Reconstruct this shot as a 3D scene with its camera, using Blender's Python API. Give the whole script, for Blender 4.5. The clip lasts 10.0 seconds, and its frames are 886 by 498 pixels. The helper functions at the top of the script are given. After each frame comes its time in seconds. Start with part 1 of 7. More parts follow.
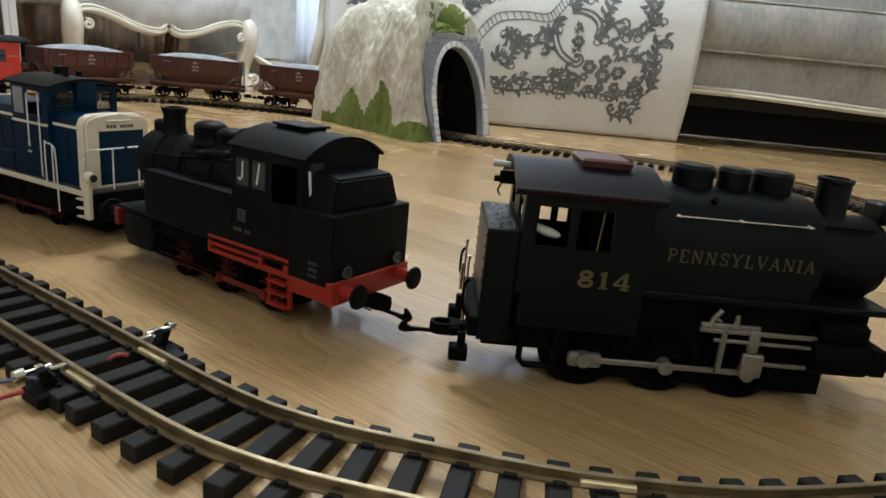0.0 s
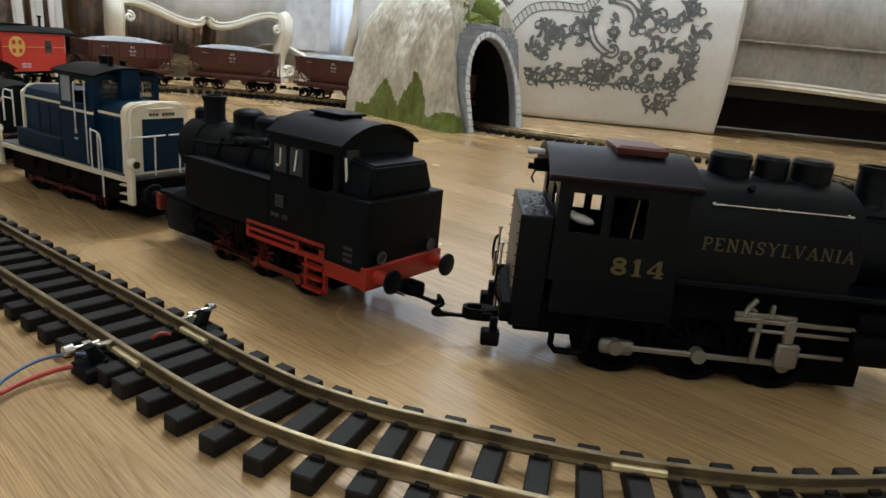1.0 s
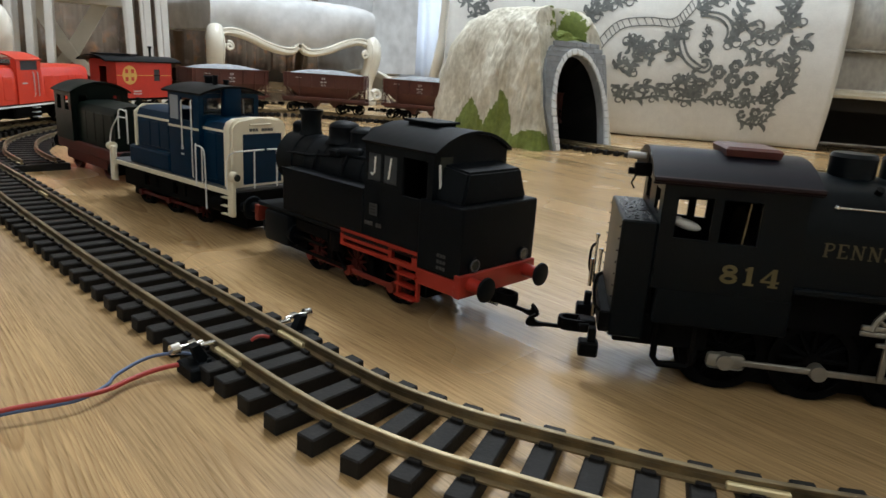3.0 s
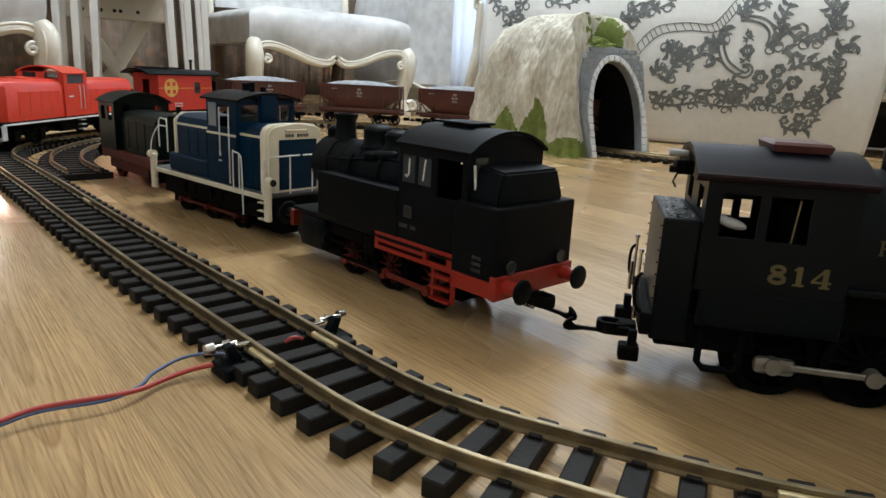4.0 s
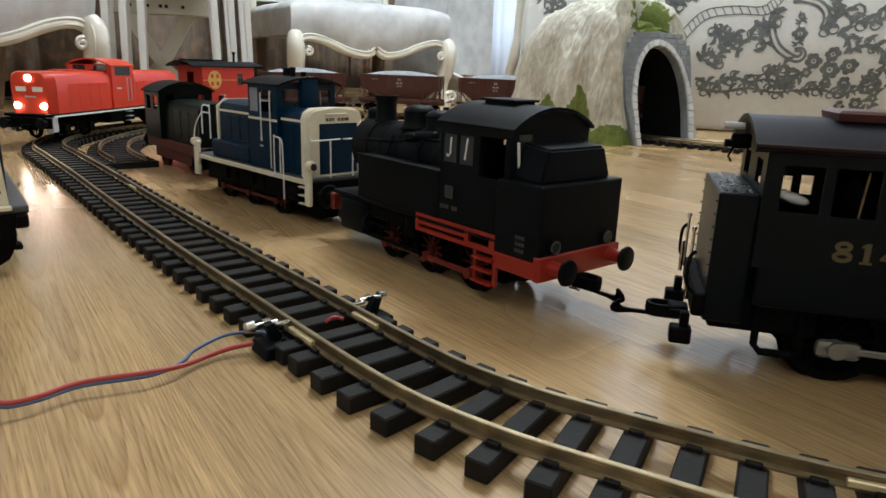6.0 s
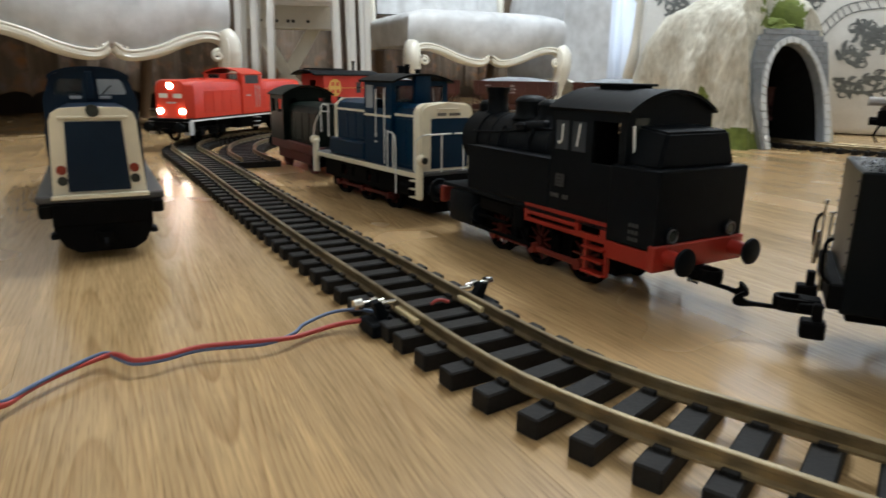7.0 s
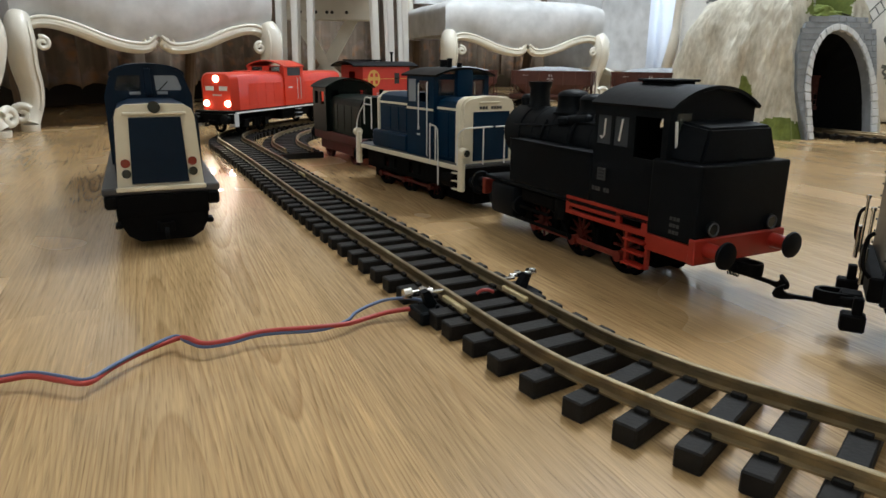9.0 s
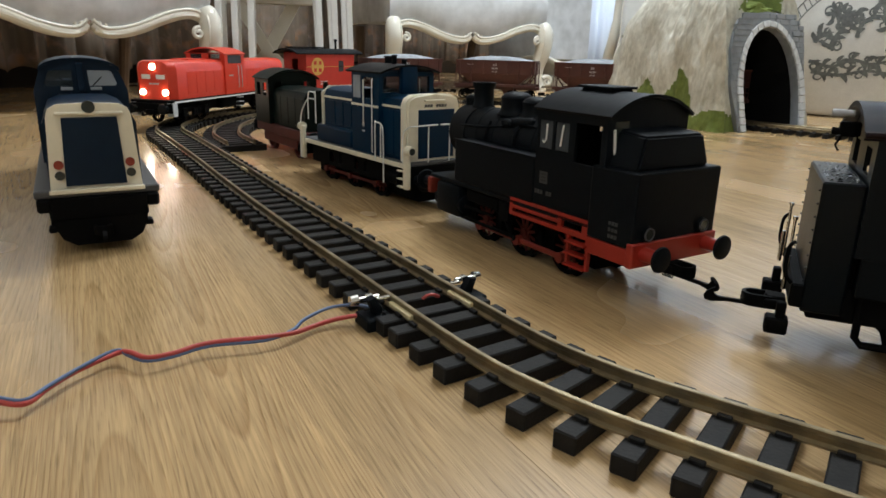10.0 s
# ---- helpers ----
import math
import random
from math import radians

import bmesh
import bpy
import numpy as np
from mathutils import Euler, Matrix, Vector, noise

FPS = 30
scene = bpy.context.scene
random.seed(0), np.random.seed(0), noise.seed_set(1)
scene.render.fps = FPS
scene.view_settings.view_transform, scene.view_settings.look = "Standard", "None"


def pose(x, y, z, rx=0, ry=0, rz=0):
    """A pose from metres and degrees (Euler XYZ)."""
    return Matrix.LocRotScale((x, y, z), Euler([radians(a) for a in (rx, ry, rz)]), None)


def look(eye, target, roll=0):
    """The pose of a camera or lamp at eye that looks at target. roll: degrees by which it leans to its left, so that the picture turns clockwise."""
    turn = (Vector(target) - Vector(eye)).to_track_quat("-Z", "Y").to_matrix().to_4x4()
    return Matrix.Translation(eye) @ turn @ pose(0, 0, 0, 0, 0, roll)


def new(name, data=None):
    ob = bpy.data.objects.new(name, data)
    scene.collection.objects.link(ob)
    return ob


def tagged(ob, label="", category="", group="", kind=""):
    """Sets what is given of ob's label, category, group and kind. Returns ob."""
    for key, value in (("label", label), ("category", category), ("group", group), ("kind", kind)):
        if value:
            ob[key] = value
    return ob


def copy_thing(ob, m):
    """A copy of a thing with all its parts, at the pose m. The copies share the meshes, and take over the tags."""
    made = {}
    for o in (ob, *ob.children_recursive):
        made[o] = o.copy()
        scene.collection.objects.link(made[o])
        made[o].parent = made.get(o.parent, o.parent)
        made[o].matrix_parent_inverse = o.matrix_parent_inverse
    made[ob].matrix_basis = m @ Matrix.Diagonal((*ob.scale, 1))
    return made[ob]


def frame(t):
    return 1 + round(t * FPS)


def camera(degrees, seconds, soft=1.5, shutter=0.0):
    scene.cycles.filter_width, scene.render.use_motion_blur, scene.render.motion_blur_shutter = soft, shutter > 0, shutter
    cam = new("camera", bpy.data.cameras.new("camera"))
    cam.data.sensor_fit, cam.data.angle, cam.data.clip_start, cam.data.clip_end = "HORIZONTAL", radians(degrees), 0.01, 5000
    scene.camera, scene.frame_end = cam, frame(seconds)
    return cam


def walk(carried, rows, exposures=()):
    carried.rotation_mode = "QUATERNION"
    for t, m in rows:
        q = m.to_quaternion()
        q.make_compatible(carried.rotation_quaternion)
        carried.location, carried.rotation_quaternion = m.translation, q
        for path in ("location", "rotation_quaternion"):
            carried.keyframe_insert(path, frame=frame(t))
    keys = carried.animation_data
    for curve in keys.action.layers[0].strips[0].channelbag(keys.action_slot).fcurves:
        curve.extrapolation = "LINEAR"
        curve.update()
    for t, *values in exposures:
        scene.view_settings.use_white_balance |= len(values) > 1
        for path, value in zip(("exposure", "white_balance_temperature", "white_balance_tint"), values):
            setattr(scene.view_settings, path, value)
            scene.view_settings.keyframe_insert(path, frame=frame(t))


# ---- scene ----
cam = camera(67.1, 10.0, shutter=0.5)
PATH = [
    (0, (0.004, 0.158, 0.201), (-0.056, 2.079, -0.352), 5.5),
    (0.5, (0.001, 0.156, 0.198), (-0.084, 2.068, -0.38), 6.0),
    (1, (0.003, 0.152, 0.198), (-0.146, 2.059, -0.384), 5.4),
    (1.5, (0.0, 0.152, 0.195), (-0.18, 2.059, -0.381), 5.7),
    (2, (-0.003, 0.153, 0.191), (-0.252, 2.057, -0.368), 5.0),
    (2.5, (-0.005, 0.153, 0.189), (-0.328, 2.048, -0.362), 4.4),
    (4, (-0.006, 0.16, 0.177), (-0.507, 2.028, -0.332), 2.9),
    (4.5, (-0.009, 0.159, 0.176), (-0.534, 2.016, -0.349), 2.8),
    (5, (-0.008, 0.157, 0.178), (-0.568, 2.004, -0.346), 2.3),
    (6.5, (-0.01, 0.171, 0.157), (-0.721, 1.962, -0.379), 1.8),
    (7, (-0.008, 0.169, 0.147), (-0.924, 1.874, -0.359), 0.9),
    (7.5, (-0.009, 0.165, 0.127), (-1.015, 1.828, -0.345), 2.0),
    (8, (-0.009, 0.164, 0.135), (-1.017, 1.823, -0.346), 1.1),
    (8.5, (-0.008, 0.156, 0.147), (-1.016, 1.796, -0.392), 0.6),
    (9, (-0.007, 0.151, 0.153), (-1.005, 1.798, -0.386), 0.5),
    (9.5, (-0.006, 0.152, 0.16), (-0.912, 1.834, -0.43), 1.6),
    (10, (-0.006, 0.15, 0.168), (-0.858, 1.864, -0.414), 1.4),
]
walk(cam, [(t, look(eye, target, roll)) for t, eye, target, roll in PATH])

# ---- light ----
world = bpy.data.worlds.new("room_air")
scene.world = world
world.use_nodes = True
wbg = world.node_tree.nodes["Background"]
wbg.inputs["Color"].default_value = (0.75, 0.85, 1.0, 1)
wbg.inputs["Strength"].default_value = 0.3


def area_lamp(name, m, sx, sy, watts, colour):
    data = bpy.data.lights.new(name, "AREA")
    data.shape, data.size, data.size_y = "RECTANGLE", sx, sy
    data.energy, data.color = watts, colour
    ob = new(name, data)
    ob.matrix_world = m
    return ob


globe = bpy.data.lights.new("ceiling_lamp", "POINT")
globe.energy, globe.color, globe.shadow_soft_size = 136.0, (0.85, 0.935, 1.0), 0.32
new("ceiling_lamp", globe).location = (-0.40, 2.05, 2.10)
# unseen fill lamp behind the camera, added to lift the dark fronts
fill = bpy.data.lights.new("fill_lamp", "POINT")
fill.energy, fill.color, fill.shadow_soft_size = 21.0, (0.87, 0.95, 1.0), 0.25
new("fill_lamp", fill).location = (-0.10, -0.95, 2.10)
area_lamp("window_light", look((-0.2, 4.20, 1.25), (-0.2, 1.5, 1.25)), 1.9, 2.0, 46.0, (0.82, 0.91, 1.0))


# ---- helpers for meshes ----
def part(name, bm, material, parent=None, label="", smooth=0.0):
    """Links a bmesh as one mesh object under a thing or a part."""
    bmesh.ops.recalc_face_normals(bm, faces=bm.faces)
    me = bpy.data.meshes.new(name)
    bm.to_mesh(me)
    bm.free()
    for m in (material if isinstance(material, (list, tuple)) else (material,)):
        me.materials.append(m)
    if smooth:
        me.shade_smooth()
        me.set_sharp_from_angle(angle=radians(smooth))
    ob = new(name, me)
    if parent is not None:
        ob.parent = parent
    if label:
        ob["label"] = label
    return ob


def share(name, mesh, parent, m):
    ob = new(name, mesh)
    ob.parent = parent
    ob.matrix_basis = m
    return ob


def thing(name, m, label, category, group="", kind=""):
    ob = new(name)
    ob.empty_display_size = 0.02
    ob.matrix_world = m
    return tagged(ob, label, category, group, kind)


def box(bm, x0, x1, y0, y1, z0, z1, bev=0.0, seg=1):
    r = bmesh.ops.create_cube(bm, size=1)
    vs = r["verts"]
    for v in vs:
        v.co = Vector((x0 + (v.co.x + .5) * (x1 - x0), y0 + (v.co.y + .5) * (y1 - y0), z0 + (v.co.z + .5) * (z1 - z0)))
    if bev:
        es = list({e for v in vs for e in v.link_edges})
        bmesh.ops.bevel(bm, geom=es, offset=bev, segments=seg, affect="EDGES", profile=0.5)
    return bm


def cube(x0, x1, y0, y1, z0, z1, bev=0.0, seg=1):
    return box(bmesh.new(), x0, x1, y0, y1, z0, z1, bev, seg)


def rod(bm, a, b, r, r2=None, seg=12, cap=True):
    a, b = Vector(a), Vector(b)
    q = (b - a).to_track_quat("Z", "Y").to_matrix().to_4x4()
    bmesh.ops.create_cone(bm, cap_ends=cap, segments=seg, radius1=r, radius2=r if r2 is None else r2, depth=(b - a).length,
                          matrix=Matrix.Translation((a + b) / 2) @ q)
    return bm


def prism(bm, prof, a, b, axis="x"):
    """Extrudes a closed profile along an axis from a to b. Profile: the two other coordinates in order."""
    def at(p, k):
        return {"x": (k, p[0], p[1]), "y": (p[0], k, p[1]), "z": (p[0], p[1], k)}[axis]
    va = [bm.verts.new(at(p, a)) for p in prof]
    vb = [bm.verts.new(at(p, b)) for p in prof]
    n = len(prof)
    for i in range(n):
        bm.faces.new((va[i], va[(i + 1) % n], vb[(i + 1) % n], vb[i]))
    bm.faces.new(va[::-1])
    bm.faces.new(vb)
    return bm


def loft(bm, rings, closed=True, caps=True):
    rows = [[bm.verts.new(p) for p in ring] for ring in rings]
    n = len(rows[0])
    for a, b in zip(rows, rows[1:]):
        for i in range(n if closed else n - 1):
            bm.faces.new((a[i], a[(i + 1) % n], b[(i + 1) % n], b[i]))
    if caps and closed:
        bm.faces.new(rows[0][::-1])
        bm.faces.new(rows[-1])
    return bm


def tube(bm, pts, radii, seg=8, up=(0, 0, 1), flat=1.0):
    """A tube along points, with a radius for each; flat squeezes it along the binormal."""
    pts = [Vector(p) for p in pts]
    if not isinstance(radii, (list, tuple)):
        radii = [radii] * len(pts)
    rings = []
    side = None
    for i, p in enumerate(pts):
        d = (pts[min(i + 1, len(pts) - 1)] - pts[max(i - 1, 0)]).normalized()
        u = Vector(up) - d * d.dot(Vector(up))
        if u.length < 0.05:
            u = side if side else Vector((1, 0, 0))
        u.normalize()
        side = u
        w = d.cross(u)
        rings.append([p + u * radii[i] * math.cos(a) + w * radii[i] * flat * math.sin(a)
                      for a in (2 * math.pi * k / seg for k in range(seg))])
    return loft(bm, rings)


def smooth_line(pts, n=8, closed=False):
    """Catmull-Rom through points."""
    P = [Vector(p) for p in pts]
    out = []
    N = len(P)
    for i in range(N if closed else N - 1):
        if closed:
            a, b, c, d = P[i - 1], P[i], P[(i + 1) % N], P[(i + 2) % N]
        else:
            a, b, c, d = P[max(i - 1, 0)], P[i], P[i + 1], P[min(i + 2, N - 1)]
        for k in range(n):
            t = k / n
            out.append(.5 * ((2 * b) + (c - a) * t + (2 * a - 5 * b + 4 * c - d) * t * t + (3 * b - a - 3 * c + d) * t ** 3))
    if not closed:
        out.append(P[-1])
    return out


def even(pts, step, closed=False):
    """Resamples a line at even steps; returns places and headings."""
    Q = [Vector(p) for p in pts] + ([Vector(pts[0])] if closed else [])
    acc = [0.0]
    for a, b in zip(Q, Q[1:]):
        acc.append(acc[-1] + (b - a).length)
    n = max(1, round(acc[-1] / step))
    out, j = [], 0
    for i in range(n if closed else n + 1):
        s = acc[-1] * i / n
        while j < len(acc) - 2 and acc[j + 1] < s:
            j += 1
        f = (s - acc[j]) / max(acc[j + 1] - acc[j], 1e-9)
        d = (Q[j + 1] - Q[j]).normalized()
        out.append((Q[j].lerp(Q[j + 1], f), math.atan2(d.y, d.x)))
    return out, acc[-1]


# ---- materials ----
def mat(name, colour, rough=0.5, metal=0.0, var=0.12, scale=60.0, bump=0.0, spec=0.5, coat=0.0, stain=None, detail=4.0):
    """A painted, plastic, cloth or metal surface: colour broken at two scales, fine relief and uneven gloss."""
    m = bpy.data.materials.new(name)
    m.use_nodes = True
    nt = m.node_tree
    b = nt.nodes["Principled BSDF"]
    co = nt.nodes.new("ShaderNodeTexCoord")
    n1, n2 = nt.nodes.new("ShaderNodeTexNoise"), nt.nodes.new("ShaderNodeTexNoise")
    n1.inputs["Scale"].default_value, n1.inputs["Detail"].default_value = scale, detail
    n2.inputs["Scale"].default_value, n2.inputs["Detail"].default_value = scale * 0.17, 3.0
    for n in (n1, n2):
        nt.links.new(co.outputs["Object"], n.inputs["Vector"])
    add = nt.nodes.new("ShaderNodeMath")
    add.operation = "ADD"
    nt.links.new(n1.outputs["Fac"], add.inputs[0])
    nt.links.new(n2.outputs["Fac"], add.inputs[1])
    ramp = nt.nodes.new("ShaderNodeMapRange")
    ramp.inputs["From Min"].default_value, ramp.inputs["From Max"].default_value = 0.6, 1.4
    nt.links.new(add.outputs[0], ramp.inputs["Value"])
    mix = nt.nodes.new("ShaderNodeMix")
    mix.data_type = "RGBA"
    lo = stain if stain else tuple(c * (1 - var) for c in colour)
    hi = tuple(min(1, c * (1 + var)) for c in colour)
    mix.inputs["A"].default_value, mix.inputs["B"].default_value = (*lo, 1), (*hi, 1)
    nt.links.new(ramp.outputs["Result"], mix.inputs["Factor"])
    nt.links.new(mix.outputs["Result"], b.inputs["Base Color"])
    rr = nt.nodes.new("ShaderNodeMapRange")
    rr.inputs["To Min"].default_value, rr.inputs["To Max"].default_value = max(0, rough - 0.07), min(1, rough + 0.1)
    nt.links.new(n2.outputs["Fac"], rr.inputs["Value"])
    nt.links.new(rr.outputs["Result"], b.inputs["Roughness"])
    b.inputs["Metallic"].default_value = metal
    b.inputs["Specular IOR Level"].default_value = spec
    b.inputs["Coat Weight"].default_value = coat
    b.inputs["Coat Roughness"].default_value = 0.15
    if bump:
        bp = nt.nodes.new("ShaderNodeBump")
        bp.inputs["Strength"].default_value, bp.inputs["Distance"].default_value = bump, 0.002
        nt.links.new(n1.outputs["Fac"], bp.inputs["Height"])
        nt.links.new(bp.outputs["Normal"], b.inputs["Normal"])
    return m


def wood_floor_material():
    """Oak laminate: three printed strips a plank, each with its own tone and cathedral figure."""
    m = bpy.data.materials.new("oak_laminate")
    m.use_nodes = True
    nt = m.node_tree
    L = nt.links.new
    b = nt.nodes["Principled BSDF"]

    def op(kind, a, c=None, d=None):
        n = nt.nodes.new("ShaderNodeMath")
        n.operation = kind
        for k, v in enumerate((a, c, d)):
            if v is None:
                continue
            if isinstance(v, (int, float)):
                n.inputs[k].default_value = v
            else:
                L(v, n.inputs[k])
        return n.outputs[0]

    def tex(vec, scale, detail, rough=0.5):
        n = nt.nodes.new("ShaderNodeTexNoise")
        n.inputs["Scale"].default_value, n.inputs["Detail"].default_value, n.inputs["Roughness"].default_value = scale, detail, rough
        L(vec, n.inputs["Vector"])
        return n.outputs["Fac"]

    def span(v, a, c, d, e):
        n = nt.nodes.new("ShaderNodeMapRange")
        n.inputs["From Min"].default_value, n.inputs["From Max"].default_value = a, c
        n.inputs["To Min"].default_value, n.inputs["To Max"].default_value = d, e
        L(v, n.inputs["Value"])
        return n.outputs[0]

    def vec(x, y, z):
        n = nt.nodes.new("ShaderNodeCombineXYZ")
        for k, v in enumerate((x, y, z)):
            if isinstance(v, (int, float)):
                n.inputs[k].default_value = v
            else:
                L(v, n.inputs[k])
        return n.outputs[0]

    co, info, sep = nt.nodes.new("ShaderNodeTexCoord"), nt.nodes.new("ShaderNodeObjectInfo"), nt.nodes.new("ShaderNodeSeparateXYZ")
    L(co.outputs["Object"], sep.inputs[0])
    x, y, seed = sep.outputs["X"], sep.outputs["Y"], info.outputs["Random"]
    row = op("FLOOR", op("DIVIDE", op("ADD", y, 0.096), 0.064))
    v = op("SUBTRACT", op("ADD", y, 0.096), op("MULTIPLY", op("ADD", row, 0.5), 0.064))
    # strips end at their own places along the plank
    wn = nt.nodes.new("ShaderNodeTexWhiteNoise")
    wn.noise_dimensions = "2D"
    L(vec(row, op("MULTIPLY", seed, 91.0), 0.0), wn.inputs["Vector"])
    stave = op("FLOOR", op("DIVIDE", op("ADD", x, op("MULTIPLY", wn.outputs["Value"], 1.0)), 2.3))
    wn2 = nt.nodes.new("ShaderNodeTexWhiteNoise")
    L(vec(row, stave, op("MULTIPLY", seed, 57.0)), wn2.inputs["Vector"])
    r1 = wn2.outputs["Value"]
    rc = nt.nodes.new("ShaderNodeSeparateColor")
    L(wn2.outputs["Color"], rc.inputs[0])
    r2, r3 = rc.outputs["Red"], rc.outputs["Blue"]
    sx, sy = op("ADD", x, op("MULTIPLY", r1, 31.0)), op("ADD", y, op("MULTIPLY", r2, 17.0))
    # cathedral figure: long nested curves about a wandering heart line
    warp = tex(vec(op("MULTIPLY", sx, 0.16), sy, r3), 15.0, 2.0)
    heart = op("ADD", v, op("MULTIPLY", op("SUBTRACT", tex(vec(op("MULTIPLY", sx, 0.25), r1, 0.0), 7.0, 1.0), 0.5), 0.060))
    curve = op("MULTIPLY", op("MULTIPLY", heart, heart), 7600.0)
    way = op("MULTIPLY_ADD", op("GREATER_THAN", r1, 0.75), -2.0, 1.0)
    slant = op("MULTIPLY", sx, op("MULTIPLY", way, op("MULTIPLY_ADD", r3, 6.0, 6.0)))
    ring = op("ADD", op("ADD", curve, slant), op("MULTIPLY", warp, 5.0))
    fr = op("FRACT", ring)
    fade = span(tex(vec(op("MULTIPLY", sx, 0.40), sy, 5.0), 26.0, 2.0), 0.34, 0.66, 0.35, 1.0)
    # each ring darkens slowly and ends sharply
    figure = op("SUBTRACT", 1.0, op("MULTIPLY", fade, op("MULTIPLY", op("POWER", fr, 2.2), span(fr, 0.90, 1.0, 1.0, 0.0))))
    fine = tex(vec(op("MULTIPLY", sx, 0.030), sy, 0.0), 620.0, 3.0, 0.6)
    pore = tex(vec(op("MULTIPLY", sx, 0.045), sy, 7.0), 900.0, 1.0)
    streak = tex(vec(op("MULTIPLY", sx, 0.04), sy, 3.0), 130.0, 3.0)
    tone = tex(vec(sx, sy, 1.0), 4.0, 2.0)
    c1 = nt.nodes.new("ShaderNodeMix")
    c1.data_type = "RGBA"
    c1.inputs["A"].default_value, c1.inputs["B"].default_value = (0.205, 0.101, 0.035, 1), (0.462, 0.306, 0.150, 1)
    # the figure shows in some staves more than in others
    L(op("SUBTRACT", 1.0, op("MULTIPLY", op("SUBTRACT", 1.0, figure), op("MULTIPLY_ADD", r2, 0.58, 0.16))), c1.inputs["Factor"])
    pores = span(pore, 0.56, 0.72, 1.0, 0.74)
    gain = op("MULTIPLY", op("MULTIPLY", op("MULTIPLY", pores, span(fine, 0.32, 0.66, 0.76, 1.10)), span(streak, 0.3, 0.7, 0.90, 1.08)),
              op("MULTIPLY", span(tone, 0.3, 0.7, 0.92, 1.08), op("MULTIPLY_ADD", r3, 0.20, 0.90)))
    c2 = nt.nodes.new("ShaderNodeMix")
    c2.data_type, c2.blend_type = "RGBA", "MULTIPLY"
    c2.inputs["Factor"].default_value = 1.0
    L(c1.outputs["Result"], c2.inputs["A"])
    L(gain, c2.inputs["B"])
    L(c2.outputs["Result"], b.inputs["Base Color"])
    L(span(tone, 0.3, 0.7, 0.20, 0.29), b.inputs["Roughness"])
    b.inputs["Specular IOR Level"].default_value = 0.48
    b.inputs["Coat Weight"].default_value, b.inputs["Coat Roughness"].default_value = 0.12, 0.14
    bp = nt.nodes.new("ShaderNodeBump")
    bp.inputs["Strength"].default_value, bp.inputs["Distance"].default_value = 0.05, 0.0005
    L(fine, bp.inputs["Height"])
    L(bp.outputs["Normal"], b.inputs["Normal"])
    return m


M_FLOOR = wood_floor_material()
M_SUB = mat("floor_underlay", (0.10, 0.06, 0.03), 0.9)
M_BRASS = mat("worn_brass", (0.29, 0.235, 0.145), 0.38, 0.85, 0.25, 90, 0.05, stain=(0.13, 0.098, 0.056))
M_BRASS_BRIGHT = mat("bright_brass", (0.78, 0.66, 0.40), 0.35, 0.45, 0.12, 120)
M_TIE = mat("dark_brown_sleeper_plastic", (0.0105, 0.0095, 0.0090), 0.62, 0, 0.3, 420, 0.15, spec=0.2)
M_BLACK = mat("black_model_plastic", (0.0044, 0.0060, 0.0080), 0.48, 0, 0.25, 180, 0.04, spec=0.08)
M_DARK = mat("dark_underframe_plastic", (0.0032, 0.0032, 0.0034), 0.66, 0, 0.3, 150, 0.08, spec=0.05)
M_RED = mat("red_frame_plastic", (0.31, 0.018, 0.009), 0.42, 0, 0.15, 120, 0.03)
M_BLUE = mat("ocean_blue_plastic", (0.0006, 0.0185, 0.048), 0.34, 0, 0.12, 120, spec=0.12)
M_NAVY = mat("dark_navy_plastic", (0.0022, 0.0125, 0.030), 0.42, 0, 0.15, 120, spec=0.2)
# red darkened for the shade on wheels and rods under the engines
M_WHEEL = mat("dark_and_shaded_red_plastic", (0.085, 0.012, 0.009), 0.5, 0, 0.2, 120, 0.03, spec=0.3)
M_OXIDE = mat("dull_red_frame_plastic", (0.17, 0.022, 0.013), 0.5, 0, 0.2, 120, 0.03, spec=0.3)
M_BEIGE = mat("ivory_plastic", (0.76, 0.70, 0.55), 0.38, 0, 0.08, 100)
M_GREEN = mat("dark_green_plastic", (0.0022, 0.0060, 0.0048), 0.45, 0, 0.2, 120, spec=0.10)
M_SIGNAL = mat("signal_red_plastic", (0.62, 0.040, 0.016), 0.34, 0, 0.08, 90)
M_CABOOSE = mat("caboose_red_plastic", (0.42, 0.030, 0.020), 0.38, 0, 0.12, 90)
M_HOPPER = mat("oxide_red_wagon_plastic", (0.068, 0.018, 0.013), 0.5, 0, 0.25, 120, 0.05)
M_GREY = mat("grey_buffer_plastic", (0.50, 0.50, 0.52), 0.45)
M_STEEL = mat("nickel_plated_steel", (0.72, 0.71, 0.68), 0.22, 1.0, 0.1, 160)
M_RODS = mat("greyed_side_rod_metal", (0.25, 0.235, 0.205), 0.42, 0.6, 0.2, 160)
M_ROCK = mat("painted_foam_rock", (0.62, 0.61, 0.54), 0.9, 0, 0.22, 95, 1.3, stain=(0.36, 0.34, 0.27), detail=8.0)
M_MOSS = mat("green_painted_foam", (0.135, 0.175, 0.038), 0.95, 0, 0.35, 90, 0.8)
M_STONE = mat("grey_portal_stone", (0.25, 0.27, 0.295), 0.85, 0, 0.25, 60, 0.5)
M_STONE_LIGHT = mat("pale_arch_stone", (0.62, 0.64, 0.66), 0.8, 0, 0.2, 60, 0.4)
# near black, so the tunnel's inner shade is in the colour
M_TUNNEL_IN = mat("tunnel_lining_shade", (0.005, 0.005, 0.005), 0.95, spec=0.1)
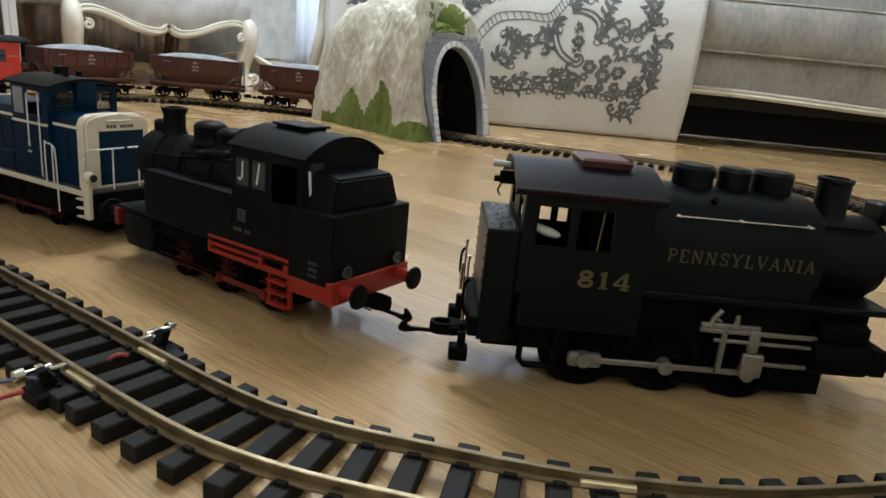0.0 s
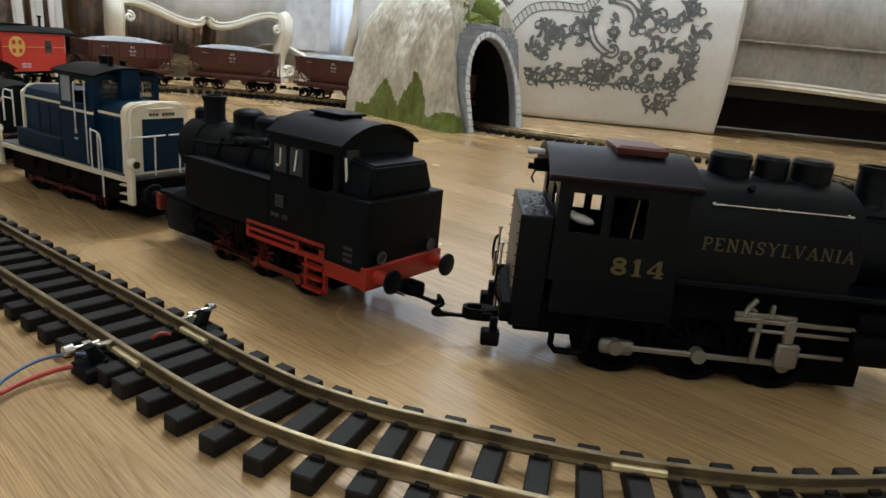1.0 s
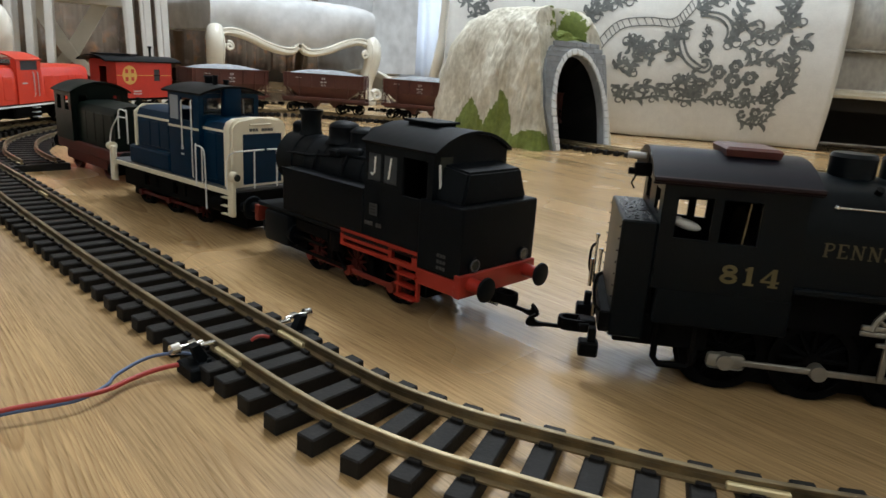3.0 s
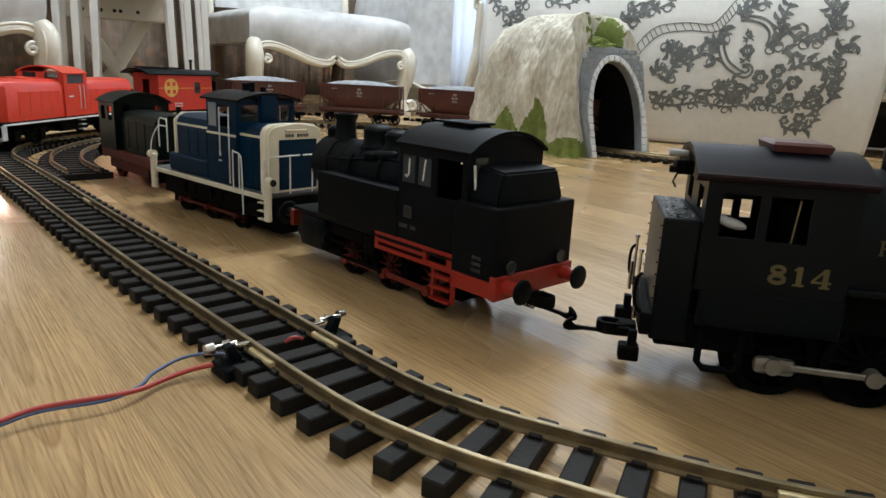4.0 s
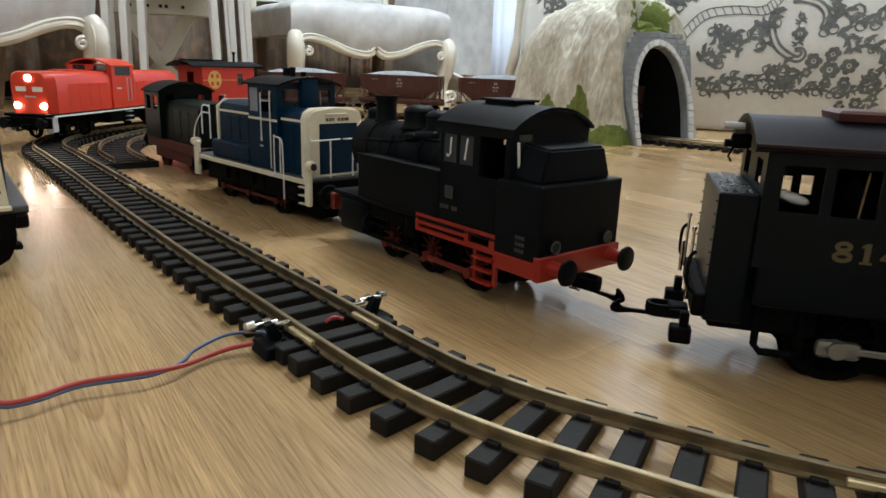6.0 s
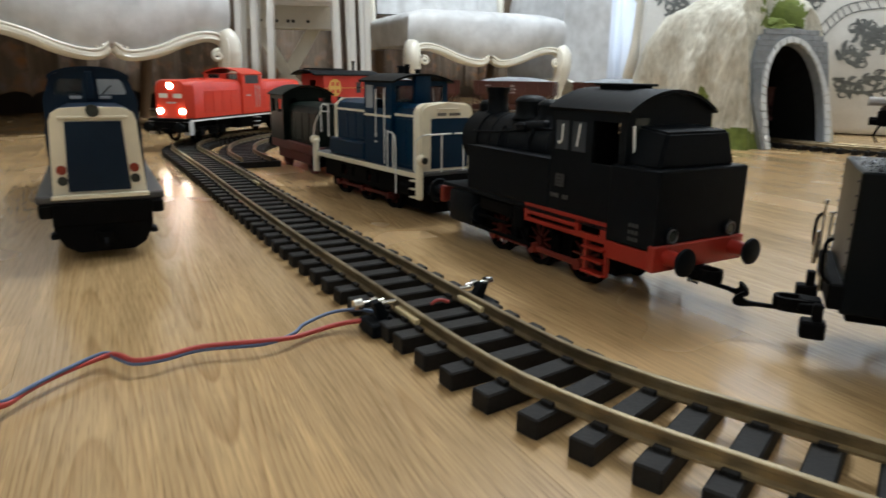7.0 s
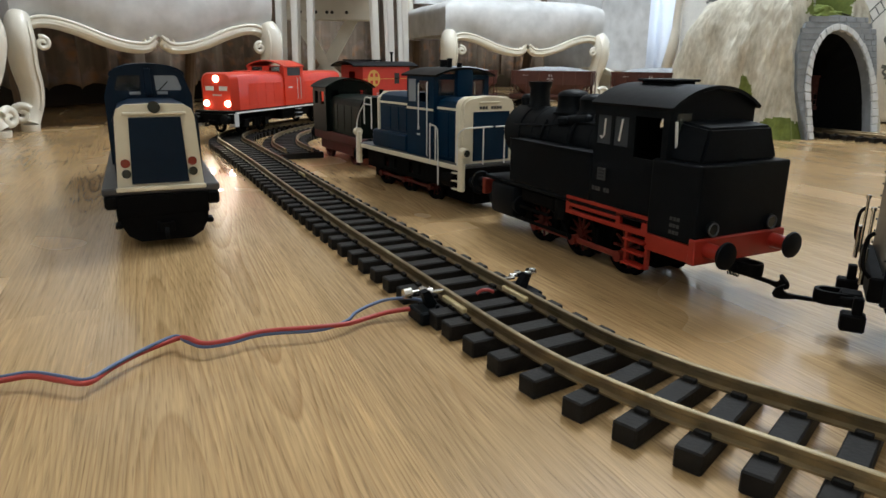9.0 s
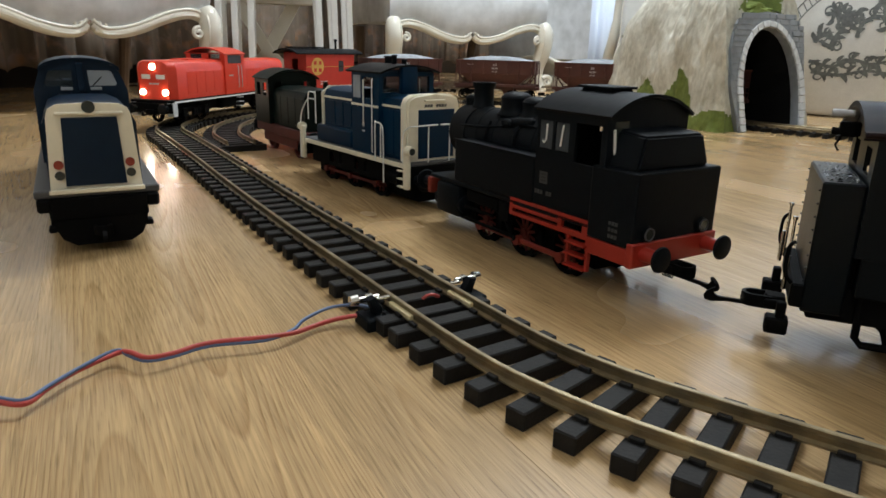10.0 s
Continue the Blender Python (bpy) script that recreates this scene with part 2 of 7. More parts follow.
M_CREAM = mat("cream_lacquered_wood", (0.74, 0.71, 0.62), 0.28, 0, 0.06, 40, coat=0.3)
M_SILK = mat("silver_grey_brocade", (0.36, 0.36, 0.345), 0.66, 0, 0.32, 75, 0.35)


def along_threads(m, k):
    """Draws a cloth's pattern out along its upright threads."""
    nt = m.node_tree
    for n in [n for n in nt.nodes if n.type == "TEX_NOISE"]:
        src = n.inputs["Vector"].links[0].from_socket
        v = nt.nodes.new("ShaderNodeVectorMath")
        v.operation = "MULTIPLY"
        v.inputs[1].default_value = (1.0, 1.0, k)
        nt.links.new(src, v.inputs[0])
        nt.links.new(v.outputs[0], n.inputs["Vector"])
    return m


along_threads(M_SILK, 0.55)
along_threads(M_ROCK, 0.55)
M_VELVET = mat("pale_grey_velvet", (0.58, 0.59, 0.60), 0.72, 0, 0.28, 22, 0.3)
M_CLOTH = mat("white_cotton_throw", (0.64, 0.64, 0.625), 0.85, 0, 0.08, 300, 0.3)
M_PRINT = mat("grey_print_on_cloth", (0.135, 0.145, 0.145), 0.9, 0, 0.5, 120, 0.2)


def sheer_material():
    """Thin white curtain stuff that lets light through."""
    m = bpy.data.materials.new("white_sheer_curtain")
    m.use_nodes = True
    nt = m.node_tree
    out = nt.nodes["Material Output"]
    b = nt.nodes["Principled BSDF"]
    b.inputs["Base Color"].default_value, b.inputs["Roughness"].default_value = (0.74, 0.77, 0.82, 1), 0.9
    tr, mx, no = nt.nodes.new("ShaderNodeBsdfTranslucent"), nt.nodes.new("ShaderNodeMixShader"), nt.nodes.new("ShaderNodeTexNoise")
    tr.inputs["Color"].default_value = (0.78, 0.82, 0.88, 1)
    no.inputs["Scale"].default_value = 35.0
    mr = nt.nodes.new("ShaderNodeMapRange")
    mr.inputs["To Min"].default_value, mr.inputs["To Max"].default_value = 0.35, 0.75
    nt.links.new(no.outputs["Fac"], mr.inputs["Value"])
    nt.links.new(mr.outputs[0], mx.inputs["Fac"])
    nt.links.new(b.outputs[0], mx.inputs[1])
    nt.links.new(tr.outputs[0], mx.inputs[2])
    nt.links.new(mx.outputs[0], out.inputs["Surface"])
    return m


M_SHEER = sheer_material()
M_WALL = mat("beige_wallpaper", (0.58, 0.51, 0.42), 0.85, 0, 0.1, 8, 0.1)
M_WALL_FOOT = mat("dark_brown_wall_foot", (0.030, 0.020, 0.014), 0.6, 0, 0.25, 30)
M_WALL_BOUNCE = mat("pale_bounce_wall", (0.72, 0.69, 0.63), 0.85, 0, 0.1, 8, 0.1)
M_CEIL = mat("white_ceiling_paint", (0.75, 0.74, 0.71), 0.9, 0, 0.04, 12, 0.1)
M_WIRE_RED = mat("red_wire_insulation", (0.40, 0.045, 0.038), 0.45)
M_WIRE_BLUE = mat("blue_wire_insulation", (0.075, 0.115, 0.22), 0.45)

# ---- room ----
PLANK = Matrix.Rotation(radians(144.6), 4, "Z")
floor = part("floor", cube(-2.45, 2.67, -1.6, 4.4, -0.05, -0.009), M_SUB)
tagged(floor, "oak-coloured laminate floor laid in long planks", "floor", kind="structure")


def lay_floor():
    w, ln, gap = 0.192, 2.2, 0.00002
    bm = cube(-ln / 2 + gap, ln / 2 - gap, -w / 2 + gap, w / 2 - gap, -0.008, 0, 0.0001)
    first = part("plank", bm, M_FLOOR, floor)
    mesh, inv = first.data, PLANK.inverted()
    n = 0
    for j in range(-22, 23):
        for i in range(-4, 5):
            c = PLANK @ Vector(((i + (0.33 * j + 0.475) % 1.0) * ln, j * w + 0.018, 0))
            if not (-2.75 < c.x < 2.9 and -1.75 < c.y < 4.7):
                continue
            m = Matrix.Translation(c) @ PLANK
            ends = [m @ Vector((sx * ln / 2, sy * w / 2, 0)) for sx in (-1, 1) for sy in (-1, 1)]
            if all(-2.44 < e.x < 2.66 and -1.59 < e.y < 4.39 for e in ends):
                if n == 0:
                    first.matrix_basis = m
                else:
                    share("plank", mesh, floor, m)
                n += 1
                continue
            # sawn off under the wall
            bm = cube(-ln / 2 + gap, ln / 2 - gap, -w / 2 + gap, w / 2 - gap, -0.008, 0, 0.0001)
            back = m.inverted()
            for p, d in (((-2.40, 0, 0), (-1, 0, 0)), ((2.60, 0, 0), (1, 0, 0)), ((0, -1.54, 0), (0, -1, 0)), ((0, 4.34, 0), (0, 1, 0))):
                bmesh.ops.bisect_plane(bm, geom=bm.verts[:] + bm.edges[:] + bm.faces[:], plane_co=back @ Vector(p), plane_no=back.to_3x3() @ Vector(d), clear_outer=True)
            if len(bm.faces) > 3:
                part("plank", bm, M_FLOOR, floor).matrix_basis = m
            else:
                bm.free()


lay_floor()


def wall(name, x0, x1, y0, y1, z1=2.5, material=M_WALL, label="plain beige papered wall"):
    tagged(part(name, cube(x0, x1, y0, y1, -0.05, z1), material), label, "wall", kind="structure")


wall("wall_west", -2.45, -2.33, -1.6, 4.4)
# dark brown strip along the foot of the west wall, behind the curtain
tagged(part("baseboard", cube(-2.33, -2.312, -1.48, 4.28, 0.0, 0.10, .003), M_WALL_FOOT), "dark brown strip along the foot of the wall", "baseboard", kind="structure")
wall("wall_north", -2.33, 2.55, 4.28, 4.4)
# east and south walls are unseen, made pale to bounce light onto the engines
wall("wall_east", 2.55, 2.67, -1.6, 4.28, material=M_WALL_BOUNCE, label="plain beige papered wall")
wall("wall_south", -2.33, 2.55, -1.6, -1.48, material=M_WALL_BOUNCE, label="plain beige papered wall")
tagged(part("ceiling", cube(-2.45, 2.67, -1.6, 4.4, 2.5, 2.56), M_CEIL), "plain white painted ceiling", "ceiling", kind="structure")

# ---- railway track ----
LOOP = [(0.09, 0.418), (0.204, 0.432), (0.40, 0.504), (0.575, 0.66), (0.675, 0.86), (0.715, 1.08), (0.735, 1.30), (0.715, 1.48), (0.64, 1.61),
        (0.50, 1.69), (0.33, 1.745), (0.15, 1.79), (0.0, 1.838), (-0.15, 1.93), (-0.30, 2.035), (-0.47, 2.098), (-0.65, 2.112), (-0.81, 2.10), (-0.95, 2.045),
        (-1.05, 1.92), (-1.115, 1.74), (-1.14, 1.54), (-1.14, 1.37), (-1.12, 1.24), (-1.075, 1.12), (-1.0, 1.02), (-0.879, 0.940), (-0.718, 0.838),
        (-0.5384, 0.7206), (-0.3587, 0.6061), (-0.2489, 0.5389), (-0.131, 0.4672), (-0.0775, 0.4436), (-0.0205, 0.4308)]
RAIL_Z, TIE_Z, GAUGE = 0.0171, 0.0097, 0.0215


def tie_mesh():
    bm = bmesh.new()
    box(bm, -0.0058, 0.0058, -0.0395, 0.0395, 0, TIE_Z, 0.0008)
    for s in (-1, 1):
        for k in (-1, 1):
            y = s * GAUGE + k * 0.0040
            box(bm, -0.0034, 0.0034, y - 0.0014, y + 0.0014, TIE_Z - 0.0005, TIE_Z + 0.0022, 0.0005)
    ob = part("sleeper", bm, M_TIE)
    return ob


def rail_ring(p, a, side, s=1.0):
    """The rail's section, a foot, a web and a rounded head, at a place with a heading."""
    h = RAIL_Z - TIE_Z
    prof = [(-.0034, 0), (.0034, 0), (.0034, .0011), (.0010, .0019), (.0010, h - .0030), (.0016, h - .0022), (.0016, h - .0004), (.0011, h),
            (-.0011, h), (-.0016, h - .0004), (-.0016, h - .0022), (-.0010, h - .0030), (-.0010, .0019), (-.0034, .0011)]
    n = Vector((-math.sin(a), math.cos(a), 0))
    return [p + n * (side * GAUGE + u) + Vector((0, 0, TIE_Z + v)) for u, v in prof]


def lay_track(name, line, closed, label, tie_step=0.0243):
    track = thing(name, Matrix(), label, "railway track")
    pts, length = even(line, tie_step, closed)
    if closed:
        # sleepers run on from the joint at the line's start and come closer together just before it
        dense, length = even(line, 0.0005, True)
        n = round((length - 0.0175) / tie_step)
        pts = [dense[min(len(dense) - 1, round(k * (length - 0.0175) / n / length * len(dense)))] for k in range(n + 1)]
    tie = None
    for p, a in pts:
        m = Matrix.Translation(p) @ Matrix.Rotation(a, 4, "Z")
        if tie is None:
            tie = tie_mesh()
            tie.parent, tie.matrix_basis = track, m
        else:
            share("sleeper", tie.data, track, m)
    fine, _ = even(line, 0.012, closed)
    # headings averaged, so that the rails run true
    for side in (-1, 1):
        rings = []
        N = len(fine)
        for i, (p, a) in enumerate(fine):
            q0 = fine[(i - 1) % N][0] if closed or i else fine[0][0]
            q1 = fine[(i + 1) % N][0] if closed or i < N - 1 else fine[-1][0]
            d = q1 - q0
            rings.append(rail_ring(p, math.atan2(d.y, d.x), side))
        if closed:
            rings.append(rings[0])
        part("rail", loft(bmesh.new(), rings, True, not closed), M_BRASS, track, "tarnished brass rail", 30)
    return track


LOOP_LINE = [p for p, a in even(smooth_line([(x, y, 0) for x, y in LOOP], 10, True), 0.003, True)[0]]
first = min(range(len(LOOP_LINE)), key=lambda i: (LOOP_LINE[i].x + 0.1712) ** 2 + (LOOP_LINE[i].y - 0.4862) ** 2)
LOOP_LINE = LOOP_LINE[first:] + LOOP_LINE[:first]
main_track = lay_track("model_railway_track", LOOP_LINE, True, "oval of brass rails on dark plastic sleepers on the floor")
SPUR_LINE = smooth_line([(-0.770, 0.957, 0), (-0.860, 1.020, 0), (-0.945, 1.115, 0), (-1.0, 1.23, 0), (-1.035, 1.36, 0)], 8)
lay_track("loose_curved_track", SPUR_LINE, False, "short loose curve of brass rails on dark sleepers beside the oval")


def near_line(x, y):
    k = min(range(len(LOOP_LINE)), key=lambda i: (LOOP_LINE[i].x - x) ** 2 + (LOOP_LINE[i].y - y) ** 2)
    d = LOOP_LINE[(k + 1) % len(LOOP_LINE)] - LOOP_LINE[k - 1]
    return LOOP_LINE[k], math.atan2(d.y, d.x)


def rail_joiner(x, y, side, inner):
    p, a = near_line(x, y)
    bm = cube(-0.0135, 0.0135, -0.0016, 0.0016, 0.0012, 0.0046, 0.0006)
    ob = part("rail_joiner", bm, M_BRASS_BRIGHT, main_track, "bright brass rail joiner")
    ob.matrix_basis = Matrix.Translation(p) @ Matrix.Rotation(a, 4, "Z") @ Matrix.Translation((0, side * GAUGE + inner * 0.0024, TIE_Z))


# ---- tunnel ----
PORT = Matrix.Translation((-0.078, 1.778, 0)) @ Matrix.Rotation(math.atan2(0.62, 0.79), 4, "Z")  # local x across the opening, y into the rock
LEAN = 0.287
PORT_FACE = PORT @ Matrix.Rotation(-math.atan(LEAN), 4, "X")


def arch(w, z0, h, n=14, x0=0.0):
    """An upright horseshoe outline from its left foot over the crown to its right foot."""
    out = []
    for i in range(n + 1):
        a = math.pi * i / n
        out.append((x0 - w * math.cos(a) * (1 if abs(math.cos(a)) > 1e-6 else 0), z0 + (h - z0) * math.sin(a) ** 0.85))
    return out


def build_tunnel():
    t = thing("tunnel_mountain", Matrix(), "foam mountain tunnel with a grey stone portal and painted green tufts", "model tunnel")
    W, H, ZS = 0.070, 0.234, 0.085
    cx = 0.066
    op = [(cx - W * 0.94, 0.0)] + arch(W, ZS, H, 16, cx) + [(cx + W * 0.94, 0.0)]
    # portal slab with the opening through it
    bm = bmesh.new()
    outer = [(-0.018, 0)] + [(-0.034, 0.10), (-0.028, 0.19), (-0.016, 0.246), (0.008, 0.259), (0.04, 0.266), (cx, 0.268), (0.092, 0.266), (0.122, 0.258), (0.146, 0.242),
                             (0.154, 0.20), (0.150, 0.10)] + [(0.144, 0)]
    from_out, to_in = outer, op
    n = len(op)
    # outer outline resampled to the opening's count
    acc = [0.0]
    for a, b in zip(outer, outer[1:]):
        acc.append(acc[-1] + math.dist(a, b))
    res = []
    for i in range(n):
        s = acc[-1] * i / (n - 1)
        j = max(k for k in range(len(acc) - 1) if acc[k] <= s + 1e-9)
        f = (s - acc[j]) / (acc[j + 1] - acc[j])
        res.append((outer[j][0] + (outer[j + 1][0] - outer[j][0]) * f, outer[j][1] + (outer[j + 1][1] - outer[j][1]) * f))
    rows = []
    for y in (0.0, 0.03):
        rows.append(([bm.verts.new((p[0], y, p[1])) for p in res], [bm.verts.new((p[0], y, p[1])) for p in op]))
    for i in range(n - 1):
        for (o, q) in rows:
            bm.faces.new((o[i], o[i + 1], q[i + 1], q[i]))
        bm.faces.new((rows[0][0][i], rows[0][0][i + 1], rows[1][0][i + 1], rows[1][0][i]))
        bm.faces.new((rows[0][1][i], rows[0][1][i + 1], rows[1][1][i + 1], rows[1][1][i]))
    slab = part("portal", bm, M_STONE, t, "grey moulded stone portal")
    slab.matrix_basis = PORT_FACE
    # arch stones
    arc = [Vector((p[0], 0, p[1])) for p in op]
    st, ln = even(smooth_line(arc, 4), 0.0165)
    rnd = random.Random(3)
    for i in range(len(st) - 1):
        a, b = st[i][0], st[i + 1][0]
        def outw(p):
            d = (p - Vector((cx, 0, max(0.0, min(p.z, ZS))))).normalized()
            return d
        bm = bmesh.new()
        depth = 0.013 + rnd.uniform(-0.001, 0.0015)
        g = 0.0008
        d = (b - a).normalized()
        q = [a + d * g, b - d * g, b - d * g + outw(b) * depth, a + d * g + outw(a) * depth]
        f, k = [], -0.004 - rnd.uniform(0, 0.0012)
        top = [bm.verts.new((p.x, k, p.z)) for p in q]
        bot = [bm.verts.new((p.x, 0.004, p.z)) for p in q]
        bm.faces.new(top)
        bm.faces.new(bot[::-1])
        for j in range(4):
            bm.faces.new((top[j], bot[j], bot[(j + 1) % 4], top[(j + 1) % 4]))
        bmesh.ops.bevel(bm, geom=[e for e in bm.edges], offset=0.0009, segments=1, affect="EDGES")
        part("arch_stone", bm, M_STONE_LIGHT, slab)
    # courses of blocks round the arch
    z = 0.001
    row = 0
    def half(zz):
        return W * math.sin(math.acos(min(1, max(-1, ((zz - ZS) / (H - ZS)))))) if zz > ZS else W * (0.94 + 0.06 * zz / ZS)
    while z < 0.252:
        h = 0.0125
        for s in (-1, 1):
            inner = (half(z + h * .3) + 0.0155) if z < H + 0.010 else 0.0
            end = (0.083 + 0.017 * min(z, 0.1) / 0.1 - 0.017 * max(0, z - 0.1) / 0.15 if s < 0 else 0.078 + 0.01 * min(z, 0.2) / 0.2) - max(0, (z - 0.225)) * 0.7
            x = inner
            first = True
            while x < end - 0.003:
                ww = min(rnd.uniform(0.016, 0.024) * (0.6 if first and row % 2 else 1), end - x)
                first = False
                bm = cube(cx + s * x + (g := 0.0007) * s, cx + s * (x + ww) - g * s, -0.0013 - rnd.uniform(0, .0009), 0.004, z + g, z + h - g, 0.0008)
                part("stone_block", bm, M_STONE, slab)
                x += ww
        z += h
        row += 1
    # lining: a tube through the rock along the track, black for the shade inside
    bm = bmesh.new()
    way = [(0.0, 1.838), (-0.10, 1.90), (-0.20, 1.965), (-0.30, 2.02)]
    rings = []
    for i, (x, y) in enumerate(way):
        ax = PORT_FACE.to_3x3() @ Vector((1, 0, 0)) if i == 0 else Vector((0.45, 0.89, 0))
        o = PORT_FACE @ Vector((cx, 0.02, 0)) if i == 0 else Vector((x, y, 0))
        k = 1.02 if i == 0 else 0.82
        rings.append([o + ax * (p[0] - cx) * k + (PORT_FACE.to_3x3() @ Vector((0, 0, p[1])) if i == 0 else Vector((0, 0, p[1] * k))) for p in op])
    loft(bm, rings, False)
    part("tunnel_lining", bm, M_TUNNEL_IN, t, "tunnel lining blackened for the shade inside")
    # rock: rings from the foot to the crown, with a rough face
    foot = [(-0.090, 1.785), (-0.100, 1.758), (-0.135, 1.738), (-0.175, 1.762), (-0.22, 1.812), (-0.30, 1.895), (-0.39, 1.975), (-0.455, 2.035), (-0.485, 2.12), (-0.46, 2.23), (-0.33, 2.28), (-0.15, 2.22),
            (-0.02, 2.06), (0.035, 1.92), (0.045, 1.880)]
    crown = Vector((-0.15, 1.95, 0.34))
    bm = bmesh.new()
    rings = []
    fl = smooth_line([(x, y, 0) for x, y in foot], 22)
    levels = 120
    for k in range(levels + 1):
        f = k / levels
        z = 0.338 * math.sin(f * math.pi / 2) ** 0.95
        ring = []
        for i, p in enumerate(fl):
            inn = (f ** 4.2) * 0.60 + f * 0.32
            q = p.lerp(Vector((crown.x, crown.y, 0)), inn)
            u = i / (len(fl) - 1)
            # towards the portal the rock stays with its slab
            edge = max(0.0, 1 - min(u, 1 - u) / 0.09)
            zz = z * (1 - 0.20 * edge)
            pl = PORT.inverted() @ Vector((q.x, q.y, 0))
            k_in = max(0.0, min(1.0, (pl.x + 0.100) / 0.060))
            need = (0.012 + LEAN * zz) * k_in - 0.06 * (1 - k_in)
            if pl.y < need:
                pl.y = need
                q = PORT @ Vector((pl.x, pl.y, 0))
            nz = noise.noise(Vector((q.x * 16, q.y * 16, zz * 7))) * 0.010 + noise.noise(Vector((q.x * 45, q.y * 45, zz * 14))) * 0.005 + noise.noise(Vector((q.x * 120, q.y * 120, zz * 40))) * 0.0024
            out = (q - Vector((crown.x, crown.y, 0))).normalized()
            amp = 1 - edge * 0.9
            ring.append(Vector((q.x, q.y, zz)) + out * nz * amp + Vector((0, 0, nz * 0.6 * amp if k else 0)))
        rings.append(ring)
    loft(bm, rings, False)
    top = rings[-1]
    c = bm.verts.new(sum(top, Vector()) / len(top) + Vector((0, 0, 0.004)))
    bm.verts.ensure_lookup_table()
    tv = bm.verts[-1 - len(top):-1]
    for a, b in zip(tv, tv[1:]):
        bm.faces.new((a, b, c))
    # paint: green spikes at the foot, a green tuft over the portal; an opening where the track leaves
    spikes = [(Vector((-0.335, 1.92, 0)), 0.086, 0.112), (Vector((-0.245, 1.835, 0)), 0.078, 0.146), (Vector((-0.146, 1.742, 0)), 0.072, 0.047)]
    crest = PORT_FACE @ Vector((0.058, 0.03, 0.26))
    gone = []
    for f in bm.faces:
        c = f.calc_center_median()
        w = noise.noise(c * 60) * 0.008 + noise.noise(c * 170) * 0.004
        for o, half, high in spikes:
            if c.y < 2.06 and c.x < -0.08 and math.hypot(c.x - o.x, c.y - o.y) + w < half * ((1 - c.z / high) ** 0.8 if o.x < -0.2 else (1 - (c.z / high) ** 2) ** 0.5) if c.z < high else False:
                f.material_index = 1
        if c.y < 2.0 and c.x < -0.165 and c.z < 0.028 + w * 1.4:
            f.material_index = 1
        if c.z > 0.252 and math.hypot(c.x - crest.x, c.y - crest.y) + w * 2 < 0.055:
            f.material_index = 1
        d = min((c.x - p.x) ** 2 + (c.y - p.y) ** 2 for p in LOOP_LINE[::8])
        if c.x < -0.40 and c.y > 2.055 and d < 0.062 ** 2 and c.z < 0.205:
            gone.append(f)
    bmesh.ops.delete(bm, geom=gone, context="FACES")
    # a mossy clump on the portal's crown
    tf = bmesh.new()
    bmesh.ops.create_icosphere(tf, subdivisions=4, radius=1.0)
    for v in tf.verts:
        d = v.co.copy()
        k = .92 + .22 * noise.noise(d * 2.3 + Vector((3, 1, 0))) + .14 * noise.noise(d * 6) + .10 * noise.noise(d * 15)
        v.co = Vector((.050 * d.x * k, .030 * d.y * k, .025 * max(d.z, -.5) * k * (1.15 - .55 * abs(d.x + .25))))
    tuft = part("moss_tuft", tf, M_MOSS, t, "green mossy clump over the portal", 50)
    tuft.matrix_basis = PORT_FACE @ Matrix.Translation((.050, .028, .270))
    part("rock", bm, [M_ROCK, M_MOSS], t, "pale beige rough rock with green painted tufts", 60)
    return t, rings


tunnel, ROCK = build_tunnel()


# ---- model locomotives ----
def panel(bm, u0, u1, v0, v1, w0, w1, holes, plane="xz", bev=0.0):
    """A flat wall in the xz or yz plane with rectangular openings through it."""
    us = sorted({u0, u1, *[h[0] for h in holes], *[h[1] for h in holes]})
    vs = sorted({v0, v1, *[h[2] for h in holes], *[h[3] for h in holes]})
    for a, b in zip(us, us[1:]):
        run = None
        for c, d in zip(vs, vs[1:]):
            mu, mv = (a + b) / 2, (c + d) / 2
            hole = any(h[0] < mu < h[1] and h[2] < mv < h[3] for h in holes)
            if hole:
                if run:
                    box(bm, a, b, w0, w1, run[0], run[1]) if plane == "xz" else box(bm, w0, w1, a, b, run[0], run[1])
                run = None
            else:
                run = (run[0], d) if run else (c, d)
        if run:
            box(bm, a, b, w0, w1, run[0], run[1]) if plane == "xz" else box(bm, w0, w1, a, b, run[0], run[1])
    bmesh.ops.remove_doubles(bm, verts=bm.verts, dist=1e-6)
    return bm


def arc_roof(bm, x0, x1, w, ze, zp, t=0.0022, n=12):
    """A curved roof sheet from eave to eave."""
    prof = []
    R = (w * w + (zp - ze) ** 2) / (2 * (zp - ze))
    half = math.asin(min(1, w / R))
    for k in range(n + 1):
        a = -half + 2 * half * k / n
        prof.append((R * math.sin(a), zp - R + R * math.cos(a)))
    for k in range(n, -1, -1):
        a = -half + 2 * half * k / n
        prof.append(((R - t) * math.sin(a), zp - R + (R - t) * math.cos(a)))
    return prism(bm, prof, x0, x1, "x")


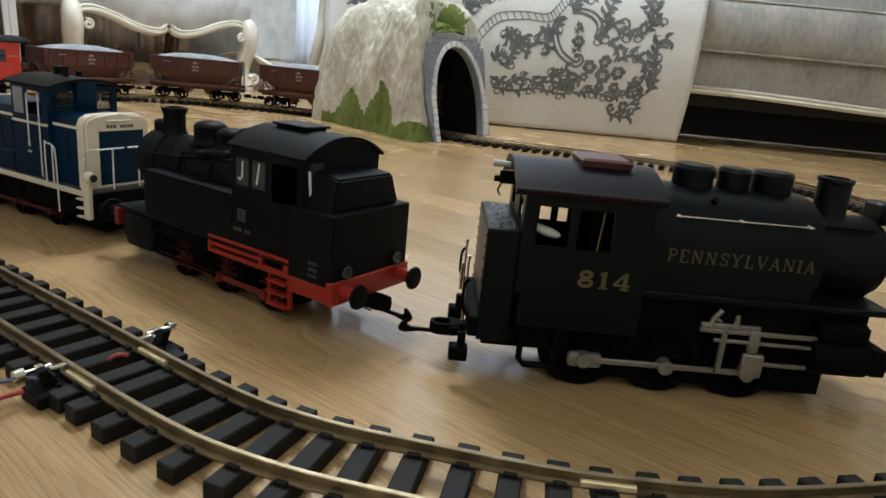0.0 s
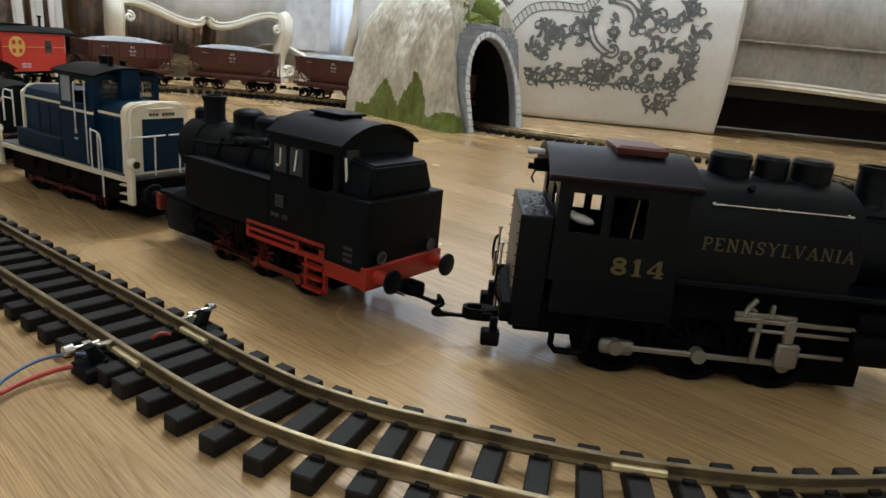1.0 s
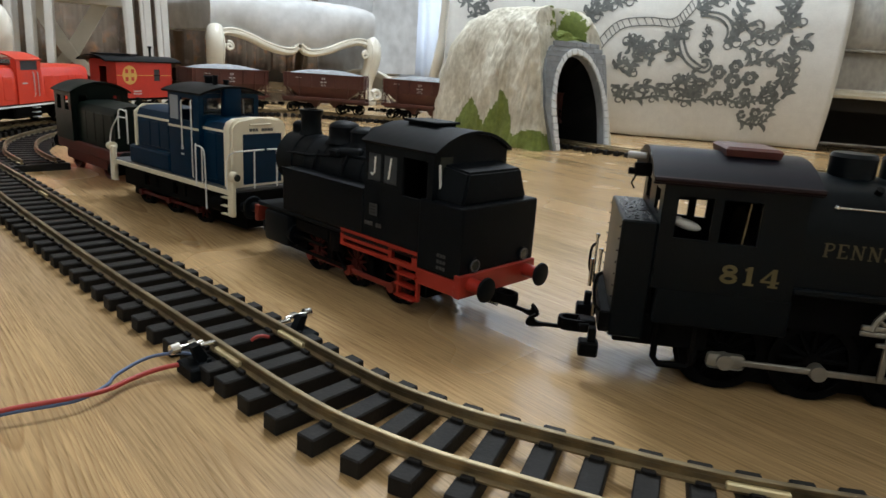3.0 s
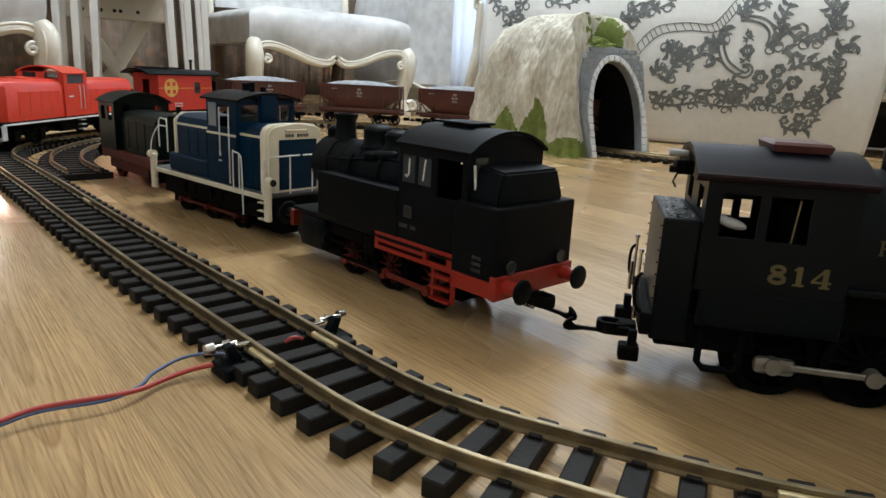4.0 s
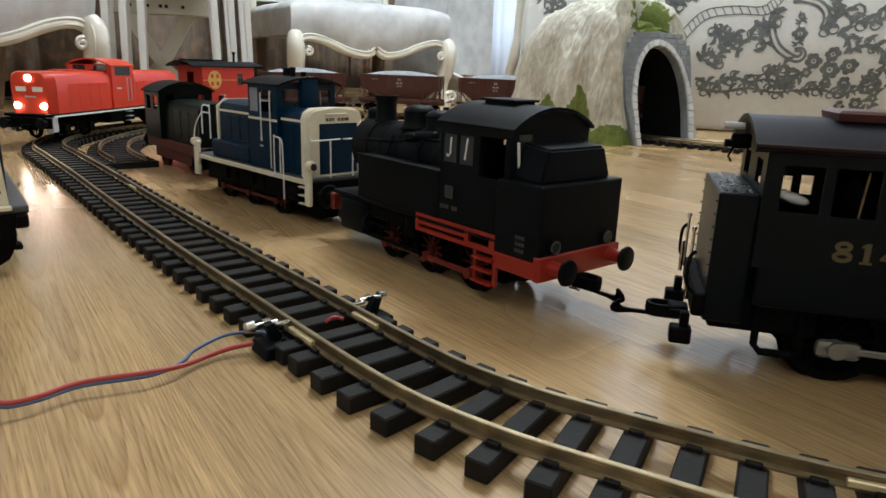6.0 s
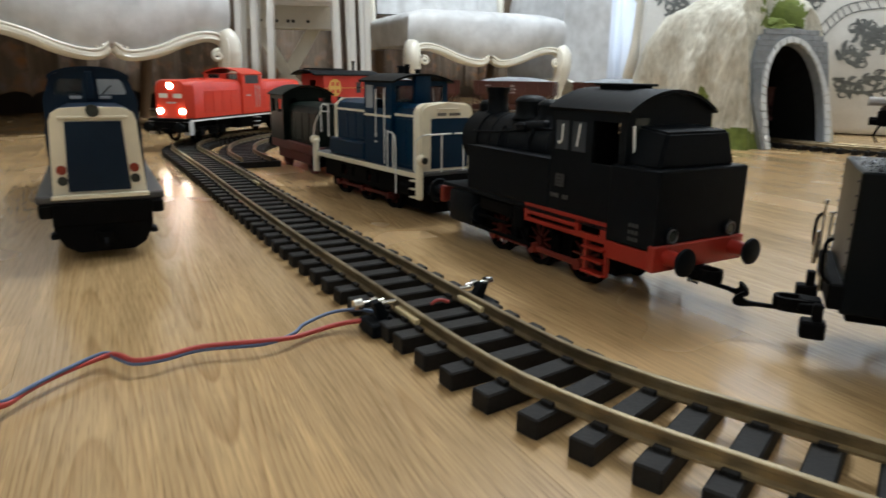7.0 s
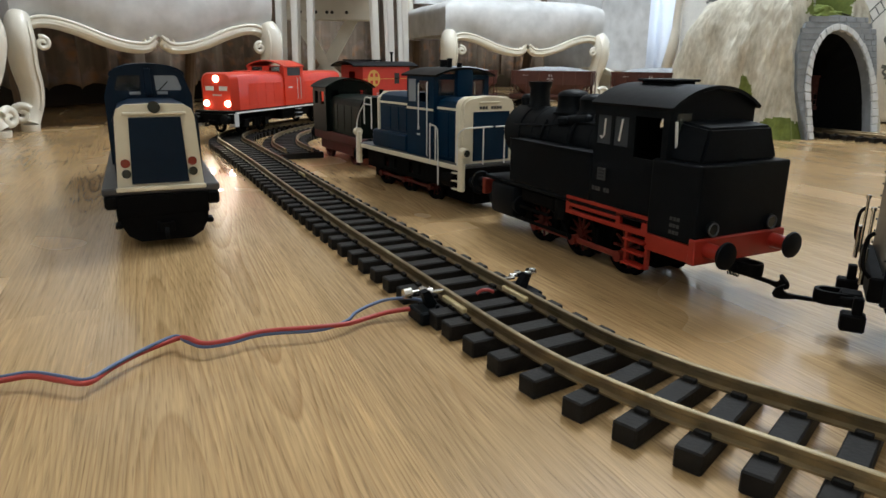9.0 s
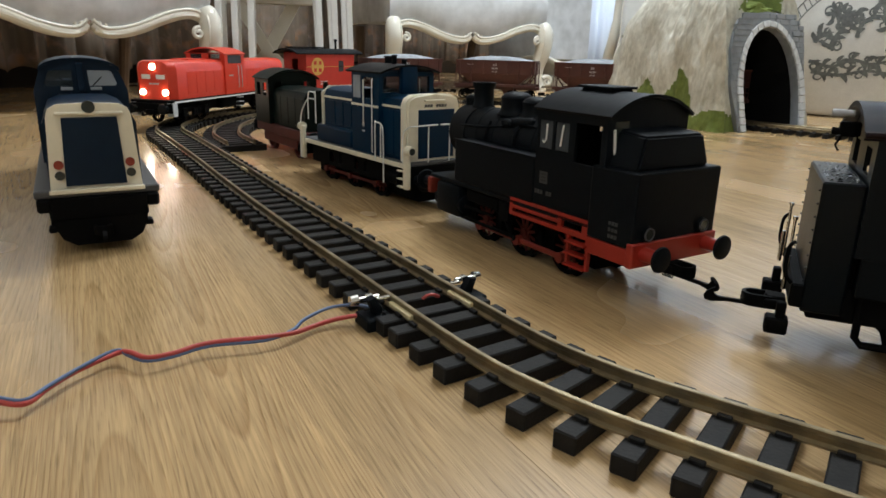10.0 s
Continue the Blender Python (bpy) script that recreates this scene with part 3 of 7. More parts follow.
SERIF = {  # width and strokes of each letter, one unit high: points and thickness
    "P": (.76, (((.2, 0), (.2, 1)), .17), (((.2, .955), (.5, .955), (.66, .86), (.66, .62), (.5, .50), (.2, .50)), .12), (((.03, .045), (.38, .045)), .09), (((.03, .955), (.2, .955)), .09)),
    "E": (.78, (((.2, 0), (.2, 1)), .17), (((.03, .955), (.70, .955)), .09), (((.03, .045), (.72, .045)), .09), (((.2, .5), (.52, .5)), .09), (((.66, .99), (.66, .76)), .08), (((.68, .01), (.68, .26)), .08)),
    "N": (.92, (((.16, 0), (.16, 1)), .10), (((.72, 0), (.72, 1)), .10), (((.16, .97), (.72, .03)), .17), (((.02, .045), (.30, .045)), .09), (((.02, .955), (.2, .955)), .09), (((.58, .955), (.86, .955)), .09)),
    "S": (.74, (((.62, .70), (.60, .90), (.38, .95), (.18, .90), (.13, .72), (.22, .58), (.50, .46), (.62, .30), (.56, .10), (.34, .05), (.14, .10), (.10, .30)), .13)),
    "Y": (.88, (((.12, .95), (.42, .48)), .15), (((.74, .95), (.42, .48)), .10), (((.42, .52), (.42, 0)), .16), (((.24, .045), (.60, .045)), .09), (((.0, .955), (.28, .955)), .09), (((.60, .955), (.86, .955)), .09)),
    "L": (.76, (((.2, 0), (.2, 1)), .17), (((.03, .045), (.70, .045)), .09), (((.66, .01), (.66, .28)), .08), (((.03, .955), (.38, .955)), .09)),
    "V": (.86, (((.12, .95), (.42, .03)), .16), (((.72, .95), (.42, .03)), .10), (((.0, .955), (.28, .955)), .09), (((.58, .955), (.84, .955)), .09)),
    "A": (.88, (((.42, .97), (.12, .05)), .10), (((.42, .97), (.72, .05)), .16), (((.22, .32), (.62, .32)), .09), (((.0, .045), (.26, .045)), .09), (((.56, .045), (.86, .045)), .09)),
    "I": (.42, (((.2, 0), (.2, 1)), .17), (((.03, .045), (.37, .045)), .09), (((.03, .955), (.37, .955)), .09)),
    "8": (.88, (tuple((.43 + .25 * math.cos(a), .745 + .17 * math.sin(a)) for a in (math.pi * k / 8 for k in range(17))), .19), (tuple((.43 + .30 * math.cos(a), .275 + .19 * math.sin(a)) for a in (math.pi * k / 8 for k in range(17))), .20)),
    "1": (.64, (((.32, 0), (.32, 1)), .23), (((.08, .055), (.56, .055)), .11), (((.10, .80), (.32, .93)), .13)),
    "4": (.92, (((.62, 0), (.62, 1)), .23), (((.58, .95), (.10, .33)), .12), (((.05, .30), (.88, .30)), .12), (((.40, .055), (.84, .055)), .11)),
}


def serif_word(name, word, high, m, material, parent, label, gap=0.13):
    """A word in bold slab-serif capitals, each letter raised a little from its wall, centred on m."""
    total = sum(SERIF[c][0] for c in word) + gap * (len(word) - 1)
    x0 = -total / 2
    for c in word:
        wide, *strokes = SERIF[c]
        bm, lift = bmesh.new(), 0.0002
        for pts, th in strokes:
            lift += 0.000004
            P = [Vector((x0 + a, b - .5)) for a, b in pts]
            left, right = [], []
            for i, p in enumerate(P):
                d = (P[min(i + 1, len(P) - 1)] - P[max(i - 1, 0)]).normalized()
                if pts[0] == pts[-1] and i in (0, len(P) - 1):
                    d = (P[1] - P[-2]).normalized()
                n = Vector((-d.y, d.x)) * th / 2
                left.append(bm.verts.new(((p.x + n.x) * high, (p.y + n.y) * high, lift)))
                right.append(bm.verts.new(((p.x - n.x) * high, (p.y - n.y) * high, lift)))
            for i in range(len(P) - 1):
                bm.faces.new((left[i], right[i], right[i + 1], left[i + 1]))
        x0 += wide + gap
        part(name, bm, material, parent, label).matrix_basis = m


def bars(name, spots, material, parent, label="", thick=0.0004):
    bm = bmesh.new()
    for x0, x1, y0, y1, z0, z1 in spots:
        box(bm, x0, x1, y0, y1, z0, z1)
    return part(name, bm, material, parent, label)


def wheel(parent, x, y, r, material, tyre=None, spokes=9, side=1):
    """A spoked wheel with a flanged tyre, its crank boss facing outwards."""
    bm = bmesh.new()
    w = 0.0052
    prof = [(r * .80, -w / 2), (r, -w / 2), (r, w / 2 - .0014), (r * 1.1, w / 2 - .001), (r * 1.1, w / 2), (r * .80, w / 2)]
    n = 28
    rings = [[Vector((p[0] * math.cos(a), -side * p[1], p[0] * math.sin(a))) for p in prof] for a in (2 * math.pi * k / n for k in range(n))]
    rings.append(rings[0])
    loft(bm, rings, True, False)
    bmesh.ops.remove_doubles(bm, verts=bm.verts, dist=1e-7)
    wh = part("wheel", bm, tyre or M_STEEL, parent, "flanged model wheel", 30)
    wh.matrix_basis = Matrix.Translation((x, y, r))
    bm = bmesh.new()
    for k in range(spokes):
        a = 2 * math.pi * k / spokes
        rod(bm, (0, 0, 0), (r * .84 * math.cos(a), 0, r * .84 * math.sin(a)), r * .075, r * .05, 6)
    rod(bm, (0, -.003, 0), (0, .003, 0), r * .2, None, 12)
    part("spokes", bm, material, wh)
    return wh


def buffers(parent, x, z, sp, out, r=0.0105, n=(-1, 1), stem=0.013, stem_mat=None):
    for s in n:
        bm = bmesh.new()
        rod(bm, (x, s * sp, z), (x + out * stem, s * sp, z), 0.0052, 0.0046, 14)
        b = part("buffer", bm, stem_mat or M_BLACK, parent, "", 30)
        bm = bmesh.new()
        rings = []
        for u, q in ((0, r * .9), (.0012, r), (.0026, r * .95), (.0034, r * .6), (.0037, 0.0005)):
            rings.append([Vector((x + out * (stem + u), s * sp + q * math.cos(a), z + q * math.sin(a))) for a in (2 * math.pi * k / 18 for k in range(18))])
        loft(bm, rings)
        part("buffer_head", bm, M_BLACK, b, "round black buffer head", 40)


def hook_coupler(parent, x, z, out, length=0.044, drop=0.0):
    """A loop-and-hook coupler reaching out from the end of a vehicle: shank, flat loop, hook under it and a coil spring."""
    o, k = out, length / 0.048
    bm = bmesh.new()
    box(bm, *sorted((x, x + o * .012 * k)), -.0058, .0058, z - .0046, z + .0042, .001)
    box(bm, *sorted((x + o * .004 * k, x + o * .0125 * k)), -.0088, .0088, z - .0030, z + .0026, .0008)
    arc = [(x + o * .008 * k, -.0056, z)] + [(x + o * (.0185 + .0062 * math.cos(a)) * k, .0056 * math.sin(a), z) for a in (math.pi * (i / 10 - .5) for i in range(11))] + [(x + o * .008 * k, .0056, z)]
    rings = []
    for i, p in enumerate(arc):
        q0, q1 = Vector(arc[max(i - 1, 0)]), Vector(arc[min(i + 1, len(arc) - 1)])
        d = (q1 - q0).normalized()
        n = Vector((d.y, -d.x, 0)) * .0012
        rings.append([Vector(p) + n * a + Vector((0, 0, h)) for a, h in ((-1, -.0040), (1, -.0040), (1.25, 0), (1, .0038), (-1, .0038), (-1.25, 0))])
    loft(bm, rings)
    cp = part("coupler", bm, M_DARK, parent, "black loop coupler", 40)
    low = z - .0040 - drop
    bm = bmesh.new()
    box(bm, *sorted((x + o * .005 * k, x + o * .038 * k)), -.0014, .0014, low - .0012, low + .0012, .0004)
    hook = [(.0355, -.0012), (.0440, -.0024), (.0475, -.0016), (.0486, .0006), (.0472, .0034), (.0440, .0058), (.0420, .0068), (.0428, .0046), (.0420, .0026), (.0400, .0014), (.0355, .0010)]
    prism(bm, [(x + o * u * k, low + w) for u, w in hook], -.0016, .0016, "y")
    part("hook", bm, M_DARK, cp, "black upturned hook")
    coil = [(x + o * (.001 + .0105 * i / 40) * k, .0042 + .0018 * math.cos(i * .63), z - .0052 + .0018 * math.sin(i * .63)) for i in range(41)]
    part("spring", tube(bmesh.new(), coil, .0005, 5, (0, .3, 1)), M_DARK, cp, "thin dark coil spring", 60)
    return cp


def handrail(name, runs, r, material, parent, label=""):
    bm = bmesh.new()
    for pts in runs:
        tube(bm, pts, r, 6, (0.3, 0.9, 0.2))
    return part(name, bm, material, parent, label, 40)


def boiler(bm, x0, x1, z, r, n=24, taper=1.0):
    return rod(bm, (x0, 0, z), (x1, 0, z), r, r * taper, n)


def dome(name, parent, x, z0, z1, r, material, cap=True, flare=1.25):
    bm = bmesh.new()
    rings = []
    h = z1 - z0
    prof = [(0, r * flare), (h * .15, r * 1.04), (h * .3, r), (h * .66, r), (h * .72, r * 1.03), (h * .78, r * .98), (h * .87, r * .86), (h * .94, r * .66), (h * .985, r * .38), (h, r * .05)] if cap else \
           [(0, r * flare), (h * .2, r), (h * .75, r * .97), (h * .86, r * 1.12), (h, r * 1.16), (h, r * .85), (h * .6, r * .8), (h * .6, r * .02)]
    for u, q in prof:
        rings.append([Vector((x + q * math.cos(a), q * math.sin(a), z0 + u)) for a in (2 * math.pi * k / 20 for k in range(20))])
    loft(bm, rings)
    return part(name, bm, material, parent, "", 40)


M_GLASS = mat("dark_cab_glass", (0.060, 0.066, 0.072), 0.12, 0, 0.1, 40)
M_COAL = mat("black_coal_load", (0.016, 0.016, 0.018), 0.22, 0, 0.4, 220, 1.0)
M_GOLD = mat("dull_gold_lettering", (0.100, 0.078, 0.027), 0.6, 0, 0.2, 200)
M_GOLD_DIM = mat("faded_gold_lettering", (0.068, 0.056, 0.024), 0.6, 0, 0.3, 200)
M_WHITE = mat("white_printed_lettering", (0.74, 0.74, 0.71), 0.5)
# pale colour puts the panes' reflection in; the marker plates share it
M_PANE = mat("pale_pane_reflection_and_plate", (0.30, 0.33, 0.36), 0.12, 0, 0.15, 60)
M_GREYTXT = mat("grey_printed_lettering", (0.09, 0.09, 0.09), 0.5)
M_FAINT = mat("faint_grey_print", (0.045, 0.047, 0.048), 0.5)
M_PLATE = mat("dark_plate_relief", (0.014, 0.015, 0.016), 0.5)
M_ROOFBROWN = mat("brown_black_roof_plastic", (0.010, 0.010, 0.015), 0.36, 0, 0.2, 90, spec=0.11)
M_GUTTER = mat("dark_maroon_roof_edge", (0.015, 0.007, 0.008), 0.55, spec=0.12)
M_MAROON = mat("maroon_hatch_plastic", (0.075, 0.018, 0.015), 0.45)
M_TANK = mat("satin_dark_grey_plastic", (0.0021, 0.0041, 0.0060), 0.34, 0, 0.15, 120, spec=0.135)
M_LAMP_RED = mat("red_lamp_lens", (0.24, 0.035, 0.02), 0.2)
M_LAMP_DARK = mat("unlit_lamp_lens", (0.03, 0.035, 0.03), 0.12)
M_GREYPAINT = mat("grey_walkway_plastic", (0.06, 0.06, 0.064), 0.5)


def build_black():
    lo = thing("black_tank_locomotive", pose(-0.0629, 0.6185, 0, 0, 0, 148.5), "black model tank locomotive with red frames standing on the floor", "model locomotive")
    W = 0.0405
    # bunker and side tanks
    body = part("bunker", cube(-0.0018, 0.041, -W - .0014, W + .0004, 0.0412, 0.0925, 0.0016, 2), M_BLACK, lo)
    bm = bmesh.new()
    loft(bm, [[(0.0045, -.0355, .0925), (0.034, -.0355, .0925), (0.034, .0355, .0925), (0.0045, .0355, .0925)],
              [(0.0062, -.0285, .1145), (0.034, -.0285, .1175), (0.034, .0285, .1175), (0.0062, .0285, .1145)]])
    bmesh.ops.bevel(bm, geom=bm.edges[:], offset=0.0016, segments=2, affect="EDGES")
    part("coal_hopper", bm, M_BLACK, lo, "raised black coal bunker")
    for s in (-1, 1):
        y0, y1 = (0.020, W) if s > 0 else (-W, -0.020)
        bm = cube(0.103, 0.2165, y0, y1, 0.050, 0.088, 0.002, 2)
        tk = part("side_tank", bm, M_BLACK, lo, "black side water tank")
        yy = s * (W + 0.0002)
        part("tank_lip", cube(0.103, 0.2165, *sorted((yy - .0006, yy + .0006)), 0.0865, 0.0885), M_BLACK, tk)
        bars("tank_plate", [(0.086, 0.095, *sorted((yy, yy + s * .0007)), 0.070, 0.079)], M_FAINT, lo, "grey cast plate on black")
        bars("plate_mark", [(0.0878, 0.0932, *sorted((yy + s * .0005, yy + s * .0010)), zz, zz + .0012) for zz in (.0718, .0742, .0766)], M_PLATE, lo)
        bars("running_number", [(0.081 + k * .0033, 0.0836 + k * .0033, *sorted((yy, yy + s * .0005)), 0.0615, 0.0645) for k in (0, 1, 3, 4, 5)], M_FAINT, lo, "small pale running number")
        bars("data_panel", [(0.012 + k * .003, 0.0143 + k * .003, *sorted((yy, yy + s * .0005)), zz, zz + .0024) for k in range(3) for zz in (.0455, .0500, .0545)], M_FAINT, lo, "small pale data lettering")
    # cab with real openings
    bm = bmesh.new()
    C = 0.0395
    for s in (-1, 1):
        ya, yb = sorted((s * C, s * (C - .002)))
        panel(bm, 0.030, 0.1035, 0.050, 0.1258, ya, yb, [(0.0355, 0.061, 0.0905, 0.1185), (0.0675, 0.0825, 0.0965, 0.1170), (0.0855, 0.1005, 0.0965, 0.1170)])
    panel(bm, -C + .002, C - .002, 0.0925, 0.1260, 0.030, 0.032, [(0.022, 0.031, 0.1, 0.121)], "yz")
    panel(bm, -C + .002, C - .002, 0.0505, 0.1260, 0.1015, 0.1035, [(-0.033, -0.024, 0.105, 0.119), (0.024, 0.033, 0.105, 0.119)], "yz")
    for x in (0.030, 0.1015):
        prism(bm, [(-C + .002, .1259), (C - .002, .1259), (C * .55, .1338), (0, .1372), (-C * .55, .1338)], x, x + .002)
    cab = part("cab", bm, M_BLACK, lo, "black cab with open doorways")
    for s in (-1, 1):
        y = s * (C - .0012)
        for x0, x1 in ((0.0675, 0.0825), (0.0855, 0.1005)):
            pn = part("window", cube(x0, x1, y - .0003, y + .0003, 0.0965, 0.1170), M_GLASS, cab, "dark cab window")
            yo = s * (C + .0002)
            bm = bmesh.new()
            tube(bm, [(x0 + .006, yo, .1145), (x0 + .0065, yo, .103), (x0 + .009, yo, .1005), (x0 + .0105, yo, .102)] if x0 > .08 else [(x0 + .006, yo, .1155), (x0 + .0085, yo, .100)], .0007, 6, (0, 1, 0))
            part("window_catch", bm, M_WHITE, pn, "pale window handle")
        # glint on the rear window, drawn in as a white stroke
        bm = bmesh.new()
        tube(bm, [(0.0290, .0318, .0950), (0.0288, .0345, .1170)], .0010, 6, (1, 0, 0))
        part("window_bar_or_glint", bm, M_WHITE, cab) if s > 0 else bm.free()
        if s > 0:
            part("window", cube(0.0297, 0.0303, .0205, .0330, .0955, .1220, .0002), M_LAMP_DARK, cab, "dark rear cab window")
    rf = part("roof", arc_roof(bmesh.new(), 0.0265, 0.1065, 0.0415, 0.1258, 0.1398), M_BLACK, lo, "curved black cab roof", 30)
    part("roof_vent", cube(0.058, 0.089, -.011, .011, 0.1370, 0.1412, 0.001), M_BLACK, rf)
    part("vent_lid", cube(0.0555, 0.0915, -.013, .013, 0.1410, 0.1428, 0.0006), M_BLACK, rf)
    # boiler
    bm = bmesh.new()
    boiler(bm, 0.1035, 0.226, 0.0905, 0.0245, 28)
    bl = part("boiler", bm, M_BLACK, lo, "black rounded boiler", 30)
    for x in (0.128, 0.155, 0.182, 0.207):
        bm = bmesh.new()
        boiler(bm, x, x + .002, 0.0905, 0.0249, 28)
        part("boiler_band", bm, M_BLACK, bl, "", 30)
    bm = bmesh.new()
    boiler(bm, 0.226, 0.2505, 0.0905, 0.0255, 28)
    boiler(bm, 0.2505, 0.2535, 0.0905, 0.0232, 28)
    boiler(bm, 0.2535, 0.2550, 0.0905, 0.018, 28, 0.6)
    sb = part("smokebox", bm, M_BLACK, lo, "round black smokebox", 30)
    dome("chimney", lo, 0.2310, 0.112, 0.1365, 0.0095, M_BLACK, False)
    dome("sand_dome", lo, 0.181, 0.112, 0.1315, 0.0135, M_BLACK)
    dome("steam_dome", lo, 0.153, 0.112, 0.1290, 0.0120, M_BLACK)
    dome("small_dome", lo, 0.1315, 0.112, 0.1320, 0.0105, M_BLACK)
    dome("bell", lo, 0.2470, 0.110, 0.1250, 0.0080, M_BLACK)
    for pts, r, up in (([(.165, .021, .104), (.2, .0235, .1), (.236, .0235, .098)], .0012, (0, 1, 0)), ([(.150, .020, .106), (.150, .0255, .097), (.150, .026, .089)], .0016, (1, 0, 0)),
                       ([(.118, .020, .107), (.175, .020, .107)], .001, (0, 1, 0)), ([(.190, .0205, .1055), (.190, .0248, .098), (.193, .0252, .089)], .0012, (1, 0, 0))):
        part("boiler_pipe", tube(bmesh.new(), pts, r, 6, up), M_BLACK, bl, "", 40)
    bm = rod(bmesh.new(), (.140, .016, .1085), (.162, .0185, .1070), .0048, .0042, 12)
    bmesh.ops.create_uvsphere(bm, u_segments=12, v_segments=8, radius=.0048, matrix=Matrix.Translation((.140, .016, .1085)))
    part("air_pump", bm, M_BLACK, bl, "small black pump cylinder", 50)
    part("valve_box", cube(.1630, .1680, -.006, .006, .114, .1245, .0012), M_BLACK, bl)
    part("boiler_fitting", cube(.158, .170, .016, .025, .1035, .110, .0015), M_BLACK, bl)
    part("whistle", cube(.1055, .1085, .024, .0265, .108, .117, .0005), M_BEIGE, bl, "tiny pale whistle")
    # frames
    part("running_board", cube(0.004, 0.258, -W, W, 0.0465, 0.0500, 0.0006), M_BLACK, lo)
    part("main_frame", cube(0.050, 0.262, -.0195, .0195, 0.010, 0.0465), M_DARK, lo)
    part("rear_frame", cube(0.002, 0.050, -.0195, .0195, 0.028, 0.0465), M_DARK, lo)
    rb = part("rear_buffer_beam", cube(-0.004, 0.002, -.0425, .0425, 0.0292, 0.0460, 0.0008), M_RED, lo, "red buffer beam")
    buffers(rb, -0.004, 0.0385, 0.031, -1, r=0.0090, stem_mat=M_RED)
    fb = part("front_buffer_beam", cube(0.262, 0.268, -.038, .038, 0.0290, 0.0445, 0.0008), M_OXIDE, lo, "red buffer beam")
    buffers(fb, 0.268, 0.0385, 0.031, 1)
    hook_coupler(lo, 0.002, 0.0255, -1, 0.043, 0.001)
    hook_coupler(lo, 0.266, 0.019, 1, 0.040)
    for s in (-1, 1):
        bm = bmesh.new()
        rod(bm, (-0.0035, s * .0275, .0515), (0.004, s * .0275, .0515), .0053, .0053, 18)
        ln = part("tail_lamp", bm, M_BLACK, lo, "round black lamp", 40)
        bm = bmesh.new()
        rod(bm, (-0.0040, s * .0275, .0515), (-0.0034, s * .0275, .0515), .0040, .0040, 18)
        part("lens", bm, M_LAMP_DARK, ln)
        rim = [(-.0042, s * .0275 + .0042 * math.cos(a), .0515 + .0042 * math.sin(a)) for a in (2 * math.pi * k / 20 for k in range(21))]
        part("lamp_rim", tube(bmesh.new(), rim, .0006, 6, (1, 0, 0)), M_GREYPAINT, ln, "grey metal lamp rim", 60)
        # red side frames, steps and ladder
        y = s * W
        ya, yb = sorted((s * (W - .003), s * W))
        bm = bmesh.new()
        panel(bm, 0.040, 0.131, 0.0375, 0.0520, ya, yb, [(0.046, 0.068, 0.0415, 0.0480), (0.072, 0.127, 0.0405, 0.0435), (0.072, 0.127, 0.0462, 0.0492)])
        part("side_frame", bm, M_RED, lo, "red slotted side frame")
        part("side_skirt", cube(-0.002, 0.042, ya, yb, 0.0292, 0.0410, .0006), M_RED, lo, "red rear skirt")
        bm = bmesh.new()
        for x in (0.0395, 0.0600):
            box(bm, x - .0012, x + .0012, ya, yb, 0.0145, 0.0395)
        for z in (0.0150, 0.0240, 0.0325):
            box(bm, 0.0395, 0.060, *sorted((s * (W - .004), s * (W + .0035))), z, z + .0014)
        part("step_ladder", bm, M_RED, lo, "red cab steps")
        for x in (0.075, 0.129, 0.183):
            wheel(lo, x, s * .0235, 0.0195, M_WHEEL, M_DARK, 11, s)
        bm = bmesh.new()
        box(bm, 0.071, 0.187, *sorted((s * .0300, s * .0325)), 0.0120, 0.0165, .0008)
        for x in (0.075, 0.129, 0.183):
            rod(bm, (x, s * .029, .0142), (x, s * .0345, .0142), .0042, None, 12)
        part("coupling_rod", bm, M_OXIDE, lo, "dull red coupling rod")
        bm = bmesh.new()
        box(bm, 0.128, 0.215, *sorted((s * .0345, s * .0365)), 0.0155, 0.0185, .0005)
        box(bm, 0.160, 0.203, *sorted((s * .0345, s * .0370)), 0.0270, 0.0295, .0005)
        tube(bm, [(0.129, s * .036, .0145), (0.143, s * .037, .032), (0.160, s * .037, .036)], .0012, 6, (0, 1, 0))
        part("valve_gear", bm, M_DARK, lo, "dark valve gear bars", 30)
        bm = bmesh.new()
        box(bm, 0.2060, 0.2460, *sorted((s * .024, s * .0420)), 0.0160, 0.0465, .0045, 2)
        rod(bm, (0.2040, s * .033, .0285), (0.2480, s * .033, .0285), .0085, None, 16)
        part("cylinder", bm, M_BLACK, lo, "black cylinder block", 30)
        bm = bmesh.new()
        box(bm, 0.150, 0.2, *sorted((s * .028, s * .038)), 0.034, 0.0465, .002)
        rod(bm, (.140, s * .036, .030), (.140, s * .036, .0460), .007, None, 12)
        part("pump", bm, M_DARK, lo, "", 30)
        bm = bmesh.new()
        panel(bm, 0.062, 0.205, 0.0335, 0.0464, *sorted((s * .0272, s * .0288)), [])
        part("brake_plate", bm, M_DARK, lo, "black brake gear plate")
        for x in (0.102, 0.156):
            part("brake_hanger", cube(x - .0022, x + .0022, *sorted((s * .0262, s * .0312)), 0.0090, 0.0300, .0008), M_DARK, lo)
    return lo


build_black()


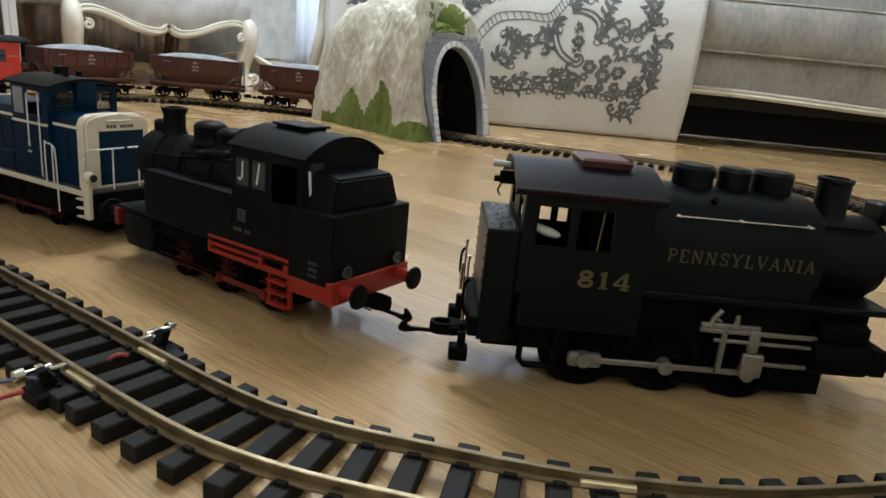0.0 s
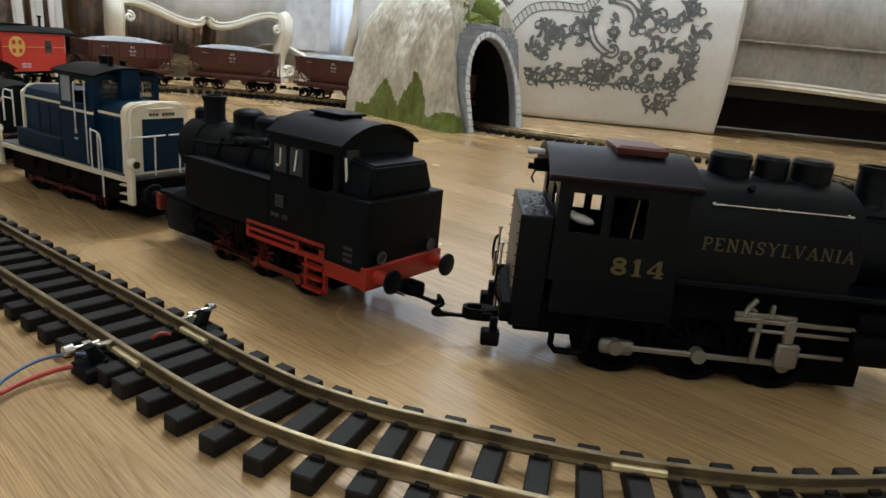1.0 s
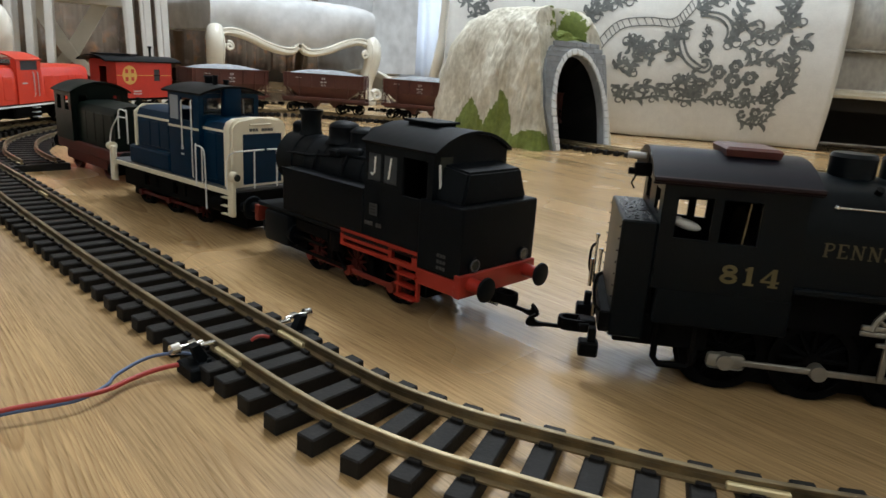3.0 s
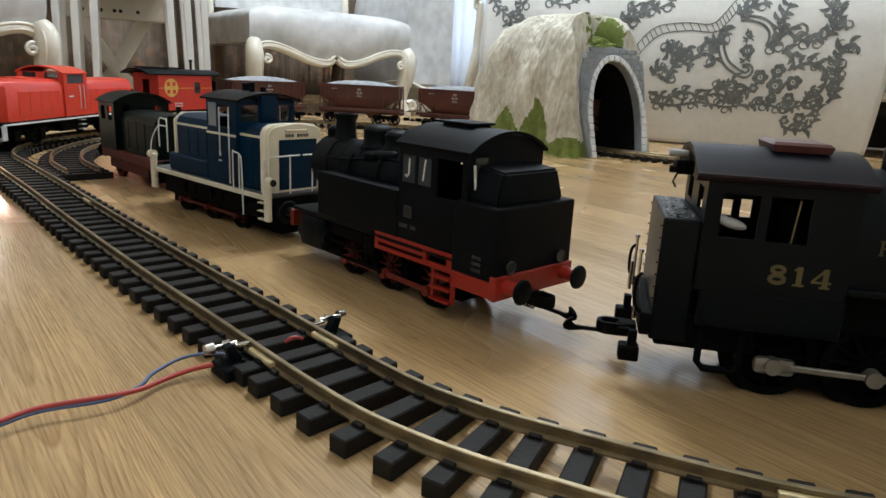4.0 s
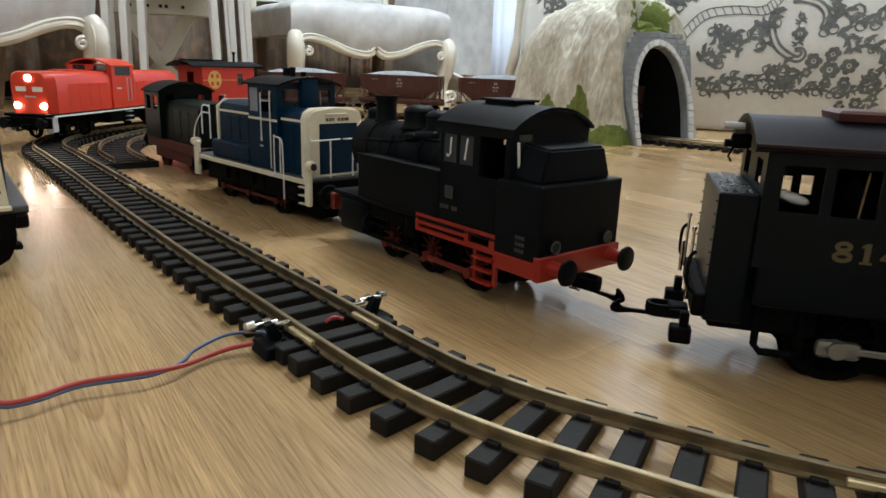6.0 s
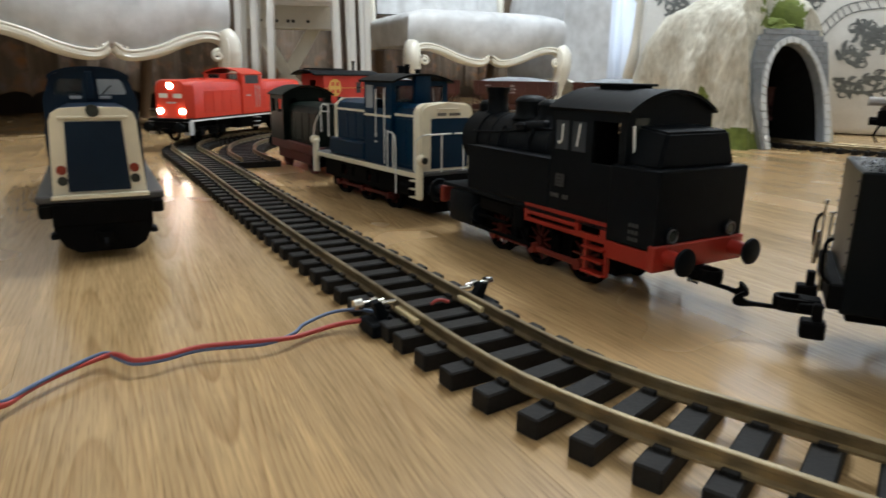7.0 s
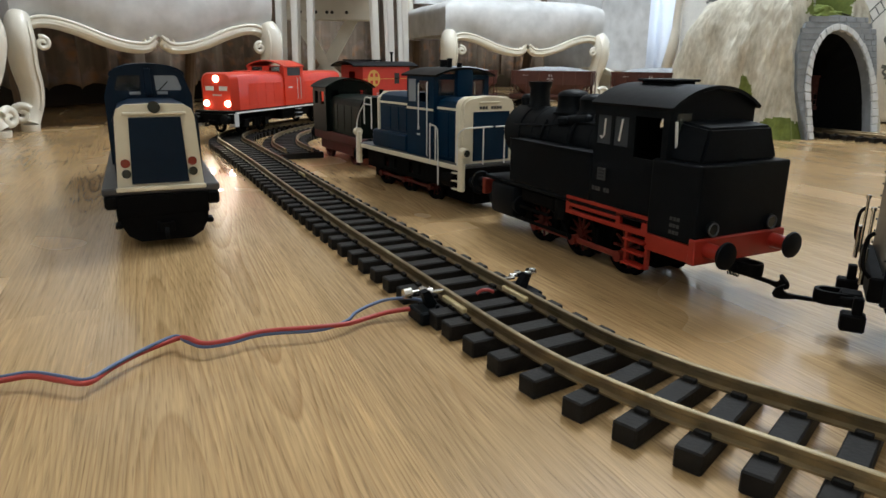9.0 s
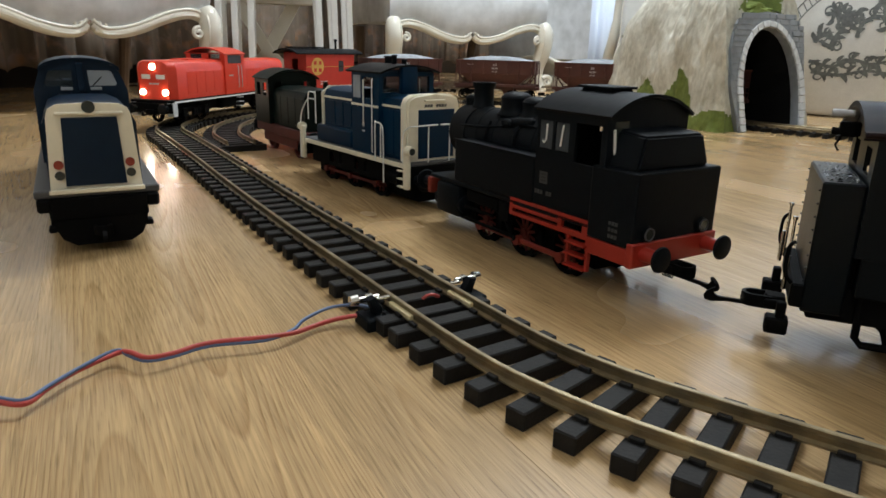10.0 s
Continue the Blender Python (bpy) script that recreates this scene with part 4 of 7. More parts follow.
def build_switcher():
    """Dark tank engine with a big saddle tank, its cab towards the black engine."""
    lo = thing("dark_saddle_tank_locomotive", pose(0.0154, 0.5886, 0, 0, 0, 3), "dark grey model saddle tank locomotive with gold lettering on the floor", "model locomotive")
    W = 0.0425
    bk = part("coal_bunker", cube(0.0, 0.0205, -.040, .040, 0.0315, 0.1045, 0.001), M_TANK, lo, "dark riveted coal bunker")
    first = part("rivet", rod(bmesh.new(), (-.0003, -.0385, .042), (-.0012, -.0385, .042), .0007, .0004, 6), M_TANK, bk)
    for k in range(9):
        for dy in (0.0, .076):
            if k or dy:
                share("rivet", first.data, bk, Matrix.Translation((0, dy, k * .0072)))
    bm = bmesh.new()
    n, k = 12, 26
    grid = [[bm.verts.new((0.0015 + .0175 * i / n, -.0375 + .075 * j / k, 0.1035 + (0.0016 * (noise.noise(Vector((i * 1.7, j * 1.3, 2))) + .6) if 0 < i < n and 0 < j < k else 0)))
             for j in range(k + 1)] for i in range(n + 1)]
    for i in range(n):
        for j in range(k):
            bm.faces.new((grid[i][j], grid[i + 1][j], grid[i + 1][j + 1], grid[i][j + 1]))
    part("coal", bm, M_COAL, lo, "shiny black coal load")
    # cab
    C = 0.0425
    bm = bmesh.new()
    for s in (-1, 1):
        ya, yb = sorted((s * C, s * (C - .002)))
        panel(bm, 0.0205, 0.0985, 0.066, 0.1285, ya, yb, [(0.029, 0.0485, 0.0970, 0.1215), (0.0535, 0.0745, 0.0965, 0.1215)] if s < 0 else
              [(0.029, 0.034, 0.0965, 0.1040), (0.043, 0.051, 0.0950, 0.1055), (0.056, 0.063, 0.0945, 0.1065)])
    panel(bm, -C + .002, C - .002, 0.066, 0.1285, 0.0205, 0.0225, [(-0.030, -0.012, 0.108, 0.122), (0.012, 0.030, 0.108, 0.122)], "yz")
    panel(bm, -C + .002, C - .002, 0.066, 0.1285, 0.0965, 0.0985, [(-0.037, -0.028, 0.108, 0.122), (0.028, 0.037, 0.108, 0.122)], "yz")
    for x in (0.0205, 0.0965):
        prism(bm, [(-C + .002, .1285), (C - .002, .1285), (C * .6, .1385), (0, .1420), (-C * .6, .1385)], x, x + .002)
    cab = part("cab", bm, M_TANK, lo, "dark cab with open side windows")
    part("cab_floor", cube(0.0225, 0.0965, -C + .002, C - .002, 0.0655, 0.0675), M_DARK, cab)
    bm = bmesh.new()
    boiler(bm, 0.075, 0.0965, 0.090, 0.022, 16)
    part("boiler_backhead", bm, M_DARK, cab, "", 30)
    bm = bmesh.new()
    bmesh.ops.create_uvsphere(bm, u_segments=14, v_segments=10, radius=1.0, matrix=Matrix.Translation((.0385, -.026, .1022)) @ Matrix.Rotation(radians(14), 4, "Y") @ Matrix.Diagonal((.0088, .0040, .0031, 1)))
    bmesh.ops.create_uvsphere(bm, u_segments=12, v_segments=8, radius=1.0, matrix=Matrix.Translation((.0330, -.026, .1042)) @ Matrix.Diagonal((.0034, .0034, .0027, 1)))
    part("white_cab_load", bm, M_WHITE, cab, "white bundle on the window sill", 60)
    bm = bmesh.new()
    rod(bm, (.0675, -.039, .0965), (.0690, -.039, .1200), .0006, None, 6)
    part("cab_post", bm, M_BRASS, cab)
    rf = part("roof", arc_roof(bmesh.new(), 0.0135, 0.1035, 0.0460, 0.1300, 0.1445, 0.003), M_ROOFBROWN, lo, "curved dark brown cab roof", 30)
    for s in (-1, 1):
        part("roof_gutter", rod(bmesh.new(), (.0135, s * .0455, .1305), (.1035, s * .0455, .1305), .0018, None, 8), M_GUTTER, rf, "", 40)
    bm = bmesh.new()
    loft(bm, [[(x, y, .1435) for x, y in ((.056, -.018), (.086, -.018), (.086, .018), (.056, .018))], [(x, y, .1475) for x, y in ((.055, -.019), (.087, -.019), (.087, .019), (.055, .019))],
              [(x, y, .1490) for x, y in ((.057, -.017), (.085, -.017), (.085, .017), (.057, .017))]])
    part("roof_hatch", bm, M_MAROON, rf, "maroon roof hatch")
    # back lamp on the cab roof's end
    bm = bmesh.new()
    rod(bm, (.0150, .012, .1365), (.0035, .012, .1365), .0019, .0023, 16)
    hl = part("rear_lamp", bm, M_GREY, lo, "grey metal rear lamp", 40)
    bm = bmesh.new()
    box(bm, .0085, .0195, .009, .015, .1235, .1320, .001)
    rod(bm, (.0090, .012, .1262), (.0050, .012, .1262), .0022, None, 10)
    tube(bm, [(.0100, .012, .1235), (.0080, .012, .1185), (.0100, .012, .1150)], .0007, 6, (0, 1, 0))
    part("lamp_bracket", bm, M_DARK, hl)
    # saddle tank: flat sides, rounded shoulders
    prof = []
    for y, z in ((-.0400, .0745), (-.0405, .085), (-.0402, .106), (-.0378, .1190), (-.0305, .1290), (-.0180, .1345), (0, .1362), (.0180, .1345), (.0305, .1290), (.0378, .1190), (.0402, .106), (.0405, .085), (.0400, .0745)):
        prof.append((y, z))
    bm = prism(bmesh.new(), prof, 0.0985, 0.2060)
    bmesh.ops.bevel(bm, geom=[e for e in bm.edges if abs(e.verts[0].co.x - e.verts[1].co.x) < 1e-6 and e.verts[0].co.x > .2], offset=0.003, segments=2, affect="EDGES")
    tk = part("saddle_tank", bm, M_TANK, lo, "satin dark grey saddle tank", 40)
    for s in (-1, 1):
        bm = bmesh.new()
        tube(bm, [(.112, s * .0385, .1222), (.196, s * .0385, .1222)], .0005, 6, (0, 1, 0))
        for x in (.114, .152, .194):
            rod(bm, (x, s * .032, .1222), (x, s * .0391, .1222), .0009, None, 6)
        part("grab_rail", bm, M_STEEL, tk, "thin metal grab rail")
    bm = bmesh.new()
    rod(bm, (.137, -.027, .1295), (.137, -.0295, .1330), .0022, None, 8)
    part("filler_stud", bm, M_DARK, tk)
    for x, r in ((.1318, .0128), (.1582, .0102), (.1835, .0125)):
        bm = bmesh.new()
        rod(bm, (x, 0, .131), (x, 0, .1470), r, None, 22)
        rod(bm, (x, 0, .1470), (x, 0, .1494), r * 1.03, r * .90, 22)
        part("dome", bm, M_TANK, lo, "flat-topped dark dome", 40)
    bm = bmesh.new()
    boiler(bm, 0.0985, 0.252, 0.098, 0.0275, 28)
    boiler(bm, 0.252, 0.257, 0.098, 0.0245, 28)
    boiler(bm, 0.257, 0.262, 0.098, 0.018, 20, .5)
    sb = part("smokebox", bm, M_TANK, lo, "round dark smokebox", 30)
    bm = bmesh.new()
    for k in range(12):
        a = 2 * math.pi * k / 12
        rod(bm, (.2565, .0215 * math.cos(a), .098 + .0215 * math.sin(a)), (.259, .0215 * math.cos(a), .098 + .0215 * math.sin(a)), .0012, None, 6)
    tube(bm, [(.206, -.020, .120), (.245, -.020, .120)], .0011, 6, (0, 1, 0))
    part("smokebox_bolts", bm, M_DARK, sb)
    bm = bmesh.new()
    loft(bm, [[Vector((.2245 + q * math.cos(a), q * math.sin(a), z)) for a in (2 * math.pi * k / 22 for k in range(22))]
              for z, q in ((.120, .0128), (.1245, .0108), (.1265, .0102), (.1455, .0102), (.1462, .0110), (.1488, .0110), (.1492, .0100), (.1492, .0080), (.1400, .0076), (.1400, .0005))])
    part("chimney", bm, M_TANK, lo, "straight dark chimney", 40)
    bm = bmesh.new()
    box(bm, .2530, .2660, -.011, .011, .122, .136, .002)
    rod(bm, (.266, 0, .129), (.2685, 0, .129), .0085, None, 16)
    part("headlamp", bm, M_TANK, lo, "dark box headlamp", 40)
    # frames and running gear
    part("running_board", cube(0.0985, 0.256, -W, W, 0.0705, 0.0745, 0.0008), M_TANK, lo)
    part("underframe", cube(0.020, 0.250, -.030, .030, 0.046, 0.0705), M_DARK, lo)
    part("ash_pan", cube(0.054, 0.236, -.0200, .0200, 0.0045, 0.046), M_DARK, lo)
    part("side_sill", cube(0.024, 0.100, -W, W, 0.0440, 0.0665, 0.001), M_TANK, lo)
    # dark block added for the shade behind the cab step
    part("dark_filler", cube(0.004, 0.060, -.033, .033, 0.026, 0.046, .001), M_DARK, lo)
    part("rear_beam", cube(-0.006, 0.001, -.040, .040, 0.0335, 0.0470, 0.001), M_DARK, lo)
    part("pilot_beam", cube(0.252, 0.262, -.042, .042, 0.030, 0.047, 0.001), M_DARK, lo)
    hook_coupler(lo, -0.004, 0.0225, -1, 0.046, 0.0)
    hook_coupler(lo, 0.262, 0.0225, 1, 0.040)
    for s in (-1, 1):
        bm = bmesh.new()
        box(bm, -.011, -.006, *sorted((s * .032, s * .038)), .0180, .034, .0006)
        box(bm, -.016, -.004, *sorted((s * .030, s * .040)), .0155, .0250, .001)
        part("foot_step", bm, M_DARK, lo, "black corner step")
        bm = bmesh.new()
        tube(bm, smooth_line([(-.006, s * .036, .046), (-.010, s * .036, .052), (-.010, s * .036, .066), (-.007, s * .036, .070)], 4), .0011, 6, (0, 1, 0))
        part("corner_rail", bm, M_DARK, lo, "", 40)
        bm = bmesh.new()
        rod(bm, (-.008, s * .020, .046), (-.008, s * .020, .0785), .0008, None, 8)
        rod(bm, (-.008, s * .020, .0785), (-.008, s * .020, .0805), .0013, None, 8)
        rod(bm, (-.009, s * .030, .040), (-.009, s * .030, .060), .0012, None, 8)
        part("uncoupling_lever", bm, M_STEEL, lo, "thin shiny upright lever")
        for x in (0.071, 0.124, 0.177):
            wheel(lo, x, s * .0235, 0.0255, M_DARK, M_DARK, 12, s)
        bm = bmesh.new()
        tube(bm, [(0.0290, s * .036, .046), (.0290, s * .037, .0205), (.0325, s * .037, .0165), (.0490, s * .037, .0165), (.0520, s * .037, .0200), (.0520, s * .036, .046)], .0022, 6, (0, 1, 0))
        part("cab_step", bm, M_DARK, lo, "bent wire cab step")
        # rods and valve gear
        bm = bmesh.new()
        ya, yb = sorted((s * .034, s * .0365))
        box(bm, 0.064, 0.182, ya, yb, 0.0235, 0.0272, .0006)
        for x in (0.071, 0.124, 0.177):
            rod(bm, (x, s * .031, .0252), (x, s * .0385, .0252), .0048, None, 14)
        box(bm, 0.0605, 0.0830, ya, yb + .0004, 0.0205, 0.0302, .0028, 2)
        part("side_rod", bm, M_RODS, lo, "pale grey metal side rod", 40).location = (0, 0, -.0028)
        bm = bmesh.new()
        ya, yb = sorted((s * .0375, s * .0400))
        box(bm, 0.172, 0.216, ya, yb, 0.0300, 0.0325, .0005)
        box(bm, 0.140, 0.215, ya, yb, 0.0500, 0.0530, .0005)
        box(bm, 0.140, 0.178, ya, yb, 0.0535, 0.0565, .0005)
        box(bm, 0.150, 0.213, ya, yb, 0.0440, 0.0462, .0005)
        box(bm, 0.1545, 0.1580, ya, yb, 0.0230, 0.0540, .0005)
        box(bm, 0.170, 0.184, *sorted((s * .037, s * .0415)), 0.0220, 0.0380, .0012)
        box(bm, 0.172, 0.179, *sorted((s * .037, s * .0410)), 0.0380, 0.0540, .0012)
        tube(bm, [(.1455, s * .039, .0535), (.1475, s * .039, .0600), (.1515, s * .039, .0655)], .0018, 6, (0, 1, 0))
        tube(bm, [(.1475, s * .039, .0600), (.1525, s * .039, .0575)], .0012, 6, (0, 1, 0))
        rod(bm, (.1625, s * .0385, .0540), (.1625, s * .0385, .0625), .0022, .0014, 8)
        part("valve_gear", bm, M_RODS, lo, "pale grey metal valve gear", 40)
        bm = bmesh.new()
        rod(bm, (.2120, s * .035, .040), (.2480, s * .035, .040), .0125, None, 20)
        box(bm, .214, .246, *sorted((s * .026, s * .044)), .050, .064, .003)
        part("cylinder", bm, M_DARK, lo, "dark cylinder", 40)
        face = Matrix.Rotation(radians(90), 4, "X") if s < 0 else Matrix.Rotation(radians(180), 4, "Z") @ Matrix.Rotation(radians(90), 4, "X")
        serif_word("cab_digit", "814", 0.0112, Matrix.Translation((0.0740, s * (C + .0003), 0.0790)) @ face @ Matrix.Diagonal((1.10, 1, 1, 1)), M_GOLD, lo, "gold slab-serif digit of the number 814")
        serif_word("tank_letter", "PENNSYLVANIA", 0.0082, Matrix.Translation((0.1555, s * (.0412), 0.0985)) @ face, M_GOLD_DIM, lo, "dull gold serif letter on the tank")
    return lo


build_switcher()


def build_blue():
    lo = thing("blue_shunting_locomotive", pose(-0.3415, 0.7928, 0, 0, 0, -26), "blue and ivory model diesel shunter with white railings on the floor", "model locomotive")
    H = 0.0315
    # running board with ivory edge
    part("running_board", cube(-0.236, 0.010, -.0385, .0385, 0.0455, 0.0490, 0.0006), M_GREYPAINT, lo)
    for s in (-1, 1):
        part("ivory_sill", cube(-0.228, 0.006, *sorted((s * .0386, s * .0402)), 0.0430, 0.0482, .0004), M_BEIGE, lo, "ivory edge stripe")
    # front bonnet
    def hood(x0, x1, z0, z1, w):
        prof = [(-w, z0), (-w, z1 - .010), (-w + .003, z1 - .004), (-w + .012, z1 - .0005), (0, z1), (w - .012, z1 - .0005), (w - .003, z1 - .004), (w, z1 - .010), (w, z0)]
        return prism(bmesh.new(), prof, x0, x1)
    fh = part("front_bonnet", hood(-0.052, -0.003, 0.049, 0.1165, H), M_BLUE, lo, "blue front bonnet", 40)
    rh = part("rear_bonnet", hood(-0.186, -0.108, 0.049, 0.1170, H), M_BLUE, lo, "long blue rear bonnet", 40)
    low = part("battery_box", cube(-0.2, -0.110, -.0370, .0370, 0.049, 0.070, 0.003, 2), M_BLUE, lo, "low blue side boxes")
    for s in (-1, 1):
        y = s * (H + .0004)
        part("ivory_stripe", cube(-0.186, -0.108, *sorted((y, y + s * .0006)), 0.1035, 0.1060), M_BEIGE, rh)
        part("ivory_stripe", cube(-0.052, -0.004, *sorted((y, y + s * .0006)), 0.1035, 0.1060), M_BEIGE, fh)
        for x in (-.176, -.156, -.136):
            part("bonnet_door", cube(x, x + .0175, *sorted((y - s * .001, y + s * .0004)), 0.073, 0.101, .0004), M_BLUE, rh)
        for x in (-.046, -.025):
            part("bonnet_door", cube(x, x + .0185, *sorted((y - s * .001, y + s * .0004)), 0.053, 0.101, .0004), M_BLUE, fh)
    # ivory nose with blue grille
    def nose(x0, x1, z1):
        w = 0.0345
        return prism(bmesh.new(), [(-w, .0490), (-w, .1085), (-w + .003, .1145), (-w + .010, z1 - .001), (0, z1), (w - .010, z1 - .001), (w - .003, .1145), (w, .1085), (w, .0490)], x0, x1)
    bm = nose(-0.010, 0.0022, 0.1190)
    bmesh.ops.bevel(bm, geom=[e for e in bm.edges if min(v.co.x for v in e.verts) > 0.002 and max(v.co.z for v in e.verts) > .05], offset=0.0022, segments=3, affect="EDGES")
    ns = part("nose", bm, M_BEIGE, lo, "rounded ivory nose", 40)
    part("nose_brim", cube(0.0015, 0.0042, -.0130, .0130, 0.1118, 0.1132, .0004), M_BEIGE, ns)
    part("grille", cube(0.0015, 0.0030, -.0205, .0270, 0.0515, 0.1030, .0004), M_BLUE, ns, "dark blue radiator panel")
    bars("running_number", [(.0020, .0026, -.0125 + k * .0037, -.0097 + k * .0037, .1055, .1085) for k in (0, 1, 2, 4, 5, 6, 7)], M_GREYTXT, ns, "small dark running number")
    part("rear_nose", prism(bmesh.new(), [(-.034, .049), (-.034, .109), (-.024, .1175), (.024, .1175), (.034, .109), (.034, .049)], -0.1895, -0.186), M_BEIGE, lo, "ivory rear nose")
    # cab
    C = 0.0370
    bm = bmesh.new()
    for s in (-1, 1):
        ya, yb = sorted((s * C, s * (C - .002)))
        panel(bm, -0.108, -0.050, 0.049, 0.1388, ya, yb, [(-0.1060, -0.0885, 0.1095, 0.1345), (-0.0840, -0.0600, 0.1100, 0.1330)])
    panel(bm, -C + .002, C - .002, 0.049, 0.1395, -0.052, -0.050, [(-0.031, -0.009, 0.1175, 0.1345), (0.009, 0.031, 0.1175, 0.1345)], "yz")
    panel(bm, -C + .002, C - .002, 0.049, 0.1395, -0.108, -0.106, [(-0.031, -0.009, 0.1185, 0.1340), (0.009, 0.031, 0.1185, 0.1340)], "yz")
    cab = part("cab", bm, M_BLUE, lo, "blue cab with open windows")
    for s in (-1, 1):
        y = s * (C - .001)
        # the side pane's reflection is put into its pale colour
        part("window", cube(-.106, -.0885, y - .0003, y + .0003, .1095, .1345), M_PANE, cab, "side window coloured pale for its reflection")
        for q in (-1, 1):
            part("window", cube(-.0513, -.0507, *sorted((q * .009, q * .031)), .1175, .1345), M_GLASSCLEAR, cab, "front cab window") if s > 0 else None
        part("ivory_stripe", cube(-0.108, -0.050, *sorted((s * (C + .0002), s * (C + .0008))), 0.1010, 0.1035), M_BEIGE, cab)
        bars("number_panel", [(-.084, -.080, *sorted((s * (C + .0002), s * (C + .0007))), .0785, .0830), (-.085, -.079, *sorted((s * (C + .0002), s * (C + .0007))), .0725, .0745)], M_GREY, cab, "small grey data panel")
        handrail("grab_rail", [[(-.0800, s * (C + .0005), .1300), (-.0800, s * (C + .0016), .1292), (-.0800, s * (C + .0016), .0818), (-.0800, s * (C + .0005), .0810)],
                               [(-.0615, s * (C + .0005), .1315), (-.0615, s * (C + .0016), .1307), (-.0615, s * (C + .0016), .0520), (-.0615, s * (C + .0005), .0512)]], .0007, M_WHITE, cab, "thin white grab rails")
    part("driver_seat", cube(-.09, -.08, -.012, .012, .09, .118, .002), M_DARK, cab)
    rf = part("roof", arc_roof(bmesh.new(), -0.1165, -0.0415, 0.0400, 0.1395, 0.1475, 0.0022), M_BLACK, lo, "dark grey curved cab roof", 30)
    bm = cube(-.0508, -.0425, -.0105, .0105, .1150, .1458, .0020, 2)
    part("exhaust_pipe", bm, M_BLUE, lo, "blue exhaust stack before the cab", 40)
    for x, y, h, r in ((-.092, .004, .154, .0055), (-.066, -.006, .1555, .0028), (-.079, .016, .1505, .003)):
        bm = bmesh.new()
        rod(bm, (x, y, .1440), (x, y, h), r, None, 12)
        rod(bm, (x, y, h), (x, y, h + .0016), r * 1.25, r * 1.1, 12)
        part("roof_pipe", bm, M_BLACK, rf, "", 30)
    # ends
    part("front_beam", cube(0.006, 0.012, -.040, .040, 0.026, 0.0455, .0008), M_DARK, lo)
    part("rear_beam", cube(-0.240, -0.234, -.040, .040, 0.026, 0.0455, .0008), M_DARK, lo)
    buffers(lo, 0.012, 0.0315, 0.028, 1)
    buffers(lo, -0.240, 0.0315, 0.028, -1)
    hook_coupler(lo, 0.010, 0.019, 1, 0.038)
    hook_coupler(lo, -0.238, 0.019, -1, 0.038)
    part("main_frame", cube(-0.225, 0.004, -.0195, .0195, 0.005, 0.0455), M_DARK, lo)
    for s in (-1, 1):
        for x0, x1, lamp in ((0.004, 0.0125, 1), (-0.2385, -0.231, -1)):
            pl = part("step_plate", cube(x0, x1, *sorted((s * .0360, s * .0415)), 0.0215, 0.0640, .0012), M_BEIGE, lo, "ivory corner step plate")
            bm = bmesh.new()
            xx = x1 if lamp > 0 else x0
            rod(bm, (xx - lamp * .003, s * .0385, .0625), (xx + lamp * .005, s * .0385, .0625), .0056, .0050, 16)
            hl = part("headlamp", bm, M_BEIGE, pl, "round ivory headlamp", 40)
            bm = bmesh.new()
            rod(bm, (xx + lamp * .0051, s * .0385, .0625), (xx + lamp * .0056, s * .0385, .0625), .0036, None, 14)
            part("lens", bm, M_LAMP_DARK, hl)
            bm = bmesh.new()
            xs = -.006 if lamp > 0 else -.2275
            for z in (.0225, .031, .0395):
                box(bm, min(xs, x0), max(xs, x1) if lamp < 0 else x0, *sorted((s * .0375, s * .0420)), z, z + .0012)
            part("step_rungs", bm, M_BEIGE, pl)
        # corner and side railings
        handrail("railing", [smooth_line([(0.003, s * .0405, .049), (0.003, s * .0405, .078), (0.010, s * .0375, .0865), (0.012, s * .033, .0875), (0.012, s * .002, .0880)], 4),
                             [(0.012, s * .014, .0880), (0.012, s * .014, .049)]], .0008, M_WHITE, lo, "white end railing")
        handrail("railing", [smooth_line([(-.0520, s * .0405, .0435), (-.0520, s * .0405, .0845), (-.0500, s * .0405, .0865), (-.0385, s * .0405, .0845), (-.0345, s * .0412, .0720), (-.0325, s * .0418, .0225)], 4),
                             [(-.0405, s * .0405, .049), (-.0405, s * .0405, .0845)]], .0008, M_WHITE, lo, "white side railing")
        handrail("railing", [smooth_line([(-.196, s * .0395, .070), (-.196, s * .0395, .1060), (-.199, s * .0395, .1080), (-.215, s * .0395, .1060), (-.2165, s * .0395, .0740)], 4),
                             smooth_line([(-.2165, s * .0395, .1000), (-.232, s * .0405, .0840), (-.2375, s * .0410, .0640), (-.2375, s * .0415, .0220)], 4),
                             [(-.199, s * .0395, .1), (-.2165, s * .0395, .1)]], .0008, M_WHITE, lo, "white rear railing")
        for x in (-.185, -.125, -.065):
            wheel(lo, x, s * .0235, 0.0190, M_WHEEL, M_DARK, 10, s)
        bm = bmesh.new()
        box(bm, -.190, -.060, *sorted((s * .0290, s * .0312)), .0125, .0162, .0006)
        for x in (-.185, -.125, -.065):
            rod(bm, (x, s * .028, .0144), (x, s * .0335, .0144), .0038, None, 10)
        part("coupling_rod", bm, M_WHEEL, lo, "coupling rod in red darkened for shade")
        for x in (-.205, -.155, -.095, -.040):
            part("axle_guard", cube(x - .009, x + .009, *sorted((s * .029, s * .0335)), .022, .0415, .002), M_DARK, lo)
        bm = bmesh.new()
        panel(bm, -.218, -.014, .0205, .0450, *sorted((s * .0318, s * .0342)), [(-.172, -.140, .0255, .0380), (-.110, -.082, .0255, .0380)])
